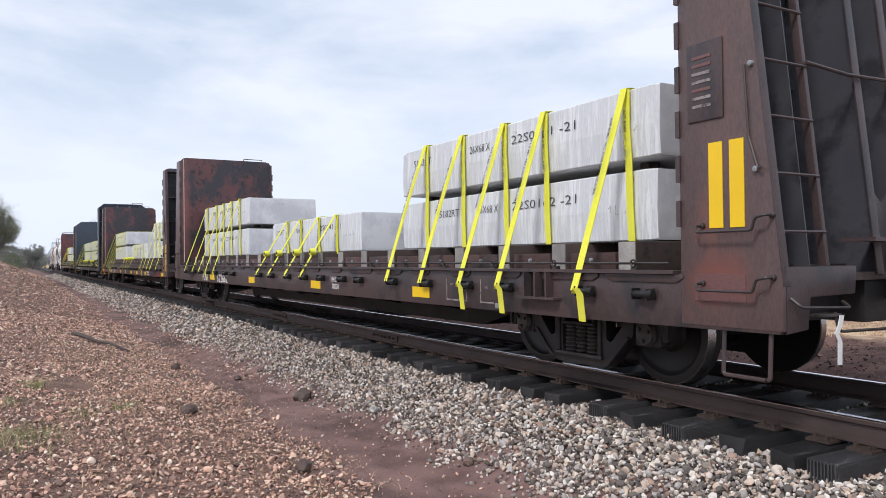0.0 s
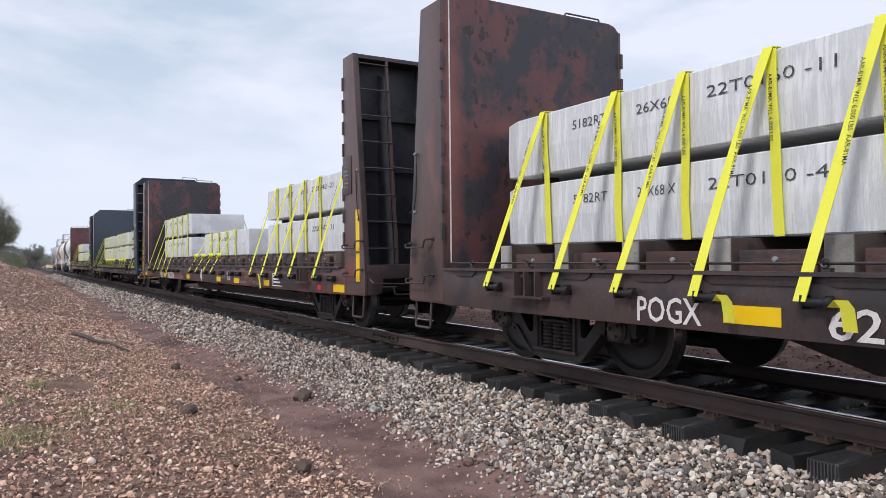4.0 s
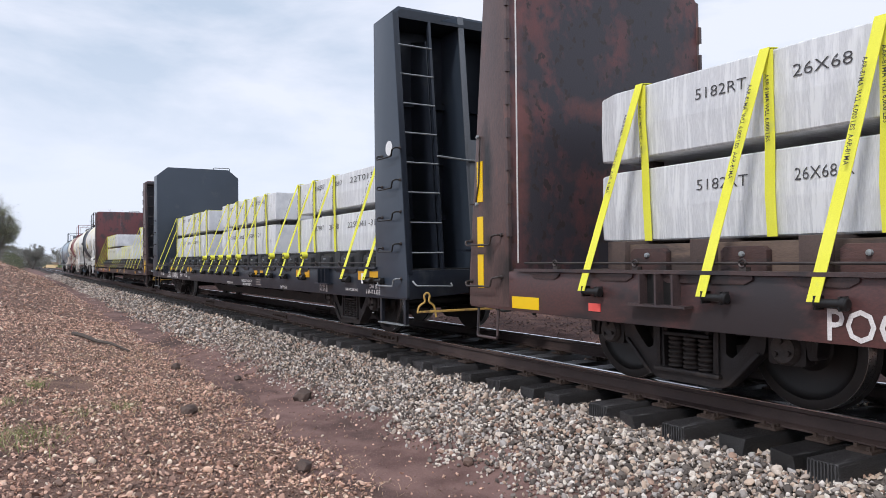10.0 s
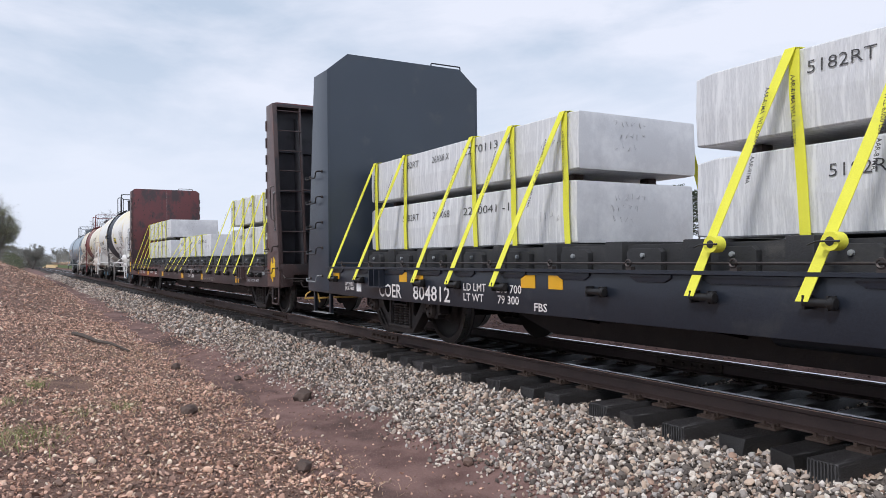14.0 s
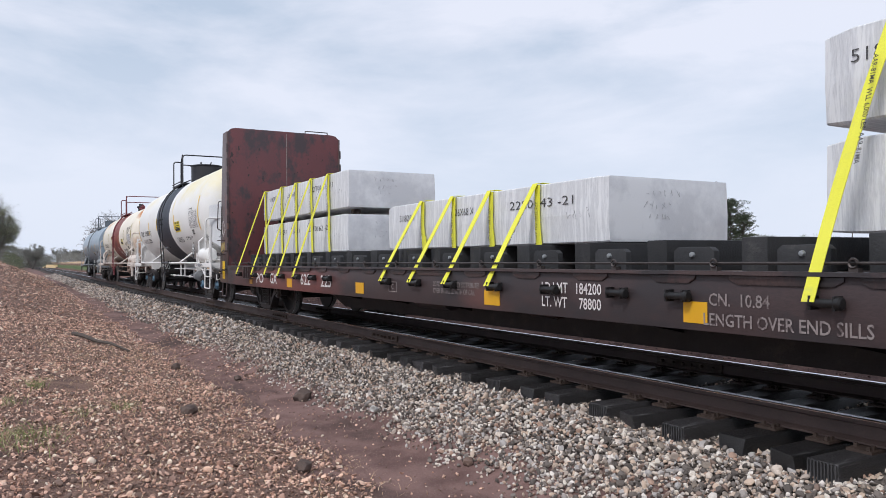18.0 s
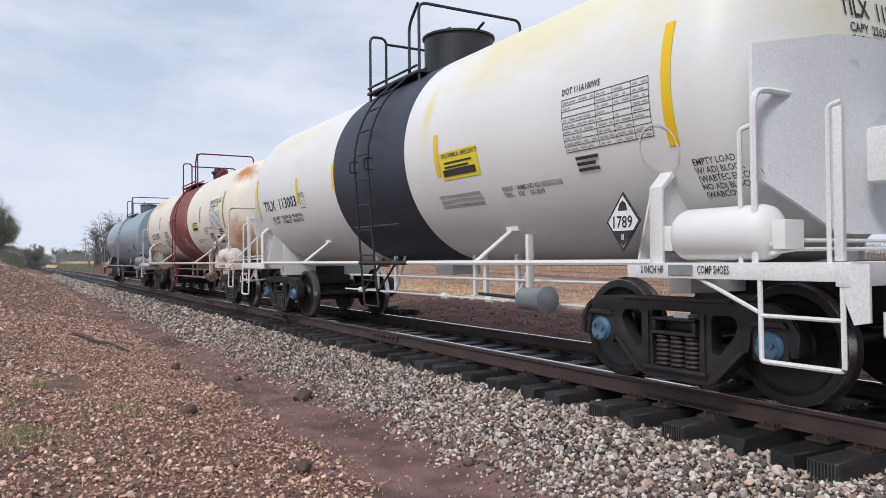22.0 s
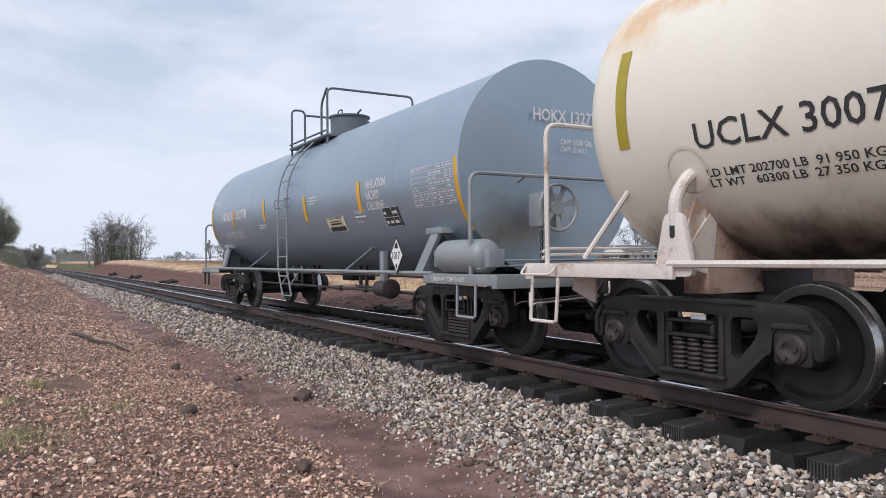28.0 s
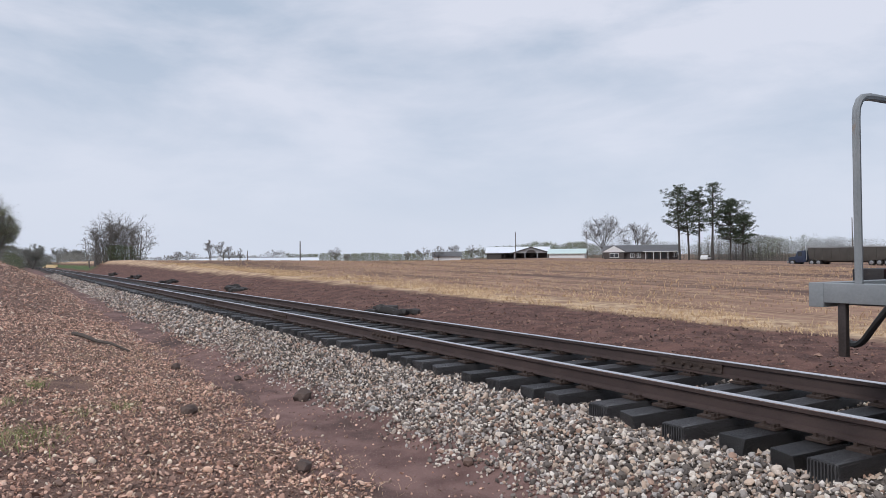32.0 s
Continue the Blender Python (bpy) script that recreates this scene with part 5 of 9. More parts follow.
    for i, q in enumerate(block_x):
        t = part("load_bearer", Shape().box(q - 0.11, q + 0.11, -1.16, 1.16, 1.0, 1.265), timber, car, "heavy timber load bearer", bevel=0.012)
        if not plain_block:
            part("bearer_end", Shape().box(q - 0.1, q + 0.1, -1.168, -1.158, 1.01, 1.26), M["block_end"], t, "pale sawn end")
        if i + 1 < len(block_x) and block_x[i + 1] - q < 1.6:
            m0, m1 = q + 0.16, block_x[i + 1] - 0.16
            mid_x = (m0 + m1) / 2 - 0.08
            stop_paint = timber if dark else M["stop_red"]
            if plain_block:
                if sill_paint is not M["red_sill"]:
                    part("dunnage_board", Shape().box(q + 0.112, block_x[i + 1] - 0.112, -1.1, -1.0, 1.0, 1.235), M["plank"] if sill_paint is M["brown_red"] else stop_paint, car, "worn board between two bearers", bevel=0.008)
                st = part("load_stop", Shape().prism([(mid_x - 0.2, 1.0), (mid_x + 0.2, 1.0), (mid_x + 0.2, 1.17), (mid_x + 0.16, 1.2), (mid_x - 0.16, 1.2), (mid_x - 0.2, 1.17)], "y", -1.17, -1.102), stop_paint, car, bevel=0.008)
                part("bolt", BOLT, None, st, "bright bolt head", at=(mid_x, -1.17, 1.14))
            else:
                st = part("load_stop", Shape().box(m0, m1, -1.15, -0.98, 1.0, 1.17), stop_paint, car, bevel=0.01)
                part("bolt", BOLT, None, st, "bright bolt head", at=((m0 + m1) / 2, -1.15, 1.1))
    return car


def winches(car, xs):
    for q in xs:
        part("tie_down_winch", WINCH, None, car, "black webbing winch", at=(q + 0.1, -HALF, 0.83))
        part("tie_down_winch", WINCH, None, car, at=pose(q + 0.1, HALF, 0.83, 0, 0, 180))


def tape(car, x, z, w, h, material=None, y=-HALF):
    part("reflector", Shape().box(x, x + w, y - 0.006, y, z, z + h), material or M["yellow_tape"], car, "yellow reflective tape")


# ---- the load: cast aluminium ingots under yellow webbing ----
ING_W = 1.727


def ingot(x0, x1, z, car_x, marks, seed, group, tall=1.0):
    """One cast slab; its sides swell a little and its ends are sawn, with softened corners."""
    rr = random.Random(seed)
    hw = ING_W / 2
    L = x1 - x0
    # six-sided section: the sides lean in above and below a crease at mid height
    sec = [(-hw + 0.012, 0.004), (hw - 0.012, 0.004), (hw + 0.002, 0.018), (hw + 0.013, 0.3), (hw, 0.648), (hw - 0.012, 0.66), (-hw + 0.012, 0.66), (-hw, 0.648), (-hw - 0.013, 0.3), (-hw - 0.002, 0.018)]
    sec = [(y, zz * tall) for y, zz in sec]
    s, k = Shape(), len(sec)
    v, f = [], []
    stops = [0.0, 0.02, 0.2, 0.24] + [0.24 + (L - 0.36) * i / 12 for i in range(1, 12)] + [L - 0.12, L - 0.02, L]
    for xx in stops:
        pinch = 1 - 0.055 * max(0, 1 - xx / 0.22) - 0.02 * max(0, 1 - (L - xx) / 0.12)
        if 0.3 < xx < L - 0.2:
            pinch += rr.uniform(-0.002, 0.002)
        for y, zz in sec:
            v.append((xx, y * pinch, zz + (zz - 0.33) * (pinch - 1)))
    n = len(stops) - 1
    for i in range(n):
        f += [(i * k + j, i * k + (j + 1) % k, (i + 1) * k + (j + 1) % k, (i + 1) * k + j) for j in range(k)]
    s.add(v, f)
    ob = thing("aluminium_ingot", "pale grey cast aluminium ingot with black stencilled marks", "metal ingot", group)
    part("casting", s, M["ingot"], ob, "rough cast silver-grey skin", smooth=4)
    for xe, k2 in ((0, -1), (L, 1)):
        e = Shape().add([(xe, y * (0.945 if k2 < 0 else 0.98), zz + (zz - 0.33) * (-0.055 if k2 < 0 else -0.02)) for y, zz in sec], [tuple(range(k))[::(1 if k2 > 0 else -1)]])
        # the sawn end bulges by a finger's width
        e.v += [(xe + k2 * 0.006, y * 0.925, 0.33 + (zz - 0.33) * 0.9) for y, zz in sec]
        e.f = [(j, (j + 1) % k, k + (j + 1) % k, k + j) for j in range(k)] + [tuple(range(k, 2 * k))]
        part("sawn_end", e, M["ingot_end"], ob, "smooth sawn end", smooth=40)
    for text, dx, dz, hgt, wide in marks:
        for me in pieces(letters(text, hgt, M["stencil"], 1.0, wide, -0.007), hgt):
            part("stencil", me, None, ob, "black stencilled marks", at=pose(dx, -hw - 0.021 + 0.0374 * (dz - 0.3), dz, -2.14))
    # faint pencil scrawl on the sawn end and by the leading corner, in rows of loose strokes
    for row in range(3):
        y0 = -0.36 + rr.uniform(-0.05, 0.05)
        for c in range(6 - row):
            u = y0 + 0.085 * c
            z0 = 0.5 - 0.12 * row
            pts = [(L + 0.012, u + rr.uniform(0, 0.06), z0 + rr.uniform(-0.04, 0.04)) for _ in range(4)]
            bar("pencil_stroke", pts, 0.0022, M["pencil"], ob, n=3)
    for c in range(4):
        u = L - 0.62 + 0.1 * c
        pts = [(u + rr.uniform(0, 0.07), -hw - 0.014, 0.31 + rr.uniform(-0.06, 0.06)) for _ in range(4)]
        bar("pencil_stroke", pts, 0.0022, M["pencil"], ob, n=3)
    rides(ob, car_x + x0, TRACK_Y + 0.01, z)
    return ob


STRAP_WORDS = "AAR-81MA  WLL 6,000 LBS  AAR-81MA"


def strap(x, top, car_x, group, rolled, seed, drop=0.0, lean=0.0):
    """One webbing strap: over the load, down its side, and down from the top edge to the winch on the sill."""
    rr = random.Random(seed)
    hw, w = ING_W / 2 + 0.03, 0.043
    ob = thing("tie_down_strap", "bright yellow webbing strap over the ingots" + (" with a rolled-up tail" if rolled else ""), "strap", group)

    def band(name, pts, label=""):
        s = Shape()
        v, f = [], []
        for (px, py, pz), (ny, nz) in pts:
            for d in (-w, w):
                v += [(px + d, py, pz), (px + d, py + ny * 0.006, pz + nz * 0.006)]
        for i in range(len(pts) - 1):
            a, b = 4 * i, 4 * (i + 1)
            f += [(a + 1, a + 3, b + 3, b + 1), (a, b, b + 2, a + 2), (a, a + 1, b + 1, b), (a + 2, b + 2, b + 3, a + 3)]
        s.add(v, f)
        return part(name, s, M["strap"], ob, label, smooth=60)

    sag = rr.uniform(-0.03, 0.03)
    wy, wz = -HALF - 0.1, 0.83
    n = 9
    run_pts = []
    for i in range(n):
        t = i / (n - 1)
        run_pts.append(((sag * math.sin(3.14 * t) + lean * t, -hw - 0.012 + (wy + hw + 0.012) * t, top + 0.004 + (wz - top) * t), (-0.95, 0.3)))
    band("winch_run", run_pts)
    band("top_run", [((0, -hw - 0.012, top + 0.0), (-0.7, 0.7)), ((0, -hw + 0.05, top + 0.008), (0, 1)), ((0, hw - 0.05, top + 0.008), (0, 1)), ((0, hw + 0.012, top), (0.7, 0.7))])
    skew = rr.uniform(-0.02, 0.05)
    band("side_run", [((0.02, -hw + 0.0, top - 0.01), (-1, 0)), ((0.025, -hw - 0.01, top - 0.33), (-1, 0)), ((0.03 + skew * 0.5, -hw - 0.004, top - 0.7), (-1, 0)), ((0.03 + skew, -hw - 0.012, 1.6 if top > 2 else 1.45), (-1, 0)), ((0.04 + skew, -hw - 0.004, 1.27), (-1, 0))])
    band("far_run", [((0, hw + 0.02, top), (1, 0)), ((0, HALF + 0.1, 0.83), (1, 0))])
    turn = Matrix.Rotation(math.atan2(-(wy + hw + 0.012), (top - wz)) * -1, 4, "X") @ Matrix.Rotation(radians(90), 4, "Y")
    for me in pieces(letters(STRAP_WORDS, 0.034, M["ink"], 0.95), 0.034):
        part("printed_word", me, None, ob, "black printed load rating", at=Matrix.Translation((-0.02 + lean * 0.2, -hw - 0.03 + (wy + hw) * 0.2, top - 0.28)) @ turn)
    for me in pieces(letters("AAR-81MA WLL 6,000 LBS", 0.034, M["ink"], 0.95), 0.034):
        part("printed_word", me, None, ob, at=Matrix.Translation((0.015, -hw - 0.04, top - 0.2)) @ Matrix.Rotation(radians(90), 4, "Y"))
    if rolled:
        t = 0.62 if top < 2.2 else 0.8
        cx, cy, cz = 0.09 + lean * t, -hw + (wy + hw) * t - 0.05, top + (wz - top) * t + 0.02
        part("strap_roll", Shape().lathe([(-0.05, 0.02), (-0.05, 0.06), (0.05, 0.06), (0.05, 0.02)], "y", (cx, cy, cz), 14), M["strap"], ob, "rolled webbing tail")
        part("roll_core", Shape().lathe([(-0.052, 0.004), (-0.052, 0.03), (-0.05, 0.03)], "y", (cx, cy, cz), 10), M["ink"], ob)
        bar("binding_cord", [(cx - 0.17, cy - 0.02, cz - 0.02), (cx - 0.07, cy - 0.075, cz), (cx + 0.07, cy - 0.06, cz)], 0.006, M["ink"], ob, n=4)
    if drop:
        band("loose_tail", [((0.05, wy - 0.03, wz - 0.02), (-1, 0)), ((0.12, wy - 0.075, wz + 0.03), (-1, 0)), ((0.15, wy - 0.06, wz - 0.02), (-1, 0)), ((0.15, wy - 0.03, wz - drop), (-1, 0))])
    rides(ob, car_x + x, TRACK_Y + 0.01)
    return ob


def load(car, car_x, stacks, straps, name, tall=1.0):
    """stacks: (from, to, marks of the lower, marks of the upper or None); straps: (x, top, rolled, tail, lean)."""
    for i, (x0, x1, low, up) in enumerate(stacks):
        ingot(x0, x1, 1.268, car_x, low, i * 7 + len(name), name)
        if up:
            ingot(x0, x1 + 0.04, 2.03, car_x, up, i * 7 + 3, name, tall)
            for y in (-0.6, 0.5):
                for q in (0.35, x1 - x0 - 0.45):
                    sp = thing("spacer_block", "short brown timber spacer between two ingots", "timber block", "spacer blocks")
                    part("timber", Shape().box(0, 0.12, 0, 0.14, 0, 0.1), M["block"], sp, bevel=0.006)
                    rides(sp, car_x + x0 + q, TRACK_Y + y, 1.929)
    for i, (x, top, rolled, drop, lean) in enumerate(straps):
        strap(x, top, car_x, name, rolled, i + 31, drop, lean)
    winches(car, [s[0] + s[4] for s in straps])


# ---- the four flat cars, in the order in which they pass ----
TOP2, TOP1 = 2.695, 1.935
rows = lambda a, b, step: [a + step * i for i in range(int((b - a) / step) + 1)]
BLOCKS = rows(-8.93, 9.2, 0.943)


def words(alloy, size, heat, at=(1.2, 2.1, 2.9)):
    """Alloy, section and heat number along the side of an ingot, and how far from its rear end."""
    return [(alloy, at[0], 0.41, 0.095, 0.5), (size, at[1], 0.41, 0.095, 0.45), (heat, at[2], 0.41, 0.1, 1.12)]


def standard_load(car, x, heats, name, front, mid, rear, leans, front_x, mid_x, rear_x, tails=(), tail_rows=(3, 4), spots=()):
    k = list(spots) + [(1.2, 2.1, 2.9)] * 5
    stacks = [(*front_x, words("5182RT", "26X68 X", heats[0], k[0]), words("5182RT", "26X68 X", heats[1], k[1])),
              (*mid_x, words("5182RT", "26X68 X", heats[2], k[2]), None),
              (*rear_x, words("5182RT", "26X68 X", heats[3], k[3]), words("5182RT", "26X68", heats[4], k[4]))]
    straps = [(q, TOP2, False, 0.26 if i in tails else 0, leans[0]) for i, q in enumerate(front)]
    straps += [(q, TOP1, "rolled" if name != "load of the fourth car" else False, 0, leans[1]) for q in mid]
    straps += [(q, TOP2, False, 0.16 if i in tail_rows else 0, leans[2]) for i, q in enumerate(rear)]
    load(car, x, stacks, straps, name)
    winches(car, [3.1, 3.75, -3.5, -4.2, 2.2, 9.4])


CAR_A, CAR_B, CAR_C, CAR_D = -13.78, -36.58, -59.2, -81.75
Yn = -HALF - 0.008

a = flat_car(CAR_A, 21.4, 8.22, M["brown"], M["brown"], M["brown_wall"], M["brown"], "round", 4.33, "weathered brown bulkhead flat car loaded with aluminium ingots", BLOCKS, False)
standard_load(a, CAR_A, ["22S0162 -21", "22S0141 -21", "22S0141 -11", "22T0160 -41", "22T0160 -11"], "load of the first car", (4.85, 5.8, 6.72, 7.48, 8.7), (-1.21, -0.38, 0.64, 1.52), (-8.6, -7.5, -6.68, -5.85, -5.0), (0.0, -0.14, -0.2), (4.0, 9.05), (-2.46, 2.52), (-9.35, -4.28), tails=(2, 3, 4), spots=((1.17, 2.11, 2.85), (0.45, 1.95, 2.85), (0.44, 1.74, 3.0)))
write("POGX", 0.2, M["white_ink"], a, (-6.69, Yn, 0.615), width=0.65)
write("622662", 0.2, M["white_ink"], a, (-5.06, Yn, 0.605), width=1.06)
write("184200\n  78000", 0.085, M["white_ink"], a, (2.66, Yn, 0.78), width=0.33)
write("LOAD TO BE EVENLY DISTRIBUTED\nOVER ENTIRE LENGTH OF CAR", 0.05, M["faded_ink"], a, (0.0, Yn, 0.78), width=1.1)
for q, w in ((-5.85, 0.46), (-2.17, 0.44), (1.72, 0.46), (5.46, 0.44)):
    tape(a, q, 0.65, w, 0.13)
for q in (10.12, 10.3):
    tape(a, q, 1.33, 0.12, 0.62, y=-HALF - 0.004)
sg = part("data_plate", Shape().box(9.94, 10.26, -HALF - 0.02, -HALF - 0.004, 2.12, 2.7), M["brown"], a, "framed data plate", bevel=0.008)
for k in range(7):
    part("illegible_line", Shape().box(9.99, 10.16, -HALF - 0.024, -HALF - 0.021, 2.22 + 0.06 * k, 2.242 + 0.06 * k), M["faded_red"] if k in (2, 5, 6) else M["faded_ink"], sg)
part("red_patch", Shape().box(9.98, 10.42, -HALF - 0.009, -HALF - 0.004, 0.8, 1.0), M["faded_red"], a, "faded red primer patch")
# a strip of white cloth knotted to the uncoupling lever
part("cloth_strip", Shape().prism([(-1.03, 0.72), (-0.985, 0.72), (-1.0, 0.66), (-1.045, 0.6), (-1.01, 0.54), (-1.015, 0.39), (-1.06, 0.39), (-1.055, 0.55), (-1.09, 0.6), (-1.05, 0.66)], "x", 10.83, 10.836), M["cup"], a, "white cloth strip hanging from the lever")
# worn stencil boxes on the sill
F0, F1 = -HALF - 0.004, -HALF - 0.001
part("stencil_frame", Shape().box(6.316, 6.332, F0, F1, 0.645, 0.9).box(6.332, 6.77, F0, F1, 0.645, 0.662).box(6.754, 6.77, F0, F1, 0.662, 0.76), M["faded_ink"], a, "worn white stencil frame")
part("stencil_frame", Shape().box(7.04, 7.056, F0, F1, 0.645, 0.9).box(7.056, 7.3, F0, F1, 0.645, 0.66), M["faded_ink"], a, "worn white stencil frame")
part("illegible_line", Shape().box(6.4, 6.47, F0, F1, 0.82, 0.845), M["faint"], a, "worn away stencil line")
part("illegible_line", Shape().box(7.12, 7.2, F0, F1, 0.8, 0.825), M["faint"], a, "worn away stencil line")
part("tag_board", Shape().box(7.33, 7.46, F0 - 0.004, F1, 0.6, 0.655), M["grey_paint"], a, "small pale tag board", bevel=0.003)

b = flat_car(CAR_B, 21.4, 8.22, M["brown"], M["brown_red"], M["brown_wall"], M["brown"], "round", 4.33, "dark brown bulkhead flat car loaded with aluminium ingots", BLOCKS, True, 0.75, tail=0.25)
standard_load(b, CAR_B, ["22S0142 -31", "22S0142 -21", "22S0142 -11", "22T0163 -31", "22T0163 -21"], "load of the second car", (4.82, 5.7, 6.6, 7.42, 8.68), (-1.43, -0.55, 0.4, 1.27), (-8.88, -7.58, -6.71, -5.81, -4.86), (0.08, -0.04, -0.1), (3.9, 8.97), (-2.65, 2.43), (-9.47, -4.42), tails=(1,), spots=((1.45, 2.38, 3.05), (1.45, 2.38, 3.05), (1.1, 2.03, 2.62)))
write("POGX", 0.2, M["white_ink"], b, (-6.77, Yn, 0.6), width=0.67)
write("622296", 0.2, M["white_ink"], b, (-5.19, Yn, 0.6), width=1.06)
write("186800\n  76200", 0.09, M["white_ink"], b, (2.64, Yn, 0.79), width=0.32)
write("LT WT", 0.07, M["pencil"], b, (2.2, Yn, 0.72), width=0.3)
for q, w in ((-10.14, 0.44), (-6.04, 0.44), (-2.16, 0.42), (1.6, 0.42), (3.31, 0.46), (5.68, 0.36), (9.48, 0.45)):
    tape(b, q, 0.62, w, 0.12)
for x0, x1, z in ((3.77, 3.95, 0.745), (4.2, 4.4, 0.735), (3.7, 4.35, 0.63), (4.85, 5.05, 0.64), (5.15, 5.33, 0.62)):
    part("illegible_line", Shape().box(x0, x1, -HALF - 0.003, -HALF - 0.001, z, z + 0.05), M["faint"], b, "worn away stencil line")
part("red_patch", Shape().box(-8.98, -8.83, -HALF - 0.009, -HALF, 0.655, 0.725), M["red_tape"], b, "small red reflector")
part("red_patch", Shape().box(8.78, 8.94, -HALF - 0.009, -HALF, 0.63, 0.71), M["flag_red"], b, "small red reflector")
pl = part("stencil_frame", Shape().box(6.28, 6.85, -HALF - 0.008, -HALF, 0.63, 0.645).box(6.28, 6.295, -HALF - 0.008, -HALF, 0.645, 0.88).box(6.28, 6.5, -HALF - 0.008, -HALF, 0.865, 0.88), M["white_ink"], b, "worn white stencil frame")
for k in range(3):
    part("illegible_line", Shape().box(6.34, 6.75 - 0.08 * k, -HALF - 0.01, -HALF - 0.002, 0.69 + 0.06 * k, 0.72 + 0.06 * k), M["white_ink"], pl)
for z in (0.8, 1.25):
    tape(b, 10.4, z, 0.13, 0.42 + 0.2 * (z > 1), y=-HALF - 0.004)
sg = part("data_plate", Shape().box(9.94, 10.26, -HALF - 0.02, -HALF - 0.004, 2.12, 2.7), M["brown"], b, "framed data plate", bevel=0.008)
for k in range(7):
    part("illegible_line", Shape().box(9.99, 10.16, -HALF - 0.024, -HALF - 0.021, 2.22 + 0.06 * k, 2.242 + 0.06 * k), M["faded_red"] if k in (2, 5, 6) else M["faded_ink"], sg)
for z, hh in ((1.25, 0.33), (1.74, 0.44), (0.81, 0.36)):
    tape(b, -10.77, z, 0.11, hh, y=-HALF - 0.004)

part("faded_panel", Shape().box(-5.3, -2.69, -HALF - 0.003, -HALF, 0.585, 0.765), M["faded_red"], b, "faded red painted panel on the sill")
part("release_hook", Shape().tube([(-2.72, -HALF - 0.03, 0.72), (-2.68, -HALF - 0.05, 0.75), (-2.62, -HALF, 0.755)], 0.012, 6), M["iron"], b)
part("spray_mark", Shape().tube([(-0.13 + 0.1 * math.cos(a_), -HALF - 0.004, 0.76 + 0.11 * math.sin(a_)) for a_ in [0.9 + 4.5 * i / 12 for i in range(13)]], 0.012, 4).tube([(-0.14, -HALF - 0.004, 0.93), (-0.14, -HALF - 0.004, 0.6)], 0.01, 4), M["white_ink"], b, "white spray mark on the sill")
c = flat_car(CAR_C, 20.3, 7.38, M["black"], M["black"], M["slate"], M["black"], "chamfer", 4.52, "black bulkhead flat car with slate end walls and white stencils", rows(-8.4, 8.9, 0.91), True, 0.95, lift=0.23)
stacks = [(4.05, 9.1, words("5179RT", "26X68", "22S0041 -31", (1.15, 1.92, 2.78)), words("5182RT", "26X68 X", "22T0152")),
          (-2.28, 2.68, words("5182RT", "26X68", "22S0041 -21", (1.2, 2.0, 2.75)), words("5182RT", "26X68 X", "22T0130 -41", (1.05, 2.05, 3.1))),
          (-8.87, -3.8, words("5182RT", "26X68", "22S0041 -11"), words("5182RT", "26X68 X", "22T0113 -41"))]
straps = [(q, TOP2 - 0.053, True, 0, -0.12) for q in (4.36, 5.24, 6.25)] + [(q, TOP2 - 0.053, False, 0, 0) for q in (8.12, 8.95)]
straps += [(q, TOP2 - 0.053, True, 0, -0.42) for q in (-1.34, -0.44, 0.4, 1.22, 2.1)]
straps += [(q, TOP2 - 0.053, False, 0, -0.42) for q in (-8.56, -7.56, -5.72, -4.88, -3.95)]
load(c, CAR_C, stacks, straps, "load of the third car", 0.92)
winches(c, [3.0, 3.6, -2.9, 9.3])
write("COER", 0.18, M["white_ink"], c, (-7.28, Yn, 0.62), width=0.68)
write("804812", 0.18, M["white_ink"], c, (-6.27, Yn, 0.62), width=0.92)
write("LD LMT     206 700\nLT WT       79 300", 0.085, M["white_ink"], c, (-5.05, Yn, 0.77), width=1.1)
write("FBS", 0.08, M["white_ink"], c, (-3.74, Yn, 0.61), width=0.2)
write("FOR RESTRICTED LOADING ONLY", 0.05, M["white_ink"], c, (2.11, Yn, 0.665), width=0.85)
write("SEE EQUIPMENT REGISTER", 0.05, M["white_ink"], c, (2.2, Yn, 0.59), width=0.7)
write("EMPTY CG-35\"", 0.05, M["white_ink"], c, (4.9, Yn, 0.6), width=0.4)
write("BRK RELEASE ROD", 0.045, M["white_ink"], c, (0.83, Yn, 0.6), width=0.5)
write("LIFT HERE\nJACK HERE", 0.05, M["white_ink"], c, (-8.5, Yn, 0.74), width=0.35)
write("LIFT HERE\nJACK HERE", 0.05, M["white_ink"], c, (6.99, Yn, 0.69), width=0.27)
part("jack_mark", Shape().box(7.31, 7.33, Yn - 0.002, Yn + 0.006, 0.61, 0.77), M["white_ink"], c, "white jacking mark")
write("EXW  10 - 5", 0.065, M["white_ink"], c, (9.0, Yn, 0.72), width=0.34)
write("L 67-10  IL 62-3", 0.06, M["white_ink"], c, (8.88, Yn, 0.64), width=0.46)
write("2 INCH HF COMP SHOES", 0.04, M["white_ink"], c, (8.1, Yn, 0.66), width=0.48)
part("tag_board", Shape().box(8.71, 8.84, -HALF - 0.012, -HALF, 0.78, 0.93), M["placard"], c, "small pale tag board")
part("tag_board", Shape().box(-8.06, -7.91, -HALF - 0.01, -HALF, 0.66, 0.8), M["placard"], c, "small pale tag board")
for k in range(3):
    part("illegible_line", Shape().box(3.24, 3.62 - 0.08 * (k == 1), Yn - 0.001, Yn + 0.006, 0.72 - 0.05 * k, 0.745 - 0.05 * k), M["faded_ink"], c, "unreadable white stencil line")
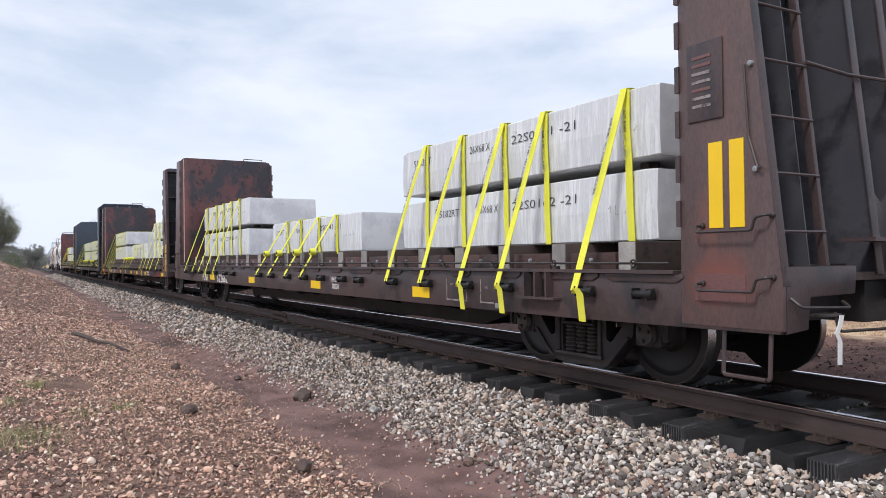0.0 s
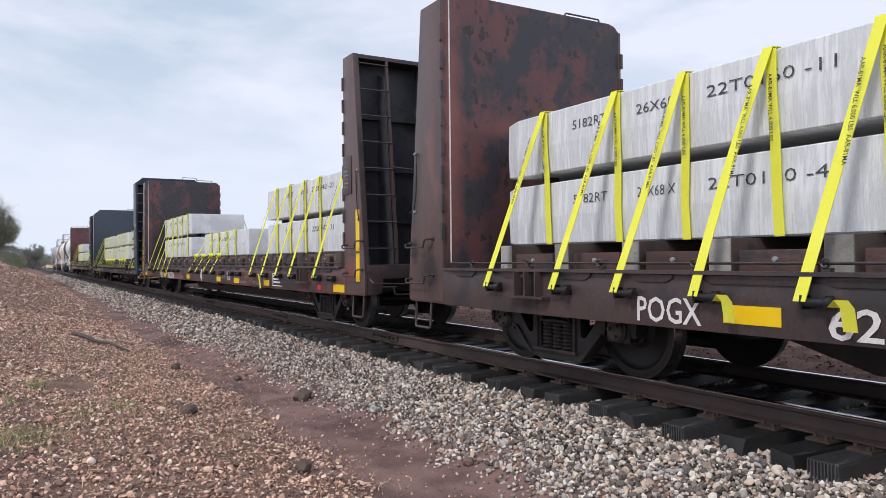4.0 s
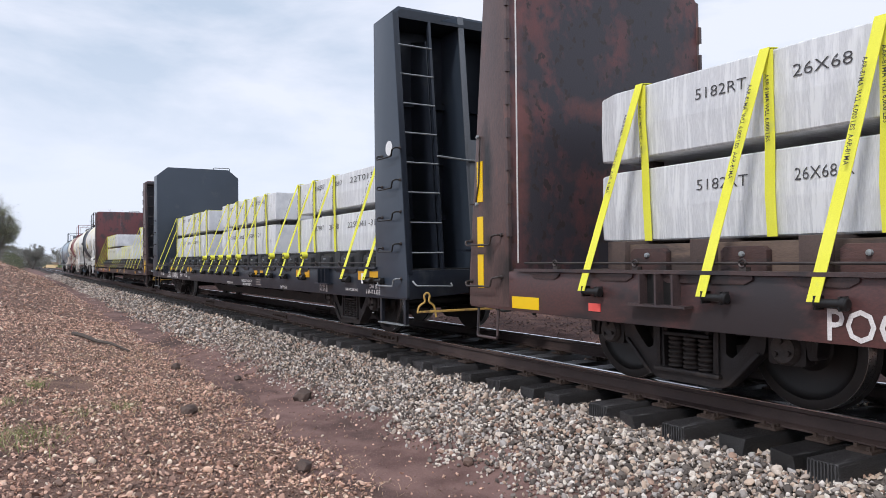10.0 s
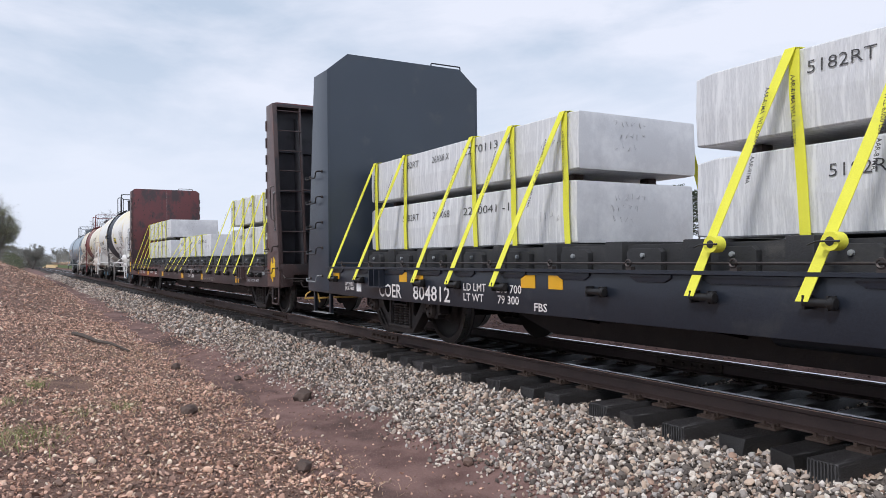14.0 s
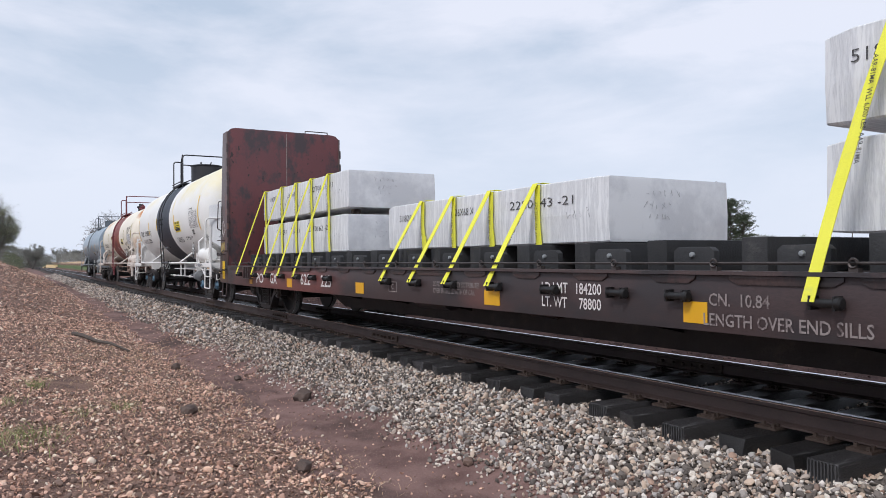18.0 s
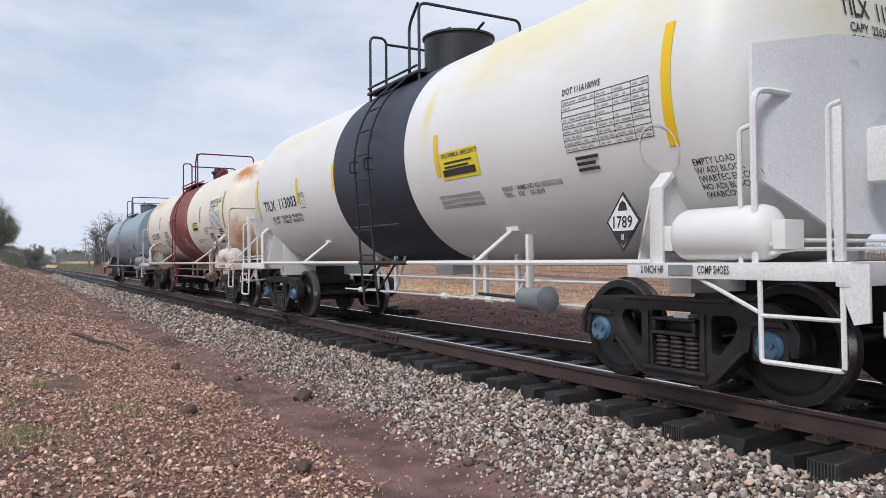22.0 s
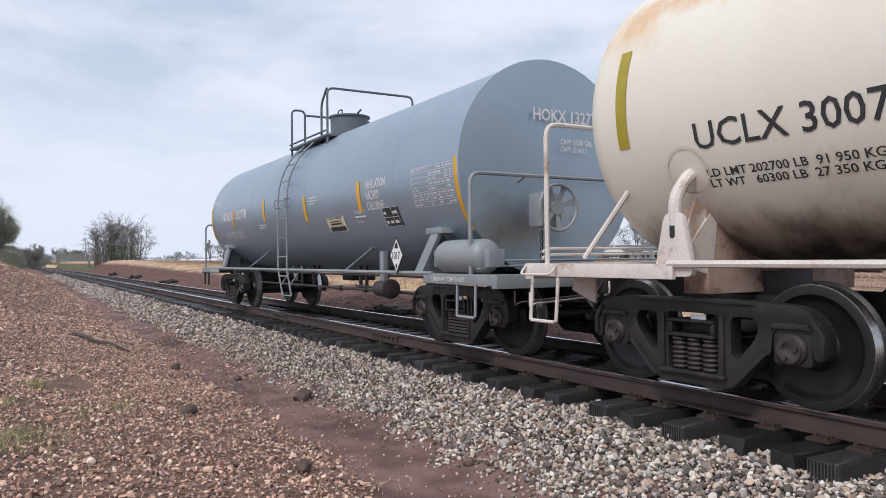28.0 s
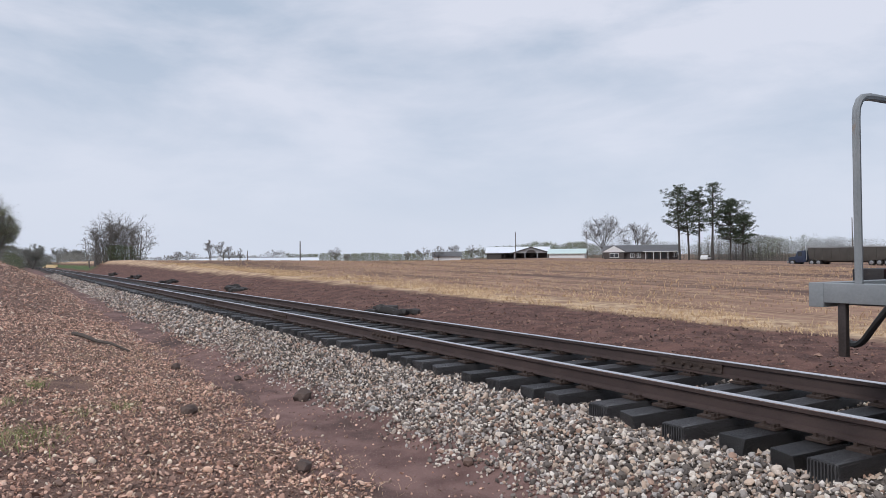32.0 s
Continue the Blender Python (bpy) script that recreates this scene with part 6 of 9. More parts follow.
for q, w in ((-8.99, 0.24), (-6.66, 0.21), (-6.24, 0.23), (-3.96, 0.23), (-3.52, 0.21), (1.33, 0.23), (3.1, 0.23), (3.53, 0.21), (5.81, 0.23), (6.26, 0.23), (8.58, 0.24), (8.99, 0.28)):
    tape(c, q, 0.83, w, 0.13, M["amber_tape"])
part("white_disc", Shape().lathe([(-HALF - 0.008, 0.1), (-HALF - 0.004, 0.1)], "y", (9.66, 0, 2.63), 20), M["placard"], c, "round white marking")

d = flat_car(CAR_D, 21.5, 8.22, M["brown"], M["red_sill"], M["maroon"], M["brown"], "round", 4.33, "maroon and brown bulkhead flat car loaded with aluminium ingots", BLOCKS, True, 0.74, 0.34)
standard_load(d, CAR_D, ["22S0142 -31", "22S0143 -41", "22S0143 -21", "22T0162 -21", "22T0141 -11"], "load of the fourth car", (5.16, 6.12, 7.0, 7.9, 9.06), (-1.29, -0.45, 0.42, 1.33), (-8.77, -7.58, -6.65, -5.77, -4.87), (-0.23, -0.05, -0.12), (4.62, 9.67), (-2.5, 2.42), (-9.12, -4.05), tail_rows=(), spots=((1.0, 1.93, 3.13), (0.22, 1.9, 3.13), (0.47, 2.07, 3.3), (1.32, 2.2, 3.13), (0.62, 1.9, 3.3)))
write("PO", 0.2, M["white_ink"], d, (-7.56, Yn, 0.67), width=0.5)
write("GX", 0.2, M["white_ink"], d, (-6.61, Yn, 0.68), width=0.44)
write("622", 0.19, M["white_ink"], d, (-4.8, Yn, 0.7), width=0.5)
write("225", 0.19, M["white_ink"], d, (-3.8, Yn, 0.69), width=0.47)
write("LD.LMT   184200\nLT. WT     78800", 0.1, M["white_ink"], d, (2.13, Yn, 0.8), width=0.83)
write("LOAD TO BE EVENLY DISTRIBUTED\nOVER ENTIRE LENGTH OF CAR", 0.06, M["faded_ink"], d, (0.0, Yn, 0.8), width=1.05)
fr = part("stencil_frame", Shape().box(-1.24, -1.0, -HALF - 0.004, -HALF - 0.001, 0.69, 0.7).box(-1.24, -1.0, -HALF - 0.004, -HALF - 0.001, 0.82, 0.83).box(-1.24, -1.23, -HALF - 0.004, -HALF - 0.001, 0.7, 0.82).box(-1.01, -1.0, -HALF - 0.004, -HALF - 0.001, 0.7, 0.82), M["faded_ink"], d, "worn white stencil frame")
write("C", 0.07, M["faded_ink"], d, (-1.15, Yn, 0.73))
write("CN.  10.84", 0.09, M["faded_ink"], d, (4.1, Yn, 0.77), width=0.5)
write("LENGTH OVER END SILLS  71", 0.09, M["faded_ink"], d, (4.05, Yn, 0.625), width=1.4)
write("2 INCH HF COMP SHOES", 0.06, M["pencil"], d, (8.52, Yn, 0.68), width=0.9)
for q, w in ((-8.1, 0.2), (-5.57, 0.28), (-2.36, 0.29), (1.12, 0.29), (3.86, 0.22), (7.51, 0.1), (7.72, 0.1)):
    tape(d, q, 0.63, w, 0.16, M["amber_tape"])
for k in (0, 1):
    tape(d, -10.48 + 0.115 * k, 0.7, 0.105, 0.42, M["yellow_tape"], y=-HALF - 0.004)
part("faded_sticker", Shape().prism([(-10.62, 1.34), (-10.58, 1.57), (-10.27, 1.58), (-10.28, 1.38), (-10.45, 1.32)], "y", -HALF - 0.008, -HALF - 0.004), M["sticker_faded"], d, "faded yellow paint patch")
for k, (cx, cz, rx, rz) in enumerate(((-10.39, 1.93, 0.1, 0.16),)):
    ring_ = [(cx + rx * math.cos(6.2832 * i / 18), -HALF - 0.008, cz + rz * math.sin(6.2832 * i / 18)) for i in range(19)]
    bar("chalk_mark", ring_ + [(cx + 0.1, -HALF - 0.008, cz - 0.16), (cx - 0.02, -HALF - 0.008, cz - 0.22), (cx + 0.2, -HALF - 0.008, cz - 0.05)], 0.005, M["white_ink"], d, "chalked loop", n=4)
part("paint_patch", Shape().prism([(10.23, 0.99), (10.25, 1.1), (10.29, 1.1), (10.31, 1.17), (10.33, 1.06), (10.42, 1.08), (10.42, 1.2), (10.52, 1.13), (10.51, 0.8), (10.4, 0.8), (10.38, 0.7), (10.33, 0.72), (10.32, 0.8), (10.26, 0.74), (10.23, 0.84)], "y", -HALF - 0.008, -HALF - 0.004), M["yellow_tape"], d, "ragged bright yellow paint patch")
bar("long_grab", [(10.47, -HALF, 2.58), (10.44, -HALF - 0.07, 2.56), (10.49, -HALF - 0.07, 1.94), (10.56, -HALF, 1.9)], 0.011, M["iron"], d, corner=0.03, n=6)
part("small_tag", Shape().box(9.64, 9.82, -HALF - 0.01, -HALF, 0.83, 0.89), M["grey_paint"], d, "small metal tag plate")
bar("corner_grab", [(-10.62, -HALF, 2.6), (-10.66, -HALF - 0.06, 2.58), (-10.76, -HALF - 0.06, 1.93), (-10.68, -HALF, 1.88)], 0.012, M["brown"], d, corner=0.03)
for z in (0.9, 1.29, 1.63):
    grab(d, -10.76, -HALF - 0.004, z, 0.5, M["brown"])


# ---- tank cars ----
def head_profile(rear, front, r, head, n=11, flat=False):
    """(along, radius) of a tank with elliptical heads; flat: a jacketed leading end with a rim."""
    left = [(-rear + head * (1 - math.sin(a)), r * math.cos(a) ** (0.75 if flat else 1.0)) for a in [math.pi / 2 * (1 - i / n) for i in range(n + 1)]]
    left[0] = (left[0][0], 0.02)
    if flat:
        return left + [(front - 0.03, r), (front - 0.03, r + 0.018), (front + 0.01, r + 0.018), (front + 0.012, r - 0.01), (front + 0.03, r * 0.8), (front + 0.05, r * 0.4), (front + 0.055, 0.02)]
    return left + [(front - head * (1 - math.sin(a)), max(0.02, r * math.cos(a))) for a in [math.pi / 2 * i / n for i in range(n + 1)]]


def on_tank(me, x, z, zc, r, lift=0.006):
    """Bend a flat mesh (xz plane) round the near side of a tank, its foot at height z."""
    a0 = math.asin(max(-1, min(1, (z - zc) / r)))
    me = me.copy()
    for v in me.vertices:
        a = a0 + v.co.z / r
        rr = r + lift
        v.co = Vector((x + v.co.x, -rr * math.cos(a), zc + rr * math.sin(a)))
    return me


def on_head(car, text, h, material, y0, y1, z, front, head, r, zc):
    """Letters laid on a domed or flat leading head."""
    for me in pieces(letters(text, h, material, 1.0, y1 - y0, 0.015), h):
        me = me.copy()
        for v in me.vertices:
            y, zz = y0 + v.co.x, z + v.co.z
            k = max(0.0, 1 - (y / r) ** 2 - ((zz - zc) / r) ** 2)
            v.co = Vector((front - head * (1 - math.sqrt(k)) + 0.008, y, zz))
        part("lettering", me, None, car)


class Tank:
    def __init__(self, car, zc, r):
        self.car, self.zc, self.r = car, zc, r

    def words(self, text, x, z, h, material, squeeze=0.8, name="lettering", parent=None, label="", lift=0.006, width=None, bold=0.012):
        for me in pieces(letters(text, h, material, squeeze, width, bold), h):
            part(name, on_tank(me, x, z, self.zc, self.r, lift), None, parent or self.car, label)

    def patch(self, name, x, z, w, h, material, label="", lift=0.005, parent=None):
        k = max(2, int(h / 0.08))
        s = Shape()
        for i in range(k):
            s.add([(0, 0, h * i / k), (w, 0, h * i / k), (w, 0, h * (i + 1) / k), (0, 0, h * (i + 1) / k)], [(0, 1, 2, 3)])
        return part(name, on_tank(s.mesh(name, material, 0, 0), x, z, self.zc, self.r, lift), None, parent or self.car, label)

    def table(self, x, z, w, h, line, rows_n=9, cols=(0.42, 0.62, 0.82), ground=None):
        """A stencilled inspection table: ruled lines and unreadable entries as bars."""
        p = self.patch("inspection_table", x, z, w, h, ground, "stencilled inspection table", 0.004) if ground else self.car
        rule, entry = Shape(), Shape()
        box = lambda s, a, b, c, d: s.add([(a, 0, c), (b, 0, c), (b, 0, d), (a, 0, d)], [(0, 1, 2, 3)])
        for i in range(rows_n + 1):
            for q in range(8):
                box(rule, w * q / 8, w * (q + 1) / 8, h * i / rows_n - 0.0028, h * i / rows_n + 0.0028)
        for c in (0, *cols, 1):
            for q in range(rows_n):
                box(rule, w * c - 0.0028, w * c + 0.0028, h * q / rows_n, h * (q + 1) / rows_n)
        rr = random.Random(int(x * 100))
        edges = (0, *cols, 1)
        for i in range(rows_n):
            for a, b in zip(edges, edges[1:]):
                u = w * a + 0.02
                while u < w * b - 0.05 and rr.random() < 0.9:
                    v = min(w * b - 0.02, u + rr.uniform(0.03, 0.11))
                    box(entry, u, v, h * (i + 0.32) / rows_n, h * (i + 0.62) / rows_n)
                    u = v + rr.uniform(0.012, 0.05)
        under = self.car if p is self.car else p
        tagged(part("table_ruling", on_tank(rule.mesh("table_ruling", line, 0, 0), x, z, self.zc, self.r, 0.008), None, under), kind="stuff")
        if entry.v:
            tagged(part("table_entry", on_tank(entry.mesh("table_entry", M["pencil"] if line is M["ink"] else line, 0, 0), x, z, self.zc, self.r, 0.0085), None, under), kind="stuff")

    def bars(self, x, z, widths, material, h=0.035, gap=0.06):
        """Writing too small to read."""
        for i, w in enumerate(widths):
            c = -i * gap
            s = Shape().add([(0, 0, c), (w, 0, c), (w, 0, c + h), (0, 0, c + h)], [(0, 1, 2, 3)])
            part("illegible_line", on_tank(s.mesh("illegible_line", material, 0, 0), x, z, self.zc, self.r, 0.012), None, self.car, "unreadable small stencil line")


def placard(car, x, y, z, number, size=0.245):
    d = size
    p = part("hazard_placard", Shape().prism([(x, z - d), (x + d * 0.8, z), (x, z + d), (x - d * 0.8, z)], "y", y, y - 0.01), M["ink"], car, "diamond hazard placard", smooth=0)
    part("placard_face", Shape().prism([(x, z - d + 0.03), (x + d * 0.8 - 0.024, z), (x, z + d - 0.03), (x - d * 0.8 + 0.024, z)], "y", y - 0.011, y - 0.013), M["placard"], p, smooth=0)
    write(number, 0.1, M["ink"], p, (x - 0.11, y - 0.016, z - 0.05), width=0.22)
    part("symbol", Shape().prism([(x - 0.055, z + 0.09), (x + 0.055, z + 0.09), (x + 0.035, z + 0.15), (x, z + 0.175), (x - 0.035, z + 0.15)], "y", y - 0.013, y - 0.015), M["ink"], p, smooth=0)
    if number == "1789":
        part("lower_half", Shape().prism([(x, z - d + 0.04), (x + d * 0.8 * 0.62, z - 0.075), (x - d * 0.8 * 0.62, z - 0.075)], "y", y - 0.013, y - 0.015), M["ink"], p, smooth=0)
        write("8", 0.05, M["placard"], p, (x - 0.016, y - 0.018, z - 0.15), width=0.032)
    else:
        part("class_mark", Shape().box(x - 0.02, x + 0.02, y - 0.015, y - 0.013, z - 0.17, z - 0.11), M["ink"], p, smooth=0)


def tank_car(x, trucks, zc, r, half, sides, shell, band, band_x, fit, end_fit, ladder_paint, label, cap, dome, run_z, head=0.62, ladder_x=(-0.43, 0.05), rail_span=(-1.2, 0.45), rail_top=4.7, flat=False, ladder_foot=0.15, gear_x=2.95, shift=0.0):
    car = thing("tank_car", label, "tank car", "freight train")
    rides(car, x)
    tk = Tank(car, zc, r)
    body = part("tank_shell", Shape().lathe(head_profile(half[0], half[1], r, head, 11, flat), "x", (0, 0, zc), 72), shell, car, "long cylindrical tank with domed ends", smooth=40)
    for xs in ((-2.78, 0.65, 4.25, 5.98) if flat else (half[1] * 0.42,)):
        part("weld_seam", Shape().lathe([(xs - 0.012, r), (xs - 0.006, r + 0.004), (xs + 0.006, r + 0.004), (xs + 0.012, r)], "x", (0, 0, zc), 72), shell, body)
    if band:
        part("painted_band", Shape().lathe([(band_x[0], r - 0.01), (band_x[0], r + 0.003), (band_x[1], r + 0.003), (band_x[1], r - 0.01)], "x", (0, 0, zc), 72), band, body, "painted band round the tank", smooth=40)
    truck_z = 0.8
    for s in (-1, 1):
        # x of the end beam, the handrail and the two step legs; the step's foot and the handrail's height
        e, hr, sa, sb, foot, hi = sides[s]
        bogie = trucks + s * shift
        truck(car, s * bogie, cap)
        coupler(car, e, s, end_fit, lever=not (flat and s < 0))
        # stub sill, bolster and saddle
        part("stub_sill", Shape().box(min(e - s * 0.01, s * (bogie - 0.16)), max(e - s * 0.01, s * (bogie - 0.16)), -0.32, 0.32, 0.62, 1.0), M["steel_dark"], car, bevel=0.01)
        sd = [(-1.0, 0.82), (1.0, 0.82), (1.02, zc - math.sqrt(r * r - 1.02 ** 2)), (0.5, zc - math.sqrt(r * r - 0.25)), (-0.5, zc - math.sqrt(r * r - 0.25)), (-1.02, zc - math.sqrt(r * r - 1.02 ** 2))]
        part("saddle", Shape().prism(sd, "x", s * bogie - 0.13, s * bogie + 0.13), M["slate_fit"] if flat else M["rust_fit"] if fit is M["pink_paint"] else end_fit, car, bevel=0.01)
        part("center_plate", Shape().box(s * bogie - 0.3, s * bogie + 0.3, -0.4, 0.4, 0.62, 0.8), M["steel_dark"], car, bevel=0.02)
        for k in (-1, 1):
            zt = zc - 0.6 * r
            yt = math.sqrt(r * r - (zt - zc) ** 2)
            x0, y0, y1 = s * (bogie - 0.1), k * (yt + 0.16), k * 1.4
            if flat:
                # a slanting arm from the platform up to a flanged head on the tank
                arm = Shape()
                x0 = s * (bogie - 0.22)
                a0, a1 = [(s * (bogie - 0.27), y1, run_z), (s * (bogie - 0.48), y1, run_z)], [(x0 + s * 0.1, y0, zt), (x0 - s * 0.1, y0, zt)]
                inner = [(p[0], p[1] - k * 0.07, p[2]) for p in a0 + a1[::-1]]
                arm.add(a0 + a1[::-1] + inner, [(0, 1, 2, 3), (7, 6, 5, 4), (0, 4, 5, 1), (1, 5, 6, 2), (2, 6, 7, 3), (3, 7, 4, 0)])
                part("saddle_arm", arm, end_fit, car, bevel=0.006)
                part("saddle_pad", Shape().prism([(x0 - 0.22, zt - 0.0), (x0 + 0.22, zt - 0.0), (x0 + 0.2, zt + 0.08), (x0 - 0.2, zt + 0.08)], "y", k * (yt - 0.12), k * (yt + 0.17)), end_fit, car, bevel=0.01)
            else:
                if fit is M["white_paint"]:
                    # a flange strip that rises from the rail and bends in to the tank, with a web plate behind it
                    xh, zh = s * (bogie + 0.13), run_z + 0.6
                    zp = zh + 0.11
                    yp = math.sqrt(r * r - (zp - zc) ** 2)
                    strip = [(1.37, run_z - 0.12), (1.4, run_z - 0.12), (1.4, zh), (yp + 0.02, zp + 0.02), (yp - 0.02, zp - 0.02), (1.37, zh - 0.02)]
                    arm = part("saddle_arm", Shape().prism([(k * y_, z_) for y_, z_ in strip], "x", xh - 0.065, xh + 0.065), end_fit, car, "flanged saddle plate bent in to the tank", bevel=0.006)
                    part("saddle_web", Shape().prism([(k * 1.368, run_z - 0.12), (k * 0.55, run_z - 0.12), (k * 0.55, zc - math.sqrt(r * r - 0.3025) + 0.02), (k * 0.95, zc - math.sqrt(r * r - 0.9025) + 0.02), (k * (yp - 0.03), zp - 0.03), (k * 1.368, zh - 0.02)], "x", xh - 0.012, xh + 0.012), end_fit, arm)
                    zp += 0.17
                else:
                    # an upright plate with a rounded head and a slot, and a horn that bends in to a round pad on the tank
                    xh, zh = s * (bogie - 0.12), run_z + 0.4
                    face = rounded([(xh - 0.2, run_z - 0.1), (xh + 0.2, run_z - 0.1), (xh + 0.085, zh), (xh - 0.085, zh)], 0.075, 4)
                    arm = part("saddle_arm", Shape().prism(face, "y", k * 1.34, k * 1.4), end_fit, car, "upright saddle plate with a rounded head", bevel=0.008)
                    # the slot is a black patch on the face, for the hole's shade
                    part("slot", Shape().prism(rounded([(xh - 0.025, zh - 0.2), (xh + 0.025, zh - 0.2), (xh + 0.025, zh - 0.07), (xh - 0.025, zh - 0.07)], 0.024, 3), "y", k * 1.401, k * 1.404), M["band_fit"], arm)
                    zp = zh + 0.3
                    yp = math.sqrt(r * r - (zp - zc) ** 2)
                    part("horn", Shape().tube(bent([(xh, k * 1.36, zh - 0.1), (xh, k * 1.37, zh + 0.12), (xh, k * (yp + 0.02), zp), (xh, k * (yp - 0.1), zp + 0.03)], 0.14, 5), 0.052, 10), end_fit, arm, "bent horn between saddle and tank")
                    part("horn_web", Shape().prism([(k * 1.35, run_z), (k * 0.95, run_z), (k * 0.9, zc - math.sqrt(r * r - 0.81)), (k * (math.sqrt(r * r - (zh - zc) ** 2) + 0.01), zh)], "x", xh - 0.015, xh + 0.015), end_fit, arm)
                if k < 0:
                    ring = Shape()
                    for q in range(20):
                        a0, a1 = 6.2832 * q / 20, 6.2832 * (q + 1) / 20
                        ring.add([(c_ * math.cos(a_), 0, c_ * math.sin(a_)) for c_, a_ in ((0.19, a0), (0.205, a0), (0.205, a1), (0.19, a1))], [(0, 1, 2, 3)])
                    part("pad_rim", on_tank(ring.mesh("pad_rim", end_fit, 0, 0), xh, zp + 0.04, zc, r, 0.012), None, arm)
            part("saddle_rib", Shape().prism([(k * 1.36, run_z), (k * 0.95, run_z - 0.1), (k * 0.9, zc - math.sqrt(r * r - 0.81)), (k * (yt + 0.05), zt)], "x", x0 - s * 0.02, x0 + s * 0.0), M["slate_fit"] if flat else end_fit, car)
        # end platform with its rails, side step and ladder
        p0, p1 = sorted((s * (bogie - 0.15), e - s * 0.006))
        for k in (-1, 1):
            part("platform_channel", Shape().prism([(k * 1.3, run_z), (k * 1.44, run_z), (k * 1.44, run_z - 0.12), (k * 1.4, run_z - 0.12), (k * 1.4, run_z - 0.02), (k * 1.3, run_z - 0.02)], "x", p0, p1), end_fit, car, "end platform edge", bevel=0.004)
        part("platform_grating", Shape().box(min(e - s * 0.008, e - s * 0.75), max(e - s * 0.008, e - s * 0.75), -1.29, 1.29, run_z - 0.06, run_z - 0.022), end_fit, car)
        part("end_beam", Shape().box(min(e, e - s * 0.1), max(e, e - s * 0.1), -1.446, 1.446, run_z - 0.15, run_z + 0.004), end_fit, car, bevel=0.008)
        bar("end_handrail", [(hr, -1.4, run_z - 0.1), (hr, -1.4, hi), (hr, 1.4, hi), (hr, 1.4, run_z - 0.1)], 0.024, end_fit, car, "tall pipe handrail across the end", corner=0.14)
        bar("handrail_stay", [(hr, -0.62, hi), (hr - s * 0.16, -0.62, hi - 0.06)], 0.02, end_fit, car)
        for q in (0.06, 0.12) if not (flat and s < 0) else ():
            bar("cross_pipe", [(hr + s * 0.1, -1.38, run_z + q), (hr + s * 0.18, -1.2, run_z + q + 0.03), (hr + s * 0.18, 1.3, run_z + q + 0.03)], 0.014, end_fit, car, corner=0.06)
        if flat and s < 0:
            for q in (sa, sb):
                part("step_post", Shape().box(q - 0.025, q + 0.025, -1.42, -1.38, foot, run_z - 0.1), M["iron"], car, "dark iron step post", bevel=0.004)
        else:
            st = [(sa, -1.42, run_z - 0.08), (sa + s * 0.02, -1.44, foot), (sb + s * 0.02, -1.44, foot), (sb, -1.42, run_z - 0.08)]
            bar("side_step", st, 0.018, end_fit, car, "bent bar foot step", corner=0.03)
            if foot < 0.45:
                bar("step_tread", [(sa + s * 0.01, -1.43, 0.72), (sb + s * 0.01, -1.43, 0.72)], 0.015, end_fit, car)
            if fit is M["pink_paint"]:
                bar("grab_iron", [(sa, -1.45, run_z - 0.02), (sa, -1.52, run_z - 0.1), (e - s * 0.02, -1.52, run_z - 0.1), (e - s * 0.02, -1.45, run_z - 0.02)], 0.012, end_fit, car, corner=0.05)
    # running rail along the side and its stays to the tank
    for k in (-1, 1):
        bar("side_rail", [(-trucks, k * 1.42, run_z), (trucks, k * 1.42, run_z)], 0.028, fit, car, "pipe rail along the side")
        for q in ((-2.77, 2.7) if flat else (-2.9, 2.7)):
            zt = run_z + 0.36
            stay = M["slate_fit"] if flat else fit
            bar("rail_stay", [(q, k * 1.42, run_z), (q + 0.1, k * (math.sqrt(r * r - (zt - zc) ** 2) + 0.02), zt)], 0.02 if flat else 0.028, stay, car)
            part("stay_pad", Shape().box(q + 0.02, q + 0.24, k * math.sqrt(r * r - (zt - zc) ** 2) - 0.05, k * math.sqrt(r * r - (zt - zc) ** 2) + 0.05, zt - 0.01, zt + 0.015 + 0.025 * (not flat)), stay, car, bevel=0.006)
    # ladder up the side
    lx0, lx1 = ladder_x
    ry = r + 0.09
    # upright from below the rail to mid height, then bent over the tank
    chain = [(ladder_foot, -1.44, 0.47), (0.0, -1.44, run_z)] + [(0.0, -ry * math.cos(a), zc + ry * math.sin(a)) for a in [1.2 * i / 8 for i in range(9)]]
    lad = part("side_ladder", Shape().tube([(lx0 + o, y, z) for o, y, z in chain], 0.017, 6), ladder_paint, car, "steel ladder up the side of the tank")
    part("ladder_stile", Shape().tube([(lx1 + o, y, z) for o, y, z in chain], 0.017, 6), ladder_paint, lad)
    gap = 0.0
    for (o0, y0, z0), (o1, y1, z1) in zip(chain, chain[1:]):
        seg = math.hypot(y1 - y0, z1 - z0)
        while gap < seg:
            t = gap / seg
            o, y, z = o0 + (o1 - o0) * t, y0 + (y1 - y0) * t, z0 + (z1 - z0) * t
            part("ladder_rung", Shape().tube([(lx0 + o, y, z), (lx1 + o, y, z)], 0.013, 5), ladder_paint, lad)
            gap += 0.36
        gap -= seg
    for q in (lx0, lx1):
        bar("ladder_brace", [(q + ladder_foot * 0.7, -1.44, 0.66), (q + 0.48, -1.3, run_z + 0.06)], 0.016, ladder_paint, lad)
    for xq in (lx0 - 0.02, lx1 + 0.02):
        grab(car, xq, -r - 0.03, zc - 0.12, 0.16, ladder_paint, -0.12, "z")
    # top platform, its rails and the manway
    top = zc + r
    x0, x1 = rail_span
    rp = dome["paint"]
    edge = zc + math.sqrt(r * r - 0.86 ** 2)
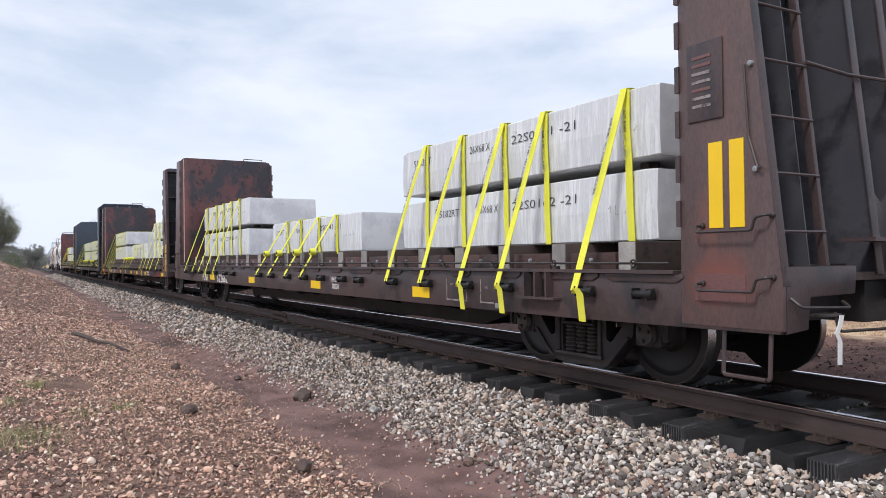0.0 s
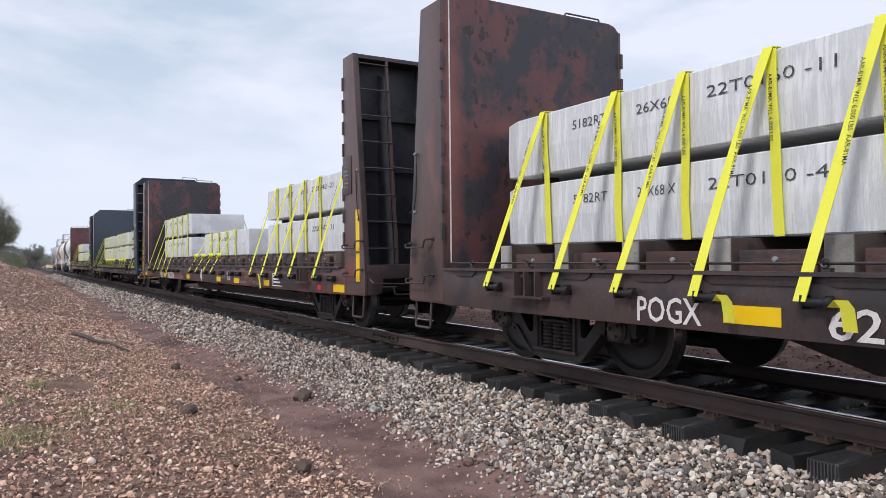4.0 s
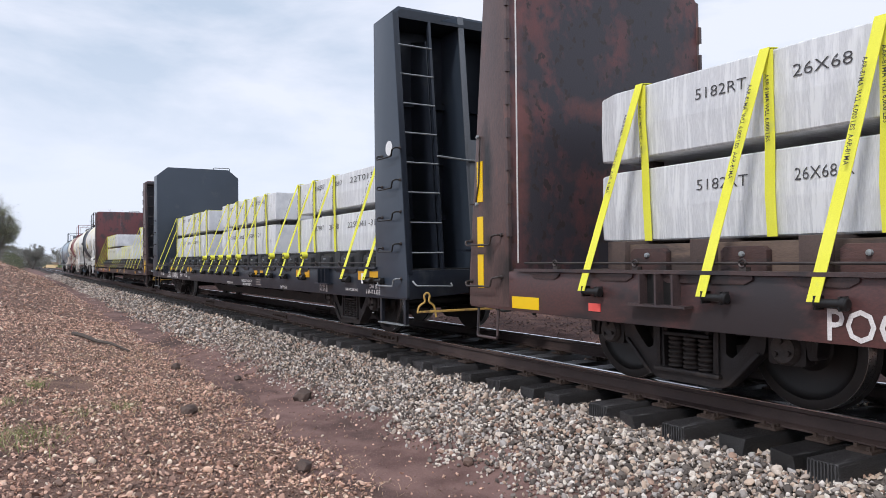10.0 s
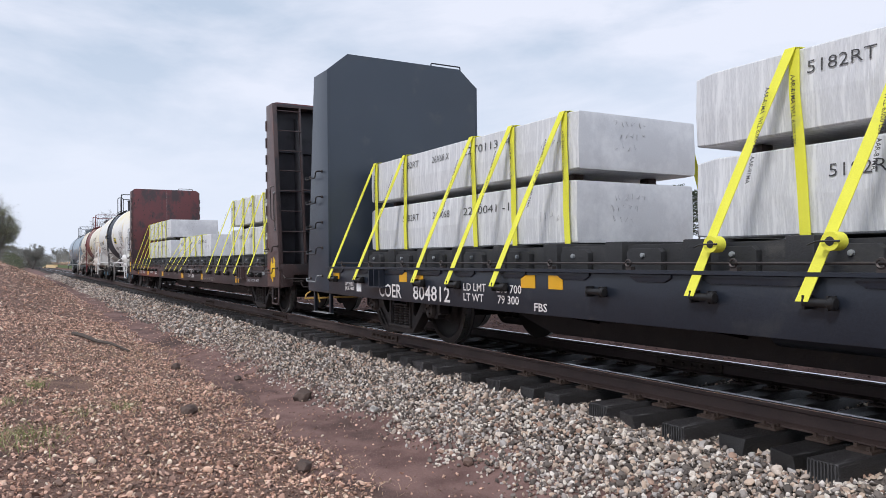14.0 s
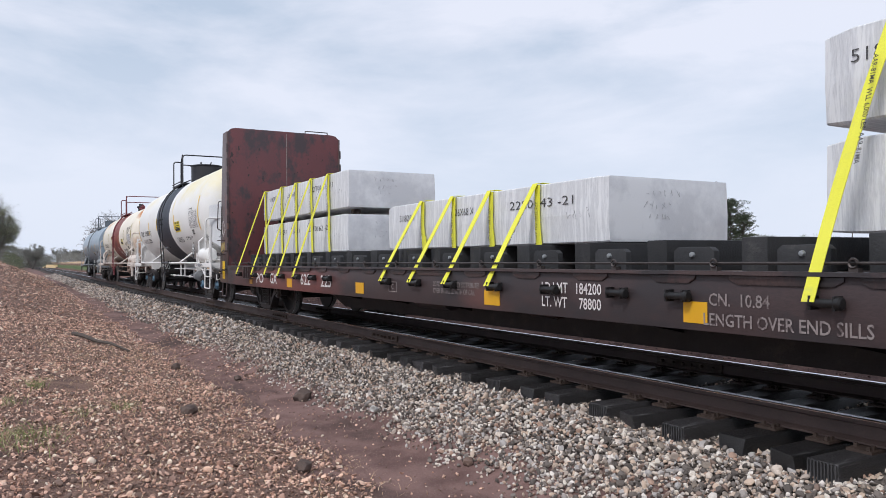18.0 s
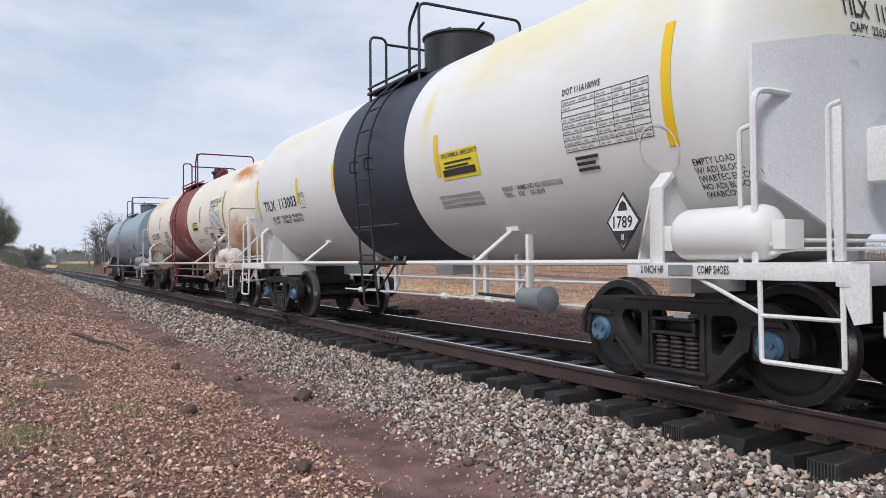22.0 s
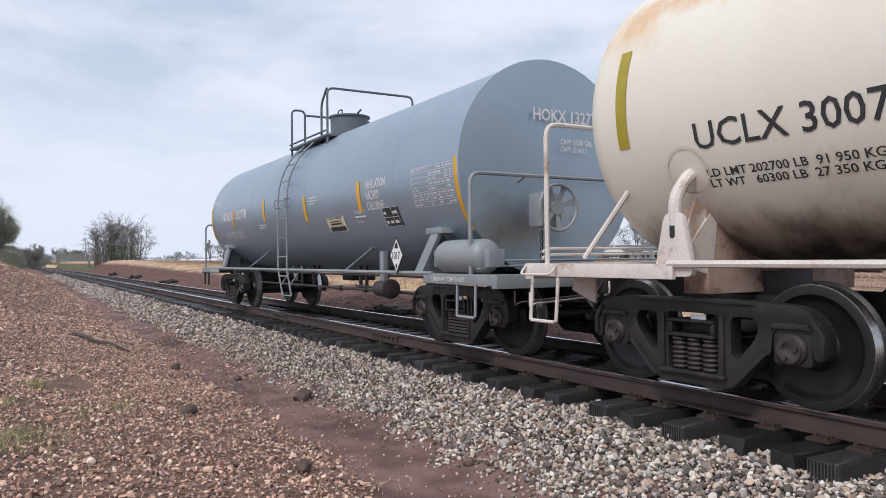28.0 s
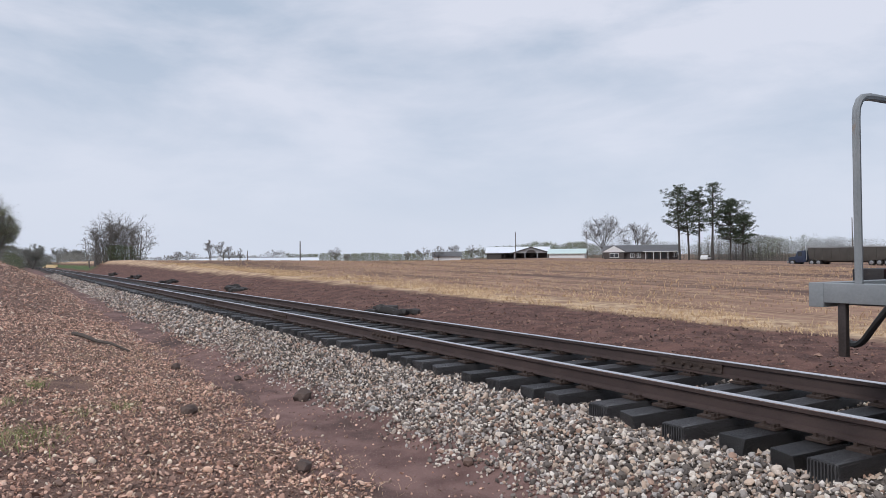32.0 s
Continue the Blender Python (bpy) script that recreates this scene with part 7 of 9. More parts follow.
    pf = part("top_platform", Shape().box(x0 - 0.05, x1 + 0.05, -0.92, -0.62, top - 0.2, top - 0.16).box(x0, x0 + 0.5, -0.62, 0.9, top - 0.06, top - 0.02), rp, car, bevel=0.006)
    for q in (x0, x1):
        for k in (-1, 1):
            bar("platform_leg", [(q, k * 0.88, edge - 0.15), (q, k * 0.88, top - 0.16)], 0.022, rp, pf)
    bar("platform_rail", [(x1, -0.88, top - 0.2), (x1, -0.88, rail_top), (x1, 0.88, rail_top), (x1, 0.88, rail_top - 0.3), (x1, 0.62, rail_top - 0.36)], 0.022, rp, pf, corner=0.12)
    bar("platform_rail", [(x1 - 0.3, -0.88, top - 0.2), (x1 - 0.3, -0.88, rail_top - 0.25), (x1 - 0.02, -0.88, rail_top)], 0.022, rp, pf, corner=0.12)
    bar("platform_rail", [(x0, -0.88, top - 0.2), (x0, -0.88, rail_top - 0.05), (x0, -0.6, rail_top - 0.05), (x0, -0.6, top - 0.16)], 0.022, rp, pf, corner=0.1)
    bar("platform_rail", [(x0, -0.6, rail_top - 0.14), (x0, 0.88, rail_top - 0.14), (x0, 0.88, top - 0.2)], 0.022, rp, pf, corner=0.1)
    bar("toe_rail", [(x0, -0.92, top - 0.1), (x1, -0.92, top - 0.1)], 0.018, rp, pf)
    dx = dome["x"]
    if dome["kind"] == "drum":
        part("manway_dome", Shape().lathe([(top - 0.12, dome["r"]), (top + dome["h"] - 0.06, dome["r"]), (top + dome["h"] - 0.05, dome["r"] + 0.03), (top + dome["h"] - 0.02, dome["r"] + 0.03), (top + dome["h"], dome["r"] - 0.06), (top + dome["h"] + 0.01, 0.05)], "z", (dx, 0, 0), 28), rp, car, "round manway housing on top")
        bar("lid_handle", [(dx - 0.1, -0.2, top + dome["h"]), (dx - 0.1, -0.2, top + dome["h"] + 0.1), (dx + 0.1, -0.2, top + dome["h"] + 0.1), (dx + 0.1, -0.2, top + dome["h"])], 0.014, rp, car, corner=0.03)
        for s in (-1, 1):
            bar("lid_bolt", [(dx + s * dome["r"], 0, top + dome["h"] - 0.03), (dx + s * (dome["r"] + 0.18), 0, top + dome["h"] + 0.03)], 0.02, rp, car)
    else:
        for q, rr_, hh in ((dx - 0.25, 0.14, 0.42), (dx + 0.1, 0.1, 0.28), (dx + 0.45, 0.08, 0.34), (dx + 0.3, 0.12, 0.2)):
            part("top_valve", Shape().lathe([(top - 0.1, rr_), (top + hh * 0.5, rr_), (top + hh * 0.55, rr_ * 1.4), (top + hh * 0.7, rr_ * 1.4), (top + hh * 0.75, rr_ * 0.8), (top + hh, rr_ * 0.7)], "z", (q, -0.1, 0), 14), M["band_fit"] if hh > 0.4 else rp, car)
        bar("vent_elbow", [(dx + 0.7, -0.1, top - 0.1), (dx + 0.7, -0.1, top + 0.25), (dx + 0.95, -0.1, top + 0.22), (dx + 0.97, -0.1, top + 0.1)], 0.035, rp, car, corner=0.08)
    rusty = M["rust_fit"] if fit is M["pink_paint"] else M["iron"] if flat else fit
    # underneath: bottom outlet guard, brake rigging and its pipe
    ur = Shape().box(-0.25, 0.25, -0.25, 0.25, zc - r - 0.18, zc - r + 0.06)
    part("bottom_outlet", ur, M["steel_dark"] if flat else fit, car, bevel=0.03)
    thin = fit is M["white_paint"]
    rod_x = -trucks + (2.7 if thin else 1.4)
    bar("brake_rod", [(rod_x, -0.75, 0.62), (trucks - 1.5, -0.75, 0.62)], 0.014 if thin else 0.024, rusty, car)
    for q in (-1.9, 0.9, 2.0):
        part("rod_clevis", Shape().lathe([(q - 0.09, 0.02), (q - 0.08, 0.045), (q + 0.05, 0.045), (q + 0.06, 0.02)], "x", (0, -0.75, 0.62), 8), rusty, car)
    bar("train_line", [(rod_x - 0.2, -0.57, 0.86), (trucks - 1.2, -0.57, 0.86)], 0.018, rusty, car)
    for q in (-1.7, -1.0, 1.35, 1.6, 2.3):
        zt = zc - math.sqrt(r * r - 0.3)
        part("hanger", Shape().box(q - 0.03, q + 0.03, -0.58, -0.53, 0.6, zt).box(q - 0.03, q + 0.03, -0.78, -0.58, 0.6, 0.64), rusty, car, bevel=0.006)
    bar("hanger_brace", [(2.3, -0.55, 0.66), (2.62, -0.55, zc - math.sqrt(r * r - 0.3))], 0.02, rusty, car)
    bar("hanger_brace", [(-1.0, -0.55, 0.66), (-0.68, -0.55, zc - math.sqrt(r * r - 0.3))], 0.02, rusty, car)
    # brake cylinder, control valve and their bracket
    gx = gear_x
    part("valve_bracket", Shape().box(gx + 0.08, gx + (0.13 if thin else 0.22), -0.98, -0.9, 0.8, zc - math.sqrt(r * r - 0.81)), fit, car, bevel=0.01)
    part("brake_cylinder", Shape().lathe([(gx - 0.02, 0.04), (gx, 0.12), (gx + 0.36, 0.13), (gx + 0.4, 0.15), (gx + 0.43, 0.15), (gx + 0.46, 0.05)], "x", (0, -0.95, 0.68), 16), M["grey_paint"] if thin else rusty, car, "brake cylinder")
    bar("push_rod", [(gx - 0.9, -0.95, 0.7), (gx, -0.95, 0.68)], 0.02, M["band_fit"], car)
    return car, tk


def brake_end(car, x, s, y, z, paint, wheel_paint):
    """The hand brake: a housing on a post with a spoked wheel."""
    part("brake_housing", Shape().box(min(x - s * 0.36, x - s * 0.1), max(x - s * 0.36, x - s * 0.1), y - 0.17, y + 0.13, z - 0.22, z + 0.18), paint, car, "cast hand brake housing", bevel=0.03)
    w = Shape()
    ring = [(x, y + 0.27 * math.cos(a), z + 0.27 * math.sin(a)) for a in [6.2832 * i / 24 for i in range(25)]]
    w.tube(ring, 0.02, 6)
    w.lathe([(x - s * 0.05, 0.02), (x - s * 0.05, 0.09), (x - s * 0.02, 0.085), (x - s * 0.02, 0.02)], "x", (0, y, z), 14)
    for i in range(7):
        a = 6.2832 * i / 7 + 0.3
        c, n = Vector((0, math.cos(a), math.sin(a))), Vector((0, -math.sin(a), math.cos(a)))
        o = Vector((x - s * 0.03, y, z))
        w.add([o + c * 0.07 - n * 0.025, o + c * 0.07 + n * 0.025, o + c * 0.26 + n * 0.045 + Vector((s * 0.02, 0, 0)), o + c * 0.26 - n * 0.045 + Vector((s * 0.02, 0, 0))], [(0, 1, 2, 3)])
    part("brake_wheel", w, wheel_paint, car, "pressed steel hand brake wheel")
    for i in range(7):
        zz = z - 0.3 - i * 0.085
        if zz > 0.95:
            link = [(x - s * 0.2, y - 0.1 + 0.018 * math.cos(q), zz + 0.04 * math.sin(q)) for q in [6.2832 * j / 8 for j in range(9)]]
            part("chain_link", Shape().tube(link, 0.009, 5), M["band_fit"], car)


def air_tank(car, x0, x1, y, z, r, paint):
    part("air_tank", Shape().lathe([(x0, 0.03), (x0 + 0.02, r * 0.6), (x0 + 0.07, r * 0.92), (x0 + 0.12, r), (x1 - 0.12, r), (x1 - 0.07, r * 0.92), (x1 - 0.02, r * 0.6), (x1, 0.03)], "x", (0, y, z), 24), paint, car, "small cylindrical air reservoir", smooth=50)
    for q in (x0 - 0.1, x1 + 0.0):
        part("tank_bracket", Shape().box(q, q + 0.1, y - 0.09, y + 0.12, z - 0.12, z + 0.08), paint, car, bevel=0.01)


CAR_E, CAR_F, CAR_G = -100.55, -115.4, -130.2

e, te = tank_car(CAR_E, 5.31, 2.515, 1.445, (6.4, 6.32), {1: (6.95, 6.25, 6.3, 6.88, 0.41, 2.29), -1: (-6.95, -6.49, -6.4, -6.92, 0.4, 2.07)}, M["tank_white"], M["tank_band"], (-1.43, 1.05), M["white_paint"], M["white_paint"], M["band_fit"],
                 "white tank car with a black band and yellowish stains", "blue", {"kind": "drum", "x": 0.08, "r": 0.52, "h": 0.52, "paint": M["band_fit"]}, 1.08, ladder_x=(-0.37, 0.1), ladder_foot=0.12, rail_top=4.76, shift=-0.1)
for k, xe in ((-1, 6.55), (1, 6.44)):
    # a flanged shield plate standing off the lower part of each head
    out = [(-1.28, 1.7), (-1.28, 2.68), (-0.6, 2.8), (0.6, 2.8), (1.28, 2.68), (1.28, 1.7), (0.62, 1.28), (-0.62, 1.28)]
    sh, cols = Shape(), 16
    for i_ in range(cols + 1):
        y_ = -1.28 + 2.56 * i_ / cols
        lo = 1.7 - (1.28 - abs(y_)) / 0.66 * 0.42 if abs(y_) > 0.62 else 1.28
        hi_ = 2.64 + 0.11 * min(1, (1.28 - abs(y_)) / 0.68)
        x_ = xe - (0.28 if k > 0 else 0.1) * (y_ / 1.28) ** 2
        sh.v += [(k * x_, y_, lo), (k * x_, y_, hi_), (k * (x_ - 0.03), y_, lo), (k * (x_ - 0.03), y_, hi_)]
    for i_ in range(cols):
        q, w_ = 4 * i_, 4 * i_ + 4
        sh.f += [(q, w_, w_ + 1, q + 1), (q + 2, q + 3, w_ + 3, w_ + 2), (q + 1, w_ + 1, w_ + 3, q + 3), (q, q + 2, w_ + 2, w_)]
    sh.f += [(0, 1, 3, 2), (4 * cols, 4 * cols + 2, 4 * cols + 3, 4 * cols + 1)]
    shd = part("head_shield", sh, M["shield_white"], e, "white steel head shield plate")
    for y_ in ((-0.9, 0.9) if k < 0 else ()):
        part("shield_bracket", Shape().box(min(k * (xe - 0.6), k * (xe - 0.12)), max(k * (xe - 0.6), k * (xe - 0.12)), y_ - 0.06, y_ + 0.06, 2.5, 2.62), M["white_paint"], shd)
bar("inner_rail", [(6.12, -1.38, 1.0), (6.12, -1.38, 2.02), (6.2, -1.36, 2.04)], 0.018, M["white_paint"], e, corner=0.08)
part("end_post", Shape().box(6.83, 6.89, -1.42, -1.38, 1.09, 2.05), M["white_paint"], e, "upright channel post", bevel=0.008)
bar("post_rail", [(6.8, -1.42, 1.0), (6.8, -1.42, 2.06), (6.88, -1.4, 2.08)], 0.016, M["white_paint"], e, corner=0.06)
part("corner_plate", Shape().prism([(6.9, 1.07), (7.06, 1.07), (7.06, 0.72), (6.96, 0.7), (6.9, 0.86)], "y", -1.44, -1.42), M["white_paint"], e)
part("end_post", Shape().box(-6.52, -6.46, -1.43, -1.37, 1.09, 2.1), M["white_paint"], e, "upright channel post", bevel=0.008)
bar("small_hoop", [(-6.95, -1.4, 1.05), (-6.95, -1.4, 1.95), (-6.9, -1.1, 1.97), (-6.9, -1.1, 1.05)], 0.018, M["white_paint"], e, corner=0.08)
bar("platform_brace", [(-6.4, -1.43, 0.66), (-5.86, -1.4, 1.0)], 0.016, M["white_paint"], e)
bar("platform_brace", [(6.3, -1.43, 0.74), (5.68, -1.4, 1.0)], 0.016, M["white_paint"], e)
brake_end(e, 6.86, 1, -0.32, 1.87, M["white_paint"], M["white_paint"])
air_tank(e, 5.48, 6.36, -1.28, 1.29, 0.2, M["tank_white"])
placard(e, 5.06, -1.47, 1.42, "1789")
tp = te.patch("chemical_notice", 1.95, 2.06, 0.82, 0.33, M["sticker_yellow"], "yellow emergency notice", 0.006)
te.words("FOR CHEMICAL EMERGENCY", 2.0, 2.31, 0.052, M["ink"], 0.82, parent=tp, lift=0.01)
te.bars(2.05, 2.24, [0.6, 0.52], M["ink"], 0.022, 0.05)
te.bars(2.0, 2.1, [0.7], M["ink"], 0.08)
te.words("VENT TANK WHEN UNLOADING\nCONDUCTIVITY TESTED AT EACH\nLOADING. SEE SHIPPING RECORD", 1.72, 1.85, 0.048, M["ink"], 0.9)
te.words("TILX  113003", -5.28, 2.12, 0.2, M["ink"], width=1.95, bold=0.014)
te.words("LD LMT  218500 LB  99100 KG\nLT WT    67500 LB  30600 KG", -4.94, 1.93, 0.07, M["ink"], width=1.74)
pf = Shape()
for a0, a1, b0, b1 in ((0, 0.25, 0, 0.011), (0, 0.25, 0.264, 0.275), (0, 0.011, 0.011, 0.264), (0.239, 0.25, 0.011, 0.264)):
    pf.add([(a0, 0, b0), (a1, 0, b0), (a1, 0, b1), (a0, 0, b1)], [(0, 1, 2, 3)])
part("stencil_frame", on_tank(pf.mesh("stencil_frame", M["ink"], 0, 0), -3.13, 2.06, te.zc, te.r, 0.008), None, e, "thin black stencil frame")
te.words("PLATE", -3.09, 2.25, 0.05, M["ink"], width=0.17)
te.words("C", -3.04, 2.12, 0.085, M["ink"], 0.8)
te.table(4.25, 2.1, 1.08, 0.48, M["ink"], 9, ground=M["tank_white"])
te.words("DOT 111A100W5", 4.25, 2.62, 0.06, M["ink"], 0.8)
te.words("EMPTY LOAD\nW/ ADJ BLOCK\n(WABTEC ELLCON)\nNO ADJ BLOCK\n(WABCO)", 5.62, 1.83, 0.055, M["ink"], 0.85)
te.words("PAINT - WMS-HD 62-10332-CHS\nTRN -   TIX     03-2019", 3.06, 1.84, 0.055, M["ink"], width=1.0)
te.bars(4.35, 2.02, [0.3, 0.25, 0.28], M["ink"], 0.03, 0.055)
for xx, zz, hh in ((1.83, 2.12, 0.5), (5.46, 2.0, 0.98), (-1.5, 2.25, 0.42), (-3.25, 2.16, 0.45), (-5.74, 1.97, 0.85)):
    te.patch("reflector", xx, zz, 0.1, hh, M["yellow_tape"], "yellow reflective tape", 0.007)
write("2 INCH HF", 0.06, M["ink"], e, (5.22, -1.45, 1.0), width=0.24)
write("COMP SHOES", 0.06, M["ink"], e, (5.79, -1.45, 1.0), width=0.28)
part("tag_plate", Shape().box(5.51, 5.74, -1.452, -1.441, 0.985, 1.065), M["grey_paint"], e, "blank metal tag plate")
bar("rail_sleeve", [(-0.45, -1.42, 1.08), (1.08, -1.42, 1.08)], 0.031, M["band_fit"], e, "black painted stretch of side rail")
bar("foot_rest", [(-0.75, -1.36, 1.6), (0.75, -1.36, 1.6)], 0.02, M["band_fit"], e)
on_head(e, "TILX  113003", 0.15, M["ink"], -0.38, 0.54, 2.97, 6.32, 0.62, 1.445, 2.515)
on_head(e, "CAPY  22630 US GAL\nCAPY  85 661 L", 0.075, M["ink"], -0.3, 0.52, 2.84, 6.32, 0.62, 1.445, 2.515)

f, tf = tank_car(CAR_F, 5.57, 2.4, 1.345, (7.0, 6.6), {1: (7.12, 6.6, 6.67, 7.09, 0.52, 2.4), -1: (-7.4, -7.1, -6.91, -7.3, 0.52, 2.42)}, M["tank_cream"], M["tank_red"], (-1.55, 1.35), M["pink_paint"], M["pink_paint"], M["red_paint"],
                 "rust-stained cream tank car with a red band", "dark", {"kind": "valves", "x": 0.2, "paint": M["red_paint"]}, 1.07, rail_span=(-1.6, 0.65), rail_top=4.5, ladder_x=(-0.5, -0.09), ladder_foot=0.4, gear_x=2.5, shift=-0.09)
brake_end(f, 6.86, 1, -0.33, 1.89, M["band_fit"], M["band_fit"])
for k, (x0_, z0_, x1_, z1_) in enumerate(((6.75, 1.14, 7.0, 1.75), (-6.68, 1.12, -6.2, 1.82))):
    bar("end_brace", [(x0_, -1.3, z0_), (x1_, -0.75 if k == 0 else -1.1, z1_)], 0.026, M["pink_paint"], f, "stained diagonal end brace")
    part("gusset", Shape().prism([(x1_ if k == 0 else -7.2, 1.05), (x1_ + 0.24 if k == 0 else -6.96, 1.05), ((x1_ + 0.24) if k == 0 else -6.96, 0.68), (x1_ - 0.05 if k == 0 else -7.3, 0.8)], "y", -0.9, -0.93), M["pink_paint"], f)
air_tank(f, 5.55, 6.7, -1.25, 1.24, 0.2, M["pink_paint"])
placard(f, 5.46, -1.46, 1.52, "1789")
write("HF COMP BRAKE SHOES", 0.05, M["ink"], f, (5.85, -1.45, 0.985), width=0.56)
tf.words("UCLX 30075", -5.4, 1.95, 0.21, M["ink"], width=1.62, bold=0.006)
tf.words("LD LMT 202700 LB  91 950 KG\nLT WT   60300 LB  27 350 KG  SHN 12-81", -5.37, 1.74, 0.068, M["ink"], width=1.85)
tf.words("HYDROCHLORIC ACID", 4.3, 2.62, 0.12, M["ink"], width=1.24)
tf.words("NOT FOR FLAMMABLE LIQUIDS\nDOT 111A100W5", 4.3, 2.53, 0.06, M["ink"], 0.8)
tf.table(4.33, 1.96, 1.08, 0.46, M["ink"], 8, ground=M["placard"])
tf.words("BLAIR PG-70 1/4 NATURAL LINING\nAPPLIED 05-2015\nBY ABACI", 3.4, 2.0, 0.052, M["ink"], 0.85)
tf.words("CONDUCTIVITY TESTED AT EACH LOADING\nSEE SHIPPERS RECORD", 2.15, 1.72, 0.045, M["ink"], 0.85)
tp = tf.patch("chemical_notice", 2.0, 1.98, 0.78, 0.28, M["notice_faded"], "faded yellow emergency notice", 0.006)
tf.bars(2.08, 2.2, [0.6, 0.5], M["ink"], 0.025, 0.06)
tf.bars(2.08, 2.02, [0.62], M["ink"], 0.08)
tp = tf.patch("data_panel", 4.58, 1.62, 0.5, 0.2, M["ink"], "black data panel", 0.006)
tf.bars(3.9, 1.85, [0.5, 0.42, 0.46], M["ink"], 0.03, 0.06)
tf.bars(5.05, 1.93, [0.42, 0.46, 0.3], M["ink"], 0.03, 0.06)
tf.words("CAUTION: DO NOT MAKE ACID\nCONNECTION BEFORE VENTING\nTANK TO REMOVE PRESSURE\nAFTER LOADING AND UNLOADING,\nWASH TANK EXTERIOR AND DOME\nWITH WATER TO REMOVE ACID SPILLAGE\nPROTECT INTERIOR COATING WHEN\nENTERING. THIS TANK WEAR CLEAN\nRUBBER OVERSHOES & PROTECT\nMETAL TOOLS\nSHARP OBJECTS MUST NOT CONTACT\nRUBBER LINING. NOTIFY OWNER\nBEFORE REPAIRING THIS TANK", -2.72, 2.12, 0.036, M["ink"], width=0.87)
for xx, zz, hh in ((5.7, 1.95, 0.95), (3.06, 2.2, 0.45), (-6.2, 2.05, 0.85), (-3.55, 2.25, 0.45)):
    tf.patch("reflector", xx, zz, 0.12, hh, M["olive_tape"], "dull yellow reflective tape", 0.007)
for xx in (1.05, -1.75):
    tf.patch("reflector", xx, 2.1, 0.08, 0.4, M["amber_tape"], "", 0.007)
# white spray loops on the red band
rr = random.Random(8)
for k in range(6):
    s = Shape()
    cx, cz = 0.35 + 0.14 * k, 1.78 - 0.05 * k
    for i in range(14):
        a0, a1 = 6.2832 * i / 14, 6.2832 * (i + 1) / 14
        u = lambda a_: (cx + 0.13 * math.cos(a_ + k), 0, 0.2 + 0.17 * math.sin(a_ * (1 + (k % 2))))
        p0, p1 = u(a0), u(a1)
        s.add([(p0[0], 0, p0[2] - 0.012), (p1[0], 0, p1[2] - 0.012), (p1[0], 0, p1[2] + 0.012), (p0[0], 0, p0[2] + 0.012)], [(0, 1, 2, 3)])
    part("spray_scrawl", on_tank(s.mesh("spray_scrawl", M["white_ink"], 0, 0), 0, cz - 0.2, tf.zc, tf.r, 0.007), None, f, "looping white spray paint")
on_head(f, "UCLX  30075", 0.12, M["ink"], -0.66, -0.02, 2.79, 6.6, 0.62, 1.34, 2.4)
on_head(f, "CAPY 20800 US GAL\nCAPY 78 736 L", 0.06, M["ink"], -0.5, -0.08, 2.68, 6.6, 0.62, 1.34, 2.4)

g, tg = tank_car(CAR_G, 5.48, 2.25, 1.345, (7.2, 6.0), {1: (6.9, 6.32, 6.06, 6.45, 0.47, 2.1), -1: (-7.28, -6.98, -7.08, -6.65, 0.5, 2.1)}, M["tank_grey"], None, (0, 0), M["grey_paint"], M["grey_paint"], M["grey_paint"],
                 "blue-grey tank car with white hazard lettering", "dark", {"kind": "drum", "x": -0.4, "r": 0.38, "h": 0.42, "paint": M["slate_fit"]}, 0.95, head=0.78, ladder_x=(-0.56, -0.04), rail_span=(-1.35, 0.65), rail_top=4.28, flat=True, ladder_foot=0.25, shift=-0.05)
brake_end(g, 6.6, 1, -0.36, 1.71, M["grey_paint"], M["grey_paint"])
air_tank(g, 5.48, 6.5, -1.25, 1.15, 0.2, M["grey_paint"])
placard(g, 4.6, -1.46, 1.18, "1017")
tg.words("HOKX 132778", -5.34, 2.1, 0.2, M["white_ink"], width=2.2, bold=0.02)
tg.words("* LD LMT  180000 LB  81648 KG\n   LT WT     81300 LB  36900 KG", -5.36, 1.76, 0.075, M["white_ink"], width=1.72)
tg.words("INHALATION\nHAZARD\nCHLORINE", 3.33, 2.17, 0.12, M["white_ink"], width=0.68, bold=0.02)
tg.table(4.8, 1.8, 1.06, 0.5, M["white_ink"], 8)
tg.words("DOT 105J500W", 4.82, 2.255, 0.045, M["white_ink"], width=0.36)
tp = tg.patch("data_panel", 3.79, 1.6, 0.5, 0.28, M["ink"], "black data panel with white rules", 0.006)
tg.table(3.79, 1.6, 0.44, 0.28, M["white_ink"], 2, (0.62,))
tp = tg.patch("chemical_notice", 1.58, 1.59, 0.75, 0.27, M["sticker_cream"], "faded emergency notice", 0.006)
tg.words("FOR PRODUCT EMERGENCY", 1.63, 1.8, 0.04, M["ink"], width=0.64, parent=tp, lift=0.012)
tg.bars(1.7, 1.755, [0.5], M["ink"], 0.014, 0.05)
tg.bars(1.72, 1.71, [0.46], M["ink"], 0.026, 0.05)
tg.bars(1.64, 1.61, [0.64], M["ink"], 0.075)
tg.bars(-2.3, 1.86, [0.55, 0.45], M["white_ink"], 0.022, 0.05)
tg.words("EXTERIOR PAINT", 2.79, 1.83, 0.05, M["white_ink"], width=0.42)
tg.words("03-2014", 2.79, 1.69, 0.05, M["white_ink"], width=0.25)
tg.bars(2.79, 1.77, [0.4], M["white_ink"], 0.03, 0.06)
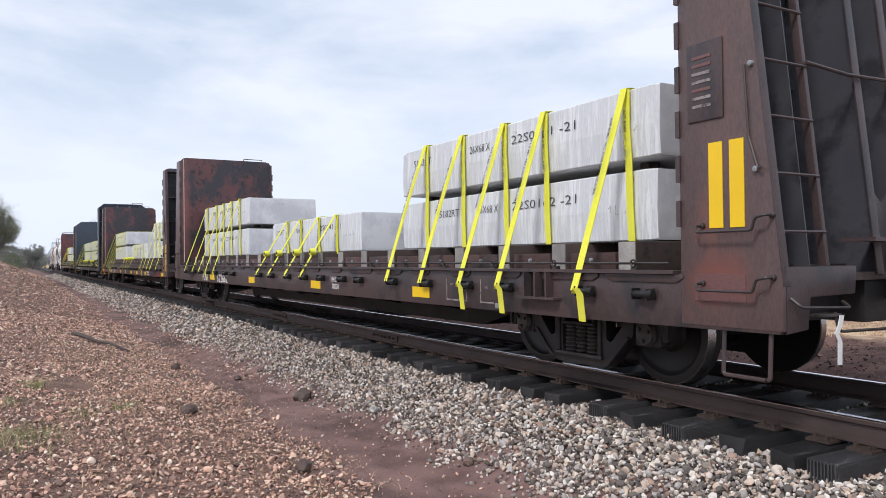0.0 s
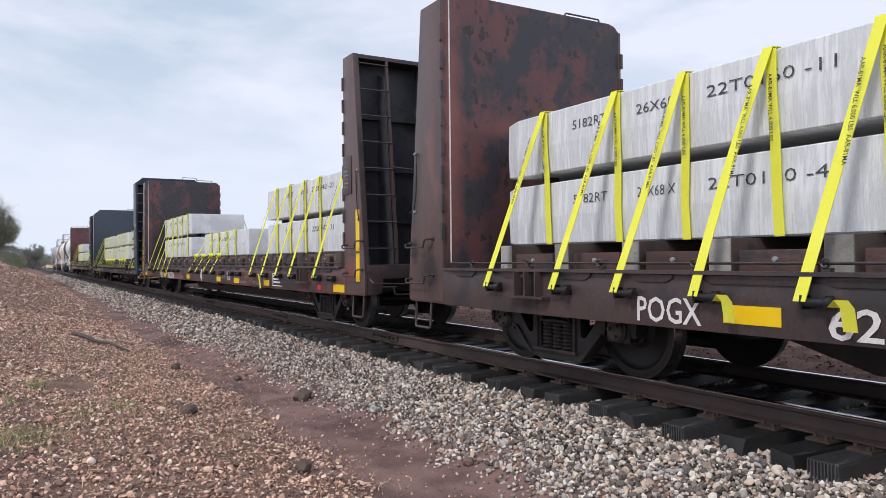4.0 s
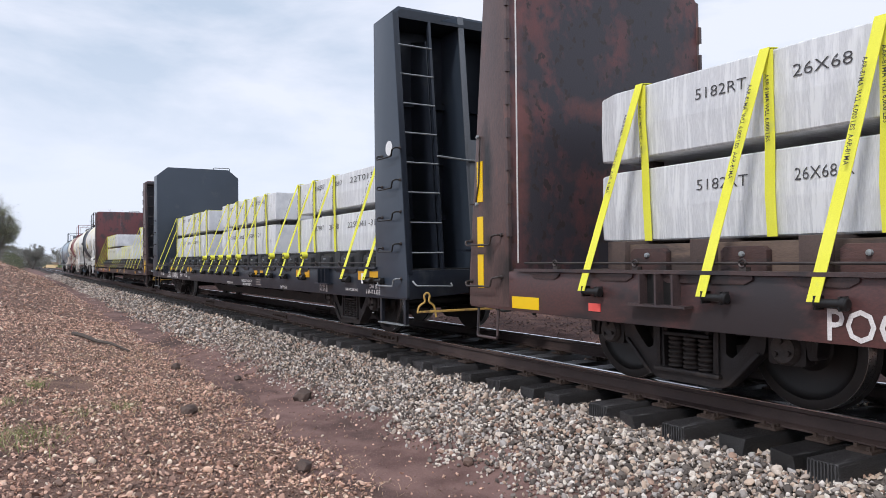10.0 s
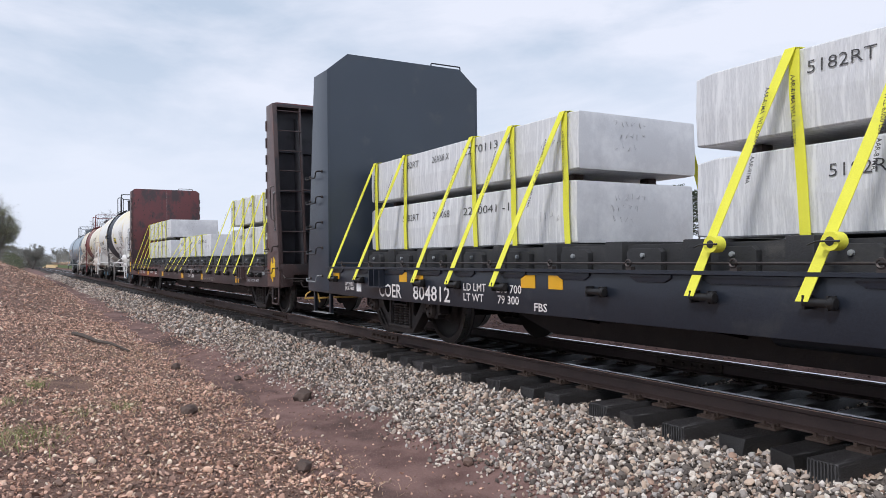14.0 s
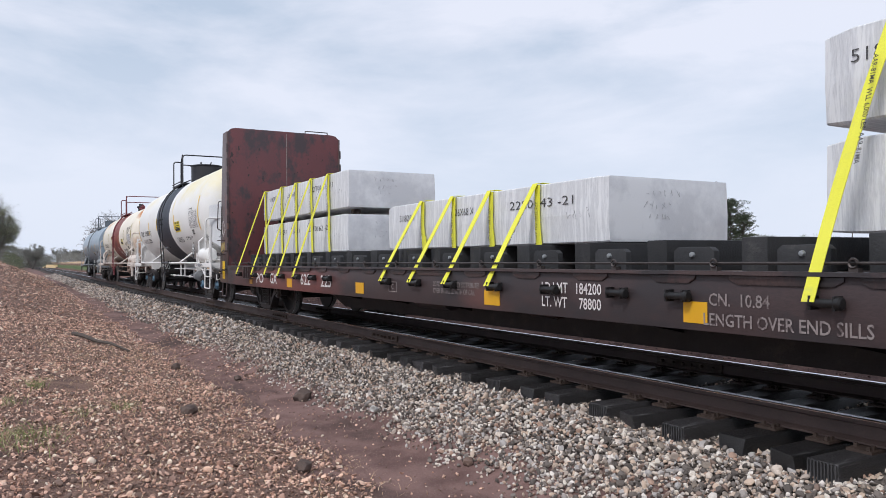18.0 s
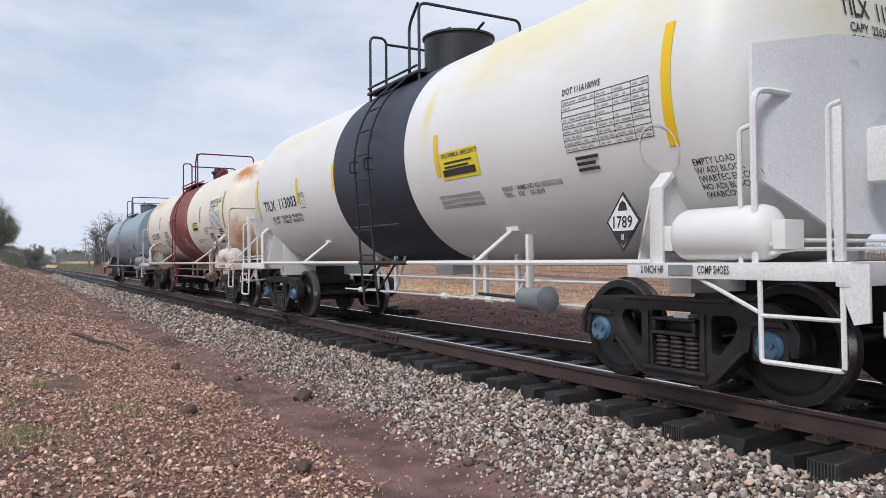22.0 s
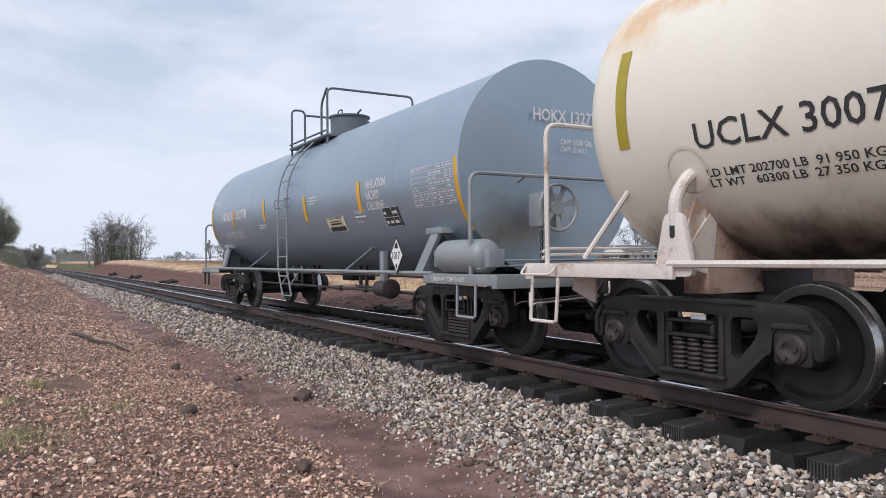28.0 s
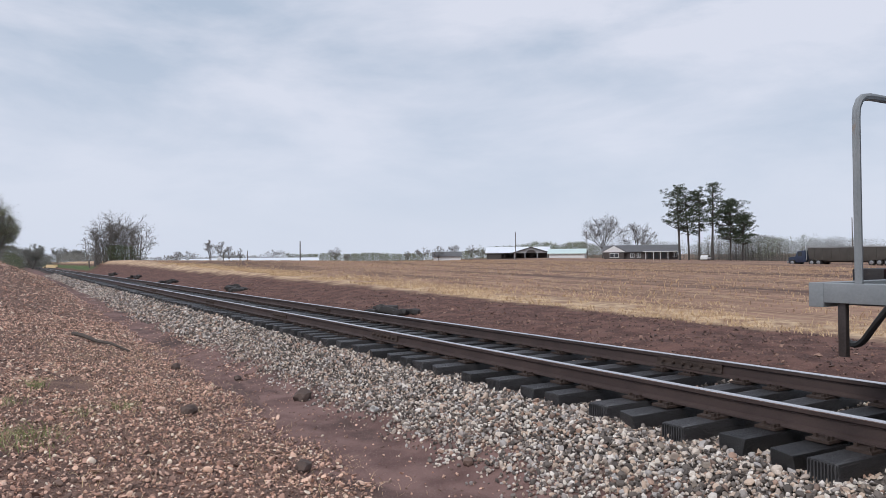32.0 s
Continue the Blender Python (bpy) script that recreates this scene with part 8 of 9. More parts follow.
tg.bars(0.9, 2.2, [0.4, 0.42, 0.3], M["white_ink"], 0.018, 0.05)
tg.bars(-6.3, 2.6, [0.84, 0.8], M["white_ink"], 0.016, 0.05)
for xx, zz, hh in ((5.88, 1.47, 0.92), (0.6, 1.82, 0.45), (3.0, 1.85, 0.46), (-4.36, 1.9, 0.42), (-1.9, 1.95, 0.45), (-6.5, 1.7, 0.8)):
    tg.patch("reflector", xx, zz, 0.13, hh, M["amber_tape"], "amber reflective tape", 0.007)
on_head(g, "HOKX 132778", 0.15, M["white_ink"], -0.32, 0.78, 2.83, 6.08, 0.0, 1.4, 2.25)
on_head(g, "CAPY 17330 GAL\nCAPY 65 601 L", 0.07, M["white_ink"], 0.1, 0.62, 2.55, 6.08, 0.0, 1.4, 2.25)
write("2 INCH HF COMP SHOES", 0.055, M["white_ink"], g, (-6.2, -1.452, 0.86), 0.9)
write("2 INCH HF COMP SHOES", 0.055, M["white_ink"], g, (5.5, -1.452, 0.86), 0.9)
mk = part("end_marker", Shape().prism([(-0.14, 0.98), (0.14, 0.98), (0.02, 1.56), (-0.02, 1.56)], "x", -7.5, -7.47), M["flag_red"], g, "red end-of-train marker")
part("marker_housing", Shape().box(-7.46, -7.2, -0.13, 0.13, 0.95, 1.18), M["rubber"], g, bevel=0.03)


# ---- trees and far things ----
def along(slope, dist):
    """A spot at a bearing (y over -x) and a distance from the origin."""
    k = math.hypot(1, slope)
    return -dist / k, dist * slope / k


def sprig(shape, p, d, length, width, rr):
    """One thin twig or leaf: a long flat diamond from p along d."""
    b = d.cross(Vector((rr.uniform(-1, 1), rr.uniform(-1, 1), rr.uniform(-1, 1)))).normalized() * width
    m = p + d * length * 0.45
    shape.add([p, m + b, p + d * length, m - b], [(0, 1, 2, 3)])


def aim(rr, up=0.3):
    return Vector((rr.gauss(0, 1), rr.gauss(0, 1), rr.gauss(0, 0.9) + up)).normalized()


def crown_tree(name, x, y, h, rad, seed, label, group, low=0.25, stems=1, limbs=9, subs=8, twigs=12, thick=0.016, leaf=None, leaf_n=0, leaf_w=0.05, fork=0.2, foot=0.0, twig_w=0.0, bark=None, twig=None):
    """A tapered trunk (or several stems) with limbs that arch into a rounded crown of branches and fine twigs."""
    rr = random.Random(seed)
    ob = thing(name, label, "tree", group, at=Matrix.Translation((x, y, ground_z(x, y) - 0.1)))
    wood, branch, fine, lf = Shape(), Shape(), Shape(), Shape()
    mid, rz = h * (1 + low) / 2, h * (1 - low) / 2
    tw = twig_w or h * 0.0016

    def inside(p):
        q = Vector((p.x / rad, p.y / rad, (p.z - mid) / rz))
        if q.length > 1:
            q = q.normalized() * rr.uniform(0.86, 1.06)
            p = Vector((q.x * rad, q.y * rad, q.z * rz + mid))
        return p

    for s in range(stems):
        b0 = Vector((rr.gauss(0, foot), rr.gauss(0, foot), 0))
        lean = Vector((b0.x * 0.5, b0.y * 0.5, 0))
        top = b0 + lean + Vector((rr.uniform(-0.04, 0.04) * h, 0, h * (fork + low * 0.4)))
        if stems == 1:
            wood.tube([b0, (b0 + top) / 2 + Vector((0.01 * h, 0, 0)), top], h * thick, 7, h * thick * 0.75)
        for i in range(limbs):
            a = 6.283 * (i + rr.random()) / limbs
            el = rr.uniform(-0.25, 1.0)
            k = math.sqrt(max(0.0, 1 - el * el)) if el > 0 else 1.0
            tgt = Vector((math.cos(a) * k * rad, math.sin(a) * k * rad, mid + el * rz)) * rr.uniform(0.85, 1.0)
            st = b0.lerp(top, rr.uniform(0.75, 1.0)) if stems == 1 else b0
            bow = st.lerp(tgt, 0.45) + Vector((0, 0, h * rr.uniform(0.02, 0.1)))
            bow2 = st.lerp(tgt, 0.75) + Vector((rr.gauss(0, 0.03) * h, rr.gauss(0, 0.03) * h, h * 0.04))
            line = [st, bow, bow2, tgt]
            wood.tube(line, h * thick * (0.5 if stems == 1 else 0.42), 5, h * thick * 0.12)
            for j in range(subs):
                u = rr.uniform(0.8, 2.95)
                n0 = int(u)
                p = line[n0].lerp(line[n0 + 1], u - n0)
                d = ((tgt - st).normalized() * 0.7 + aim(rr)).normalized()
                q = inside(p + d * min(rad, rz) * rr.uniform(0.25, 0.6))
                m = (p + q) / 2 + Vector((0, 0, 0.02 * h))
                branch.tube([p, m, q], h * thick * 0.16, 3, h * thick * 0.06)
                for k_ in range(twigs):
                    v = rr.uniform(0.2, 1.0)
                    o = p.lerp(m, v * 2) if v < 0.5 else m.lerp(q, v * 2 - 1)
                    e = ((q - p).normalized() * 0.8 + aim(rr, 0.4)).normalized()
                    ln = min(rad, rz) * rr.uniform(0.1, 0.3)
                    sprig(fine, o, e, ln, tw, rr)
                    for l_ in range(leaf_n):
                        c = o + e * ln * rr.uniform(0.2, 1.1) + aim(rr) * leaf_w * 2
                        sprig(lf, c, aim(rr), leaf_w * 2, leaf_w * 0.7, rr)
    part("trunk", wood, bark or M["bark"], ob, "bare grey trunk and limbs", smooth=0)
    tagged(part("branch_work", branch, bark or M["bark"], ob, smooth=0), kind="stuff")
    tagged(part("twig_work", fine, twig or M["twig"], ob, smooth=0), kind="stuff")
    if leaf_n:
        tagged(part("crown", lf, leaf, ob, smooth=0), kind="stuff")
    return ob


def pine(x, y, h, seed, lean, clear, rad, count, shape):
    """A pine: bare trunk, crooked branches, and needle tufts in clumps; shape 0 is a column, 1 a wide round head."""
    rr = random.Random(seed)
    ob = thing("pine_tree", "tall dark pine with a bare trunk and high ragged crown", "pine tree", "pines by the house", at=Matrix.Translation((x, y, ground_z(x, y) - 0.1)))
    part("trunk", Shape().tube([(0, 0, 0), (lean * 0.25, 0, h * 0.35), (lean * 0.8, 0, h * 0.7), (lean, 0, h * 0.98)], h * 0.017, 7, h * 0.005), M["bark"], ob, smooth=0)
    wood, nd = Shape(), Shape()
    for i in range(count):
        u = (i + rr.random()) / count
        t = clear + (0.97 - clear) * u
        p = Vector((lean * t, 0, h * t))
        a = rr.uniform(0, 6.283)
        full = math.sqrt(max(0.05, 1 - (2 * u - 0.9) ** 2)) if shape else 0.35 + 0.75 * math.sin(3.14 * min(1.0, u * 0.9 + 0.12)) * rr.uniform(0.6, 1.2)
        reach = rad * full * (rr.uniform(0.45, 1.0) if shape else rr.uniform(0.5, 1.15))
        q = p + Vector((math.cos(a) * reach, math.sin(a) * reach, reach * rr.uniform(-0.1, 0.5)))
        m = (p + q) / 2 + Vector((0, 0, -0.05 * reach))
        wood.tube([p, m, q], 0.1, 4, 0.03)
        for c in range(6 if u > 0.12 else 2):
            v = rr.uniform(0.4, 1.08)
            o = m.lerp(q, v * 2 - 1) + Vector((rr.gauss(0, 0.5), rr.gauss(0, 0.5), rr.gauss(0.2, 0.3)))
            sz = rr.uniform(0.6, 1.15)
            for k in range(34):
                d = aim(rr, 0.35)
                sprig(nd, o + Vector((d.x * 0.5, d.y * 0.5, d.z * 0.2)) * sz * rr.random(), d, sz * rr.uniform(0.25, 0.5), 0.05, rr)
    tagged(part("branch_work", wood, M["bark"], ob, smooth=0), kind="stuff")
    part("crown", nd, M["pine"], ob, "dark green needle clumps", smooth=0)


def thicket(name, x0, x1, y0, y1, count, h, seed, label, material, twig=0.5, dense=30, size=0.014, up=0.5, long=2.2, even=0.5, line=0.0, low=0.8):
    """Many small leaves, twigs and stems with an uneven outline: a bush or the edge of a wood."""
    rr = random.Random(seed)
    s, st = Shape(), Shape()
    for i in range(count):
        x, y = rr.uniform(x0, x1), rr.uniform(y0, y1)
        if line:
            t = rr.random()
            x, y = x0 + (x1 - x0) * t + rr.gauss(0, line), y0 + (y1 - y0) * t + rr.gauss(0, line)
        hh = h * (even + (1 - even) * min(1, abs(noise.noise((x * 0.05, y * 0.05, seed)) * 1.8) + rr.uniform(-0.15, 0.2)))
        z = ground_z(x, y)
        if rr.random() < twig:
            st.tube([(x, y, z), (x + rr.uniform(-0.1, 0.1) * hh, y, z + hh * rr.uniform(0.7, 1.02))], hh * 0.009, 3, hh * 0.002)
        for k in range(dense):
            u_ = rr.random() ** low
            w = 0.26 * math.sin(3.14 * (0.18 + 0.75 * u_))
            c = Vector((x + rr.gauss(0, w) * hh, y + rr.gauss(0, w) * hh, z + hh * u_))
            sprig(s, c, aim(rr, up), hh * size * long * rr.uniform(0.6, 1.5), hh * size * rr.uniform(0.4, 1.0), rr)
    ob = thing(name, label, "woods", kind="stuff")
    part("foliage", s, material, ob, smooth=0)
    if st.v:
        part("stems", st, M["twig"], ob, smooth=0)
    return ob


# the bank's trees at the bend, and the bushes on the crest across the track
for x, y, h, rad, sd in ((-56.5, -1.85, 4.3, 2.15, 1), (-60.5, -1.9, 4.2, 2.1, 2), (-54, -3.2, 4.4, 2.4, 3), (-65, -1.6, 3.9, 1.9, 4), (-58, -2.7, 4.3, 2.2, 48)):
    crown_tree("bank_tree", x, y, h, rad, sd, "dense budding tree on the gravel bank", "trees on the bank", 0.05, 3, 8, 10, 14, leaf=M["bud"], leaf_n=4, leaf_w=0.03, foot=0.25, twig_w=0.008, bark=M["haze_bark"], twig=M["haze_bark"])
thicket("bank_scrub", -66, -55, -5.0, -1.9, 120, 2.6, 5, "dense budding scrub round the bank trees", M["bud_dark"], 0.8, 110, 0.018, 0.3, 1.8)
thicket("bank_scrub", -84, -70, -0.9, 0.5, 60, 1.5, 6, "low dark scrub below the bank trees", M["bud_dark"], 0.8, 120, 0.03)
def bare_bush(x, y, h, wide, seed, label):
    """Many upright stems from one foot that fork and fan out into fine bare twigs."""
    rr = random.Random(seed)
    ob = thing("crest_bush", label, "bush", "bushes on the crest", at=Matrix.Translation((x, y, ground_z(x, y) - 0.1)))
    wood, fine = Shape(), Shape()
    for i in range(7):
        a, out = rr.uniform(0, 6.283), rr.uniform(0.2, 1.0)
        foot = Vector((math.cos(a) * 0.5, math.sin(a) * 0.5, 0))
        tip = Vector((math.cos(a) * wide * out, math.sin(a) * wide * out, h * rr.uniform(0.75, 1.0) * (1 - 0.38 * out * out)))
        knee = foot.lerp(tip, 0.5) + Vector((rr.gauss(0, 0.25), rr.gauss(0, 0.25), h * 0.1))
        wood.tube([foot, knee, tip], 0.05, 4, 0.012)
        for j in range(11):
            u = rr.uniform(0.2, 1.0)
            p = foot.lerp(knee, u * 2) if u < 0.5 else knee.lerp(tip, u * 2 - 1)
            d = (Vector((math.cos(a) * 0.5, math.sin(a) * 0.5, 0.55)) + Vector((rr.gauss(0, 0.8), rr.gauss(0, 0.8), rr.gauss(0, 0.4)))).normalized()
            q = p + d * h * rr.uniform(0.1, 0.24)
            wood.tube([p, q], 0.02, 3, 0.008)
            for k in range(10):
                v = rr.uniform(0.2, 1.0)
                e_ = (d + Vector((rr.gauss(0, 0.8), rr.gauss(0, 0.8), rr.gauss(0.1, 0.6)))).normalized()
                sprig(fine, p.lerp(q, v), e_, h * rr.uniform(0.05, 0.13), 0.012, rr)
    part("trunk", wood, M["haze_bark"], ob, "bare grey stems", smooth=0)
    tagged(part("twig_work", fine, M["haze_bark"], ob, smooth=0), kind="stuff")


rr = random.Random(77)
for i in range(13):
    u = i / 12
    hh = 5.9 + 1.5 * math.sin(3.14 * (0.1 + 0.8 * u)) - 2.0 * (u < 0.08) - 1.0 * (u > 0.92) + rr.uniform(-0.5, 0.4)
    bare_bush(-112 - rr.uniform(0, 5), 9.4 + 5.9 * u, hh, 2.3, 11 + i, "bare grey multi-stemmed bush on the bank crest")
thicket("crest_scrub", -117, -111, 10.9, 15.6, 70, 2.2, 7, "green and brown scrub under bare bushes", M["leaf"], 0.5, 110, 0.022, 0.3, 1.8, even=0.35)
crown_tree("bend_tree", *along(0.0177, 205), 6.0, 3.2, 88, "hazy budding tree beyond the bend", "trees beyond the bend", 0.1, 2, 9, 9, 14, leaf=M["haze_leaf"], leaf_n=5, leaf_w=0.07, foot=0.3, twig_w=0.02, bark=M["haze_bark"], twig=M["haze_bark"])
def wood_edge(name, s0, s1, dist, *rest, **more):
    """A belt of wood between two bearings at one distance."""
    (xa, ya), (xb, yb) = along(s0, dist), along(s1, dist)
    return thicket(name, xa, xb, ya, yb, *rest, **more, line=3.5)


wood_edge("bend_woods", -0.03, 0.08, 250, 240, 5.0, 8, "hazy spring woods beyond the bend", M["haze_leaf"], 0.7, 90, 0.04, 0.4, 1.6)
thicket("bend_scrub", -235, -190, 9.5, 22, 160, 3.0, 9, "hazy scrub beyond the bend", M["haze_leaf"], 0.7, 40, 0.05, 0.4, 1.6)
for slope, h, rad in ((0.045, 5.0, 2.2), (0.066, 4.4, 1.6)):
    crown_tree("bend_tree", *along(slope, 235), h, rad, int(slope * 1000), "hazy budding tree beyond the bend", "trees beyond the bend", 0.2, 1, 8, 8, 12, leaf=M["haze_leaf"], leaf_n=3, leaf_w=0.07, twig_w=0.02, bark=M["haze_bark"], twig=M["haze_bark"])
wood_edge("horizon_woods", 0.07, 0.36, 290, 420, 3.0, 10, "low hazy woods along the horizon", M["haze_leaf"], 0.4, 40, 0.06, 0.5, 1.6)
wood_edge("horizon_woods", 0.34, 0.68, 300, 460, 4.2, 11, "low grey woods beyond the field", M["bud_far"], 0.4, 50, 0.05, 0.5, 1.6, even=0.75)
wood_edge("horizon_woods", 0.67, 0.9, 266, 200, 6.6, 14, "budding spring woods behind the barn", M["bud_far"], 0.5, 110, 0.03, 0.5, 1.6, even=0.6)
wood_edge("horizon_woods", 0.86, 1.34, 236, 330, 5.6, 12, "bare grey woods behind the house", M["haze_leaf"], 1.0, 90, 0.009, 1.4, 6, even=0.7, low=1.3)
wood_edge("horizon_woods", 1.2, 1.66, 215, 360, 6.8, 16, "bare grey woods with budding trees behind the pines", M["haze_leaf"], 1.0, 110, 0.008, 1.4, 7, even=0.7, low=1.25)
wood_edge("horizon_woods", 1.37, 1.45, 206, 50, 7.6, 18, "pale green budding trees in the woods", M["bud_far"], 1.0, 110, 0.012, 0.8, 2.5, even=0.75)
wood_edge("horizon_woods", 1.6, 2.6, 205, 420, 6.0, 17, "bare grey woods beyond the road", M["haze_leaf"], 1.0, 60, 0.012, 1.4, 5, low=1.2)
wood_edge("brush", 1.22, 1.5, 197, 200, 1.5, 15, "dark low brush before the woods", M["twig"], 0.9, 40, 0.03, 0.6, 3)

for slope, dist, h, rad, sd in ((0.165, 215, 1.9, 2.6, 21), (0.1804, 215, 3.1, 1.5, 22), (0.1945, 210, 3.2, 2.4, 37), (0.2225, 200, 5.6, 2.0, 23), (0.237, 205, 5.6, 1.7, 24), (0.248, 206, 4.2, 1.6, 31), (0.263, 210, 4.0, 0.9, 38), (0.3122, 230, 3.9, 3.9, 25), (0.4, 240, 5.0, 2.3, 26), (0.4184, 245, 3.2, 1.3, 32), (0.5177, 245, 3.9, 1.3, 27), (0.5433, 245, 5.1, 2.8, 28), (0.572, 258, 5.2, 2.8, 34), (0.6, 265, 5.8, 2.6, 39), (0.634, 262, 5.2, 2.4, 40), (0.655, 262, 3.6, 2.2, 47)):
    crown_tree("field_tree", *along(slope, dist), h, rad, sd, "small bare tree at the far edge of the field", "field trees", 0.15, 1, 10, 9, 20, fork=0.15, twig_w=0.016, twig=M["haze_bark"])
crown_tree("bare_tree", *along(0.912, 228), 13.6, 6.4, 29, "large bare spreading tree beside the house", "trees by the house", 0.16, 1, 14, 12, 30, 0.014, fork=0.14, twig_w=0.016, twig=M["haze_bark"])
crown_tree("bare_tree", *along(1.001, 234), 11.0, 6.4, 30, "large bare spreading tree behind the house", "trees by the house", 0.1, 1, 14, 12, 30, 0.013, fork=0.1, twig_w=0.016, twig=M["haze_bark"])
for slope, dist, h, sd, ln, clear, rad, n, sh in ((1.1088, 196, 19.2, 41, -0.6, 0.34, 5.0, 46, 0), (1.135, 197, 17.4, 42, -1.0, 0.36, 3.6, 36, 0), (1.164, 196, 18.0, 43, 0.2, 0.34, 3.9, 44, 0), (1.2019, 195, 19.6, 44, 0.4, 0.42, 3.4, 28, 0), (1.2552, 199, 15.4, 45, 0.2, 0.32, 5.6, 96, 1), (1.293, 199, 11.8, 46, 0.6, 0.32, 3.6, 44, 1)):
    pine(*along(slope, dist), h, sd, ln, clear, rad, n, sh)
for slope, dist, top in ((0.3474, 120, 4.17), (0.7204, 175, 7.3), (0.8755, 190, 7.7), (1.679, 150, 7.7), (0.273, 160, 3.2), (0.2242, 160, 3.2), (0.2405, 160, 2.9)):
    x, y = along(slope, dist)
    z = ground_z(x, y)
    p = thing("utility_pole", "thin weathered wooden utility pole", "utility pole", "utility poles", at=Matrix.Translation((x, y, z)))
    part("pole_shaft", Shape().tube([(0, 0, -0.2), (0, 0, top - z)], 0.11, 7, 0.075), M["pole"], p)


def building(name, label, x, y, w, d, wall_h, roof_h, wall, roof, over=0.5, turn=0.0, z=None):
    """A gabled building; its ridge runs along its width."""
    ob = thing(name, label, "building", at=pose(x, y, (ground_z(x, y) if z is None else z) - 0.1, 0, 0, turn))
    if wall:
        part("wall", Shape().box(-w / 2, w / 2, -d / 2, d / 2, 0, wall_h), wall, ob)
        part("gable", Shape().prism([(-d / 2, wall_h), (d / 2, wall_h), (0, wall_h + roof_h - 0.1)], "x", -w / 2, w / 2), wall, ob, smooth=0)
    part("roof", Shape().prism([(-d / 2 - over, wall_h - 0.1), (0, wall_h + roof_h), (d / 2 + over, wall_h - 0.1), (d / 2 + over, wall_h + 0.06), (0, wall_h + roof_h + 0.16), (-d / 2 - over, wall_h + 0.06)], "x", -w / 2 - over, w / 2 + over), roof, ob, smooth=0)
    return ob


hx, hy = along(1.005, 214)
house = building("brick_house", "low dark brick house with a grey shingle roof", hx, hy, 19.6, 8, 2.15, 1.75, M["brickwork"], M["roof_shingle"], turn=45)
for q, w in ((-7.0, 2.4), (-2.2, 1.1), (-0.4, 1.1), (9.0, 0.9)):
    wn_ = part("window", Shape().box(q - w / 2, q + w / 2, -4.06 if q > -5 else -5.26, -3.98 if q > -5 else -5.18, 0.6, 1.85), M["siding"], house, "white framed window")
    f = 0 if q > -5 else -1.2
    for k in range(2):
        part("pane", Shape().box(q - w / 2 + 0.1 + k * (w / 2 - 0.05), q - 0.1 + k * (w / 2 - 0.0), -4.08 + f, -4.05 + f, 0.7, 1.75), M["window"], wn_)
for q in (1.4, 3.4, 5.2, 7.2):
    part("porch_post", Shape().box(q - 0.09, q + 0.09, -5.6, -5.42, 0, 2.1), M["siding"], house, "white porch post")
part("porch_roof", Shape().prism([(-5.8, 2.1), (-3.8, 2.5), (-3.8, 2.6), (-5.8, 2.25)], "x", 0.6, 9.8), M["roof_shingle"], house, smooth=0)
part("porch_fascia", Shape().box(0.6, 9.8, -5.84, -5.8, 2.06, 2.26), M["siding"], house, "white fascia board")
for q in (2.4, 4.3, 6.2):
    part("porch_window", Shape().box(q - 0.45, q + 0.45, -4.05, -3.98, 0.3, 1.9), M["window"], house)
part("front_wing", Shape().box(-9.8, -4.4, -5.2, -3.9, 0, 2.15), M["brickwork"], house)
part("wing_gable", Shape().prism([(-10.3, 2.1), (-3.9, 2.1), (-7.1, 3.85)], "y", -5.3, -1.0), M["siding"], house, "white front gable", smooth=0)
part("wing_roof", Shape().prism([(-10.6, 1.95), (-7.1, 3.86), (-3.6, 1.95), (-3.6, 2.15), (-7.1, 4.05), (-10.6, 2.15)], "y", -5.25, -0.4), M["roof_shingle"], house, smooth=0)
bx, by = along(0.725, 238)
barn = building("open_barn", "long open barn with a pale metal roof", bx, by, 19.5, 11, 1.9, 1.75, None, M["roof_white"], turn=54)
for q in range(8):
    for yy in (-5.3, 5.3):
        part("post", Shape().box(-9.6 + q * 2.74 - 0.12, -9.6 + q * 2.74 + 0.12, yy - 0.12, yy + 0.12, 0, 1.9), M["barn_dark"], barn)
part("side_wall", Shape().box(-9.75, -5.2, -5.5, -5.3, 0, 1.85), M["barn_dark"], barn, "dark board wall")
part("back_wall", Shape().box(-9.75, 9.75, 5.1, 5.25, 0, 1.9), M["barn_dark"], barn)
part("gable_front", Shape().prism([(-1.3, 1.75), (9.5, 1.75), (4.1, 3.4)], "y", -7.4, -7.2), M["barn_grey"], barn, "grey gable front", smooth=0)
part("gable_roof", Shape().prism([(-1.9, 1.6), (4.1, 3.45), (10.1, 1.6), (10.1, 1.8), (4.1, 3.66), (-1.9, 1.8)], "y", -7.6, 0.0), M["roof_white"], barn, smooth=0)
for s_ in (-1, 1):
    part("verge_board", Shape().prism([(4.1, 3.4), (4.1, 3.7), (4.1 + s_ * 6.1, 1.84), (4.1 + s_ * 6.1, 1.55)][::s_], "y", -7.7, -7.62), M["barn_dark"], barn, smooth=0)
# a solid dark half-disc paints the shade of an open arch
part("arch", Shape().prism([(4.1 + 1.5 * math.cos(a * 0.3142), 1.8 + 0.95 * math.sin(a * 0.3142)) for a in range(11)], "y", -7.5, -7.42), M["barn_dark"], barn, "dark half-disc for the shade in an arched opening", smooth=0)
for q in (-1.0, 2.2, 6.0, 9.2):
    part("post", Shape().box(q - 0.14, q + 0.14, -7.4, -7.15, 0, 1.75), M["barn_grey"], barn)
sx, sy = along(0.832, 226)
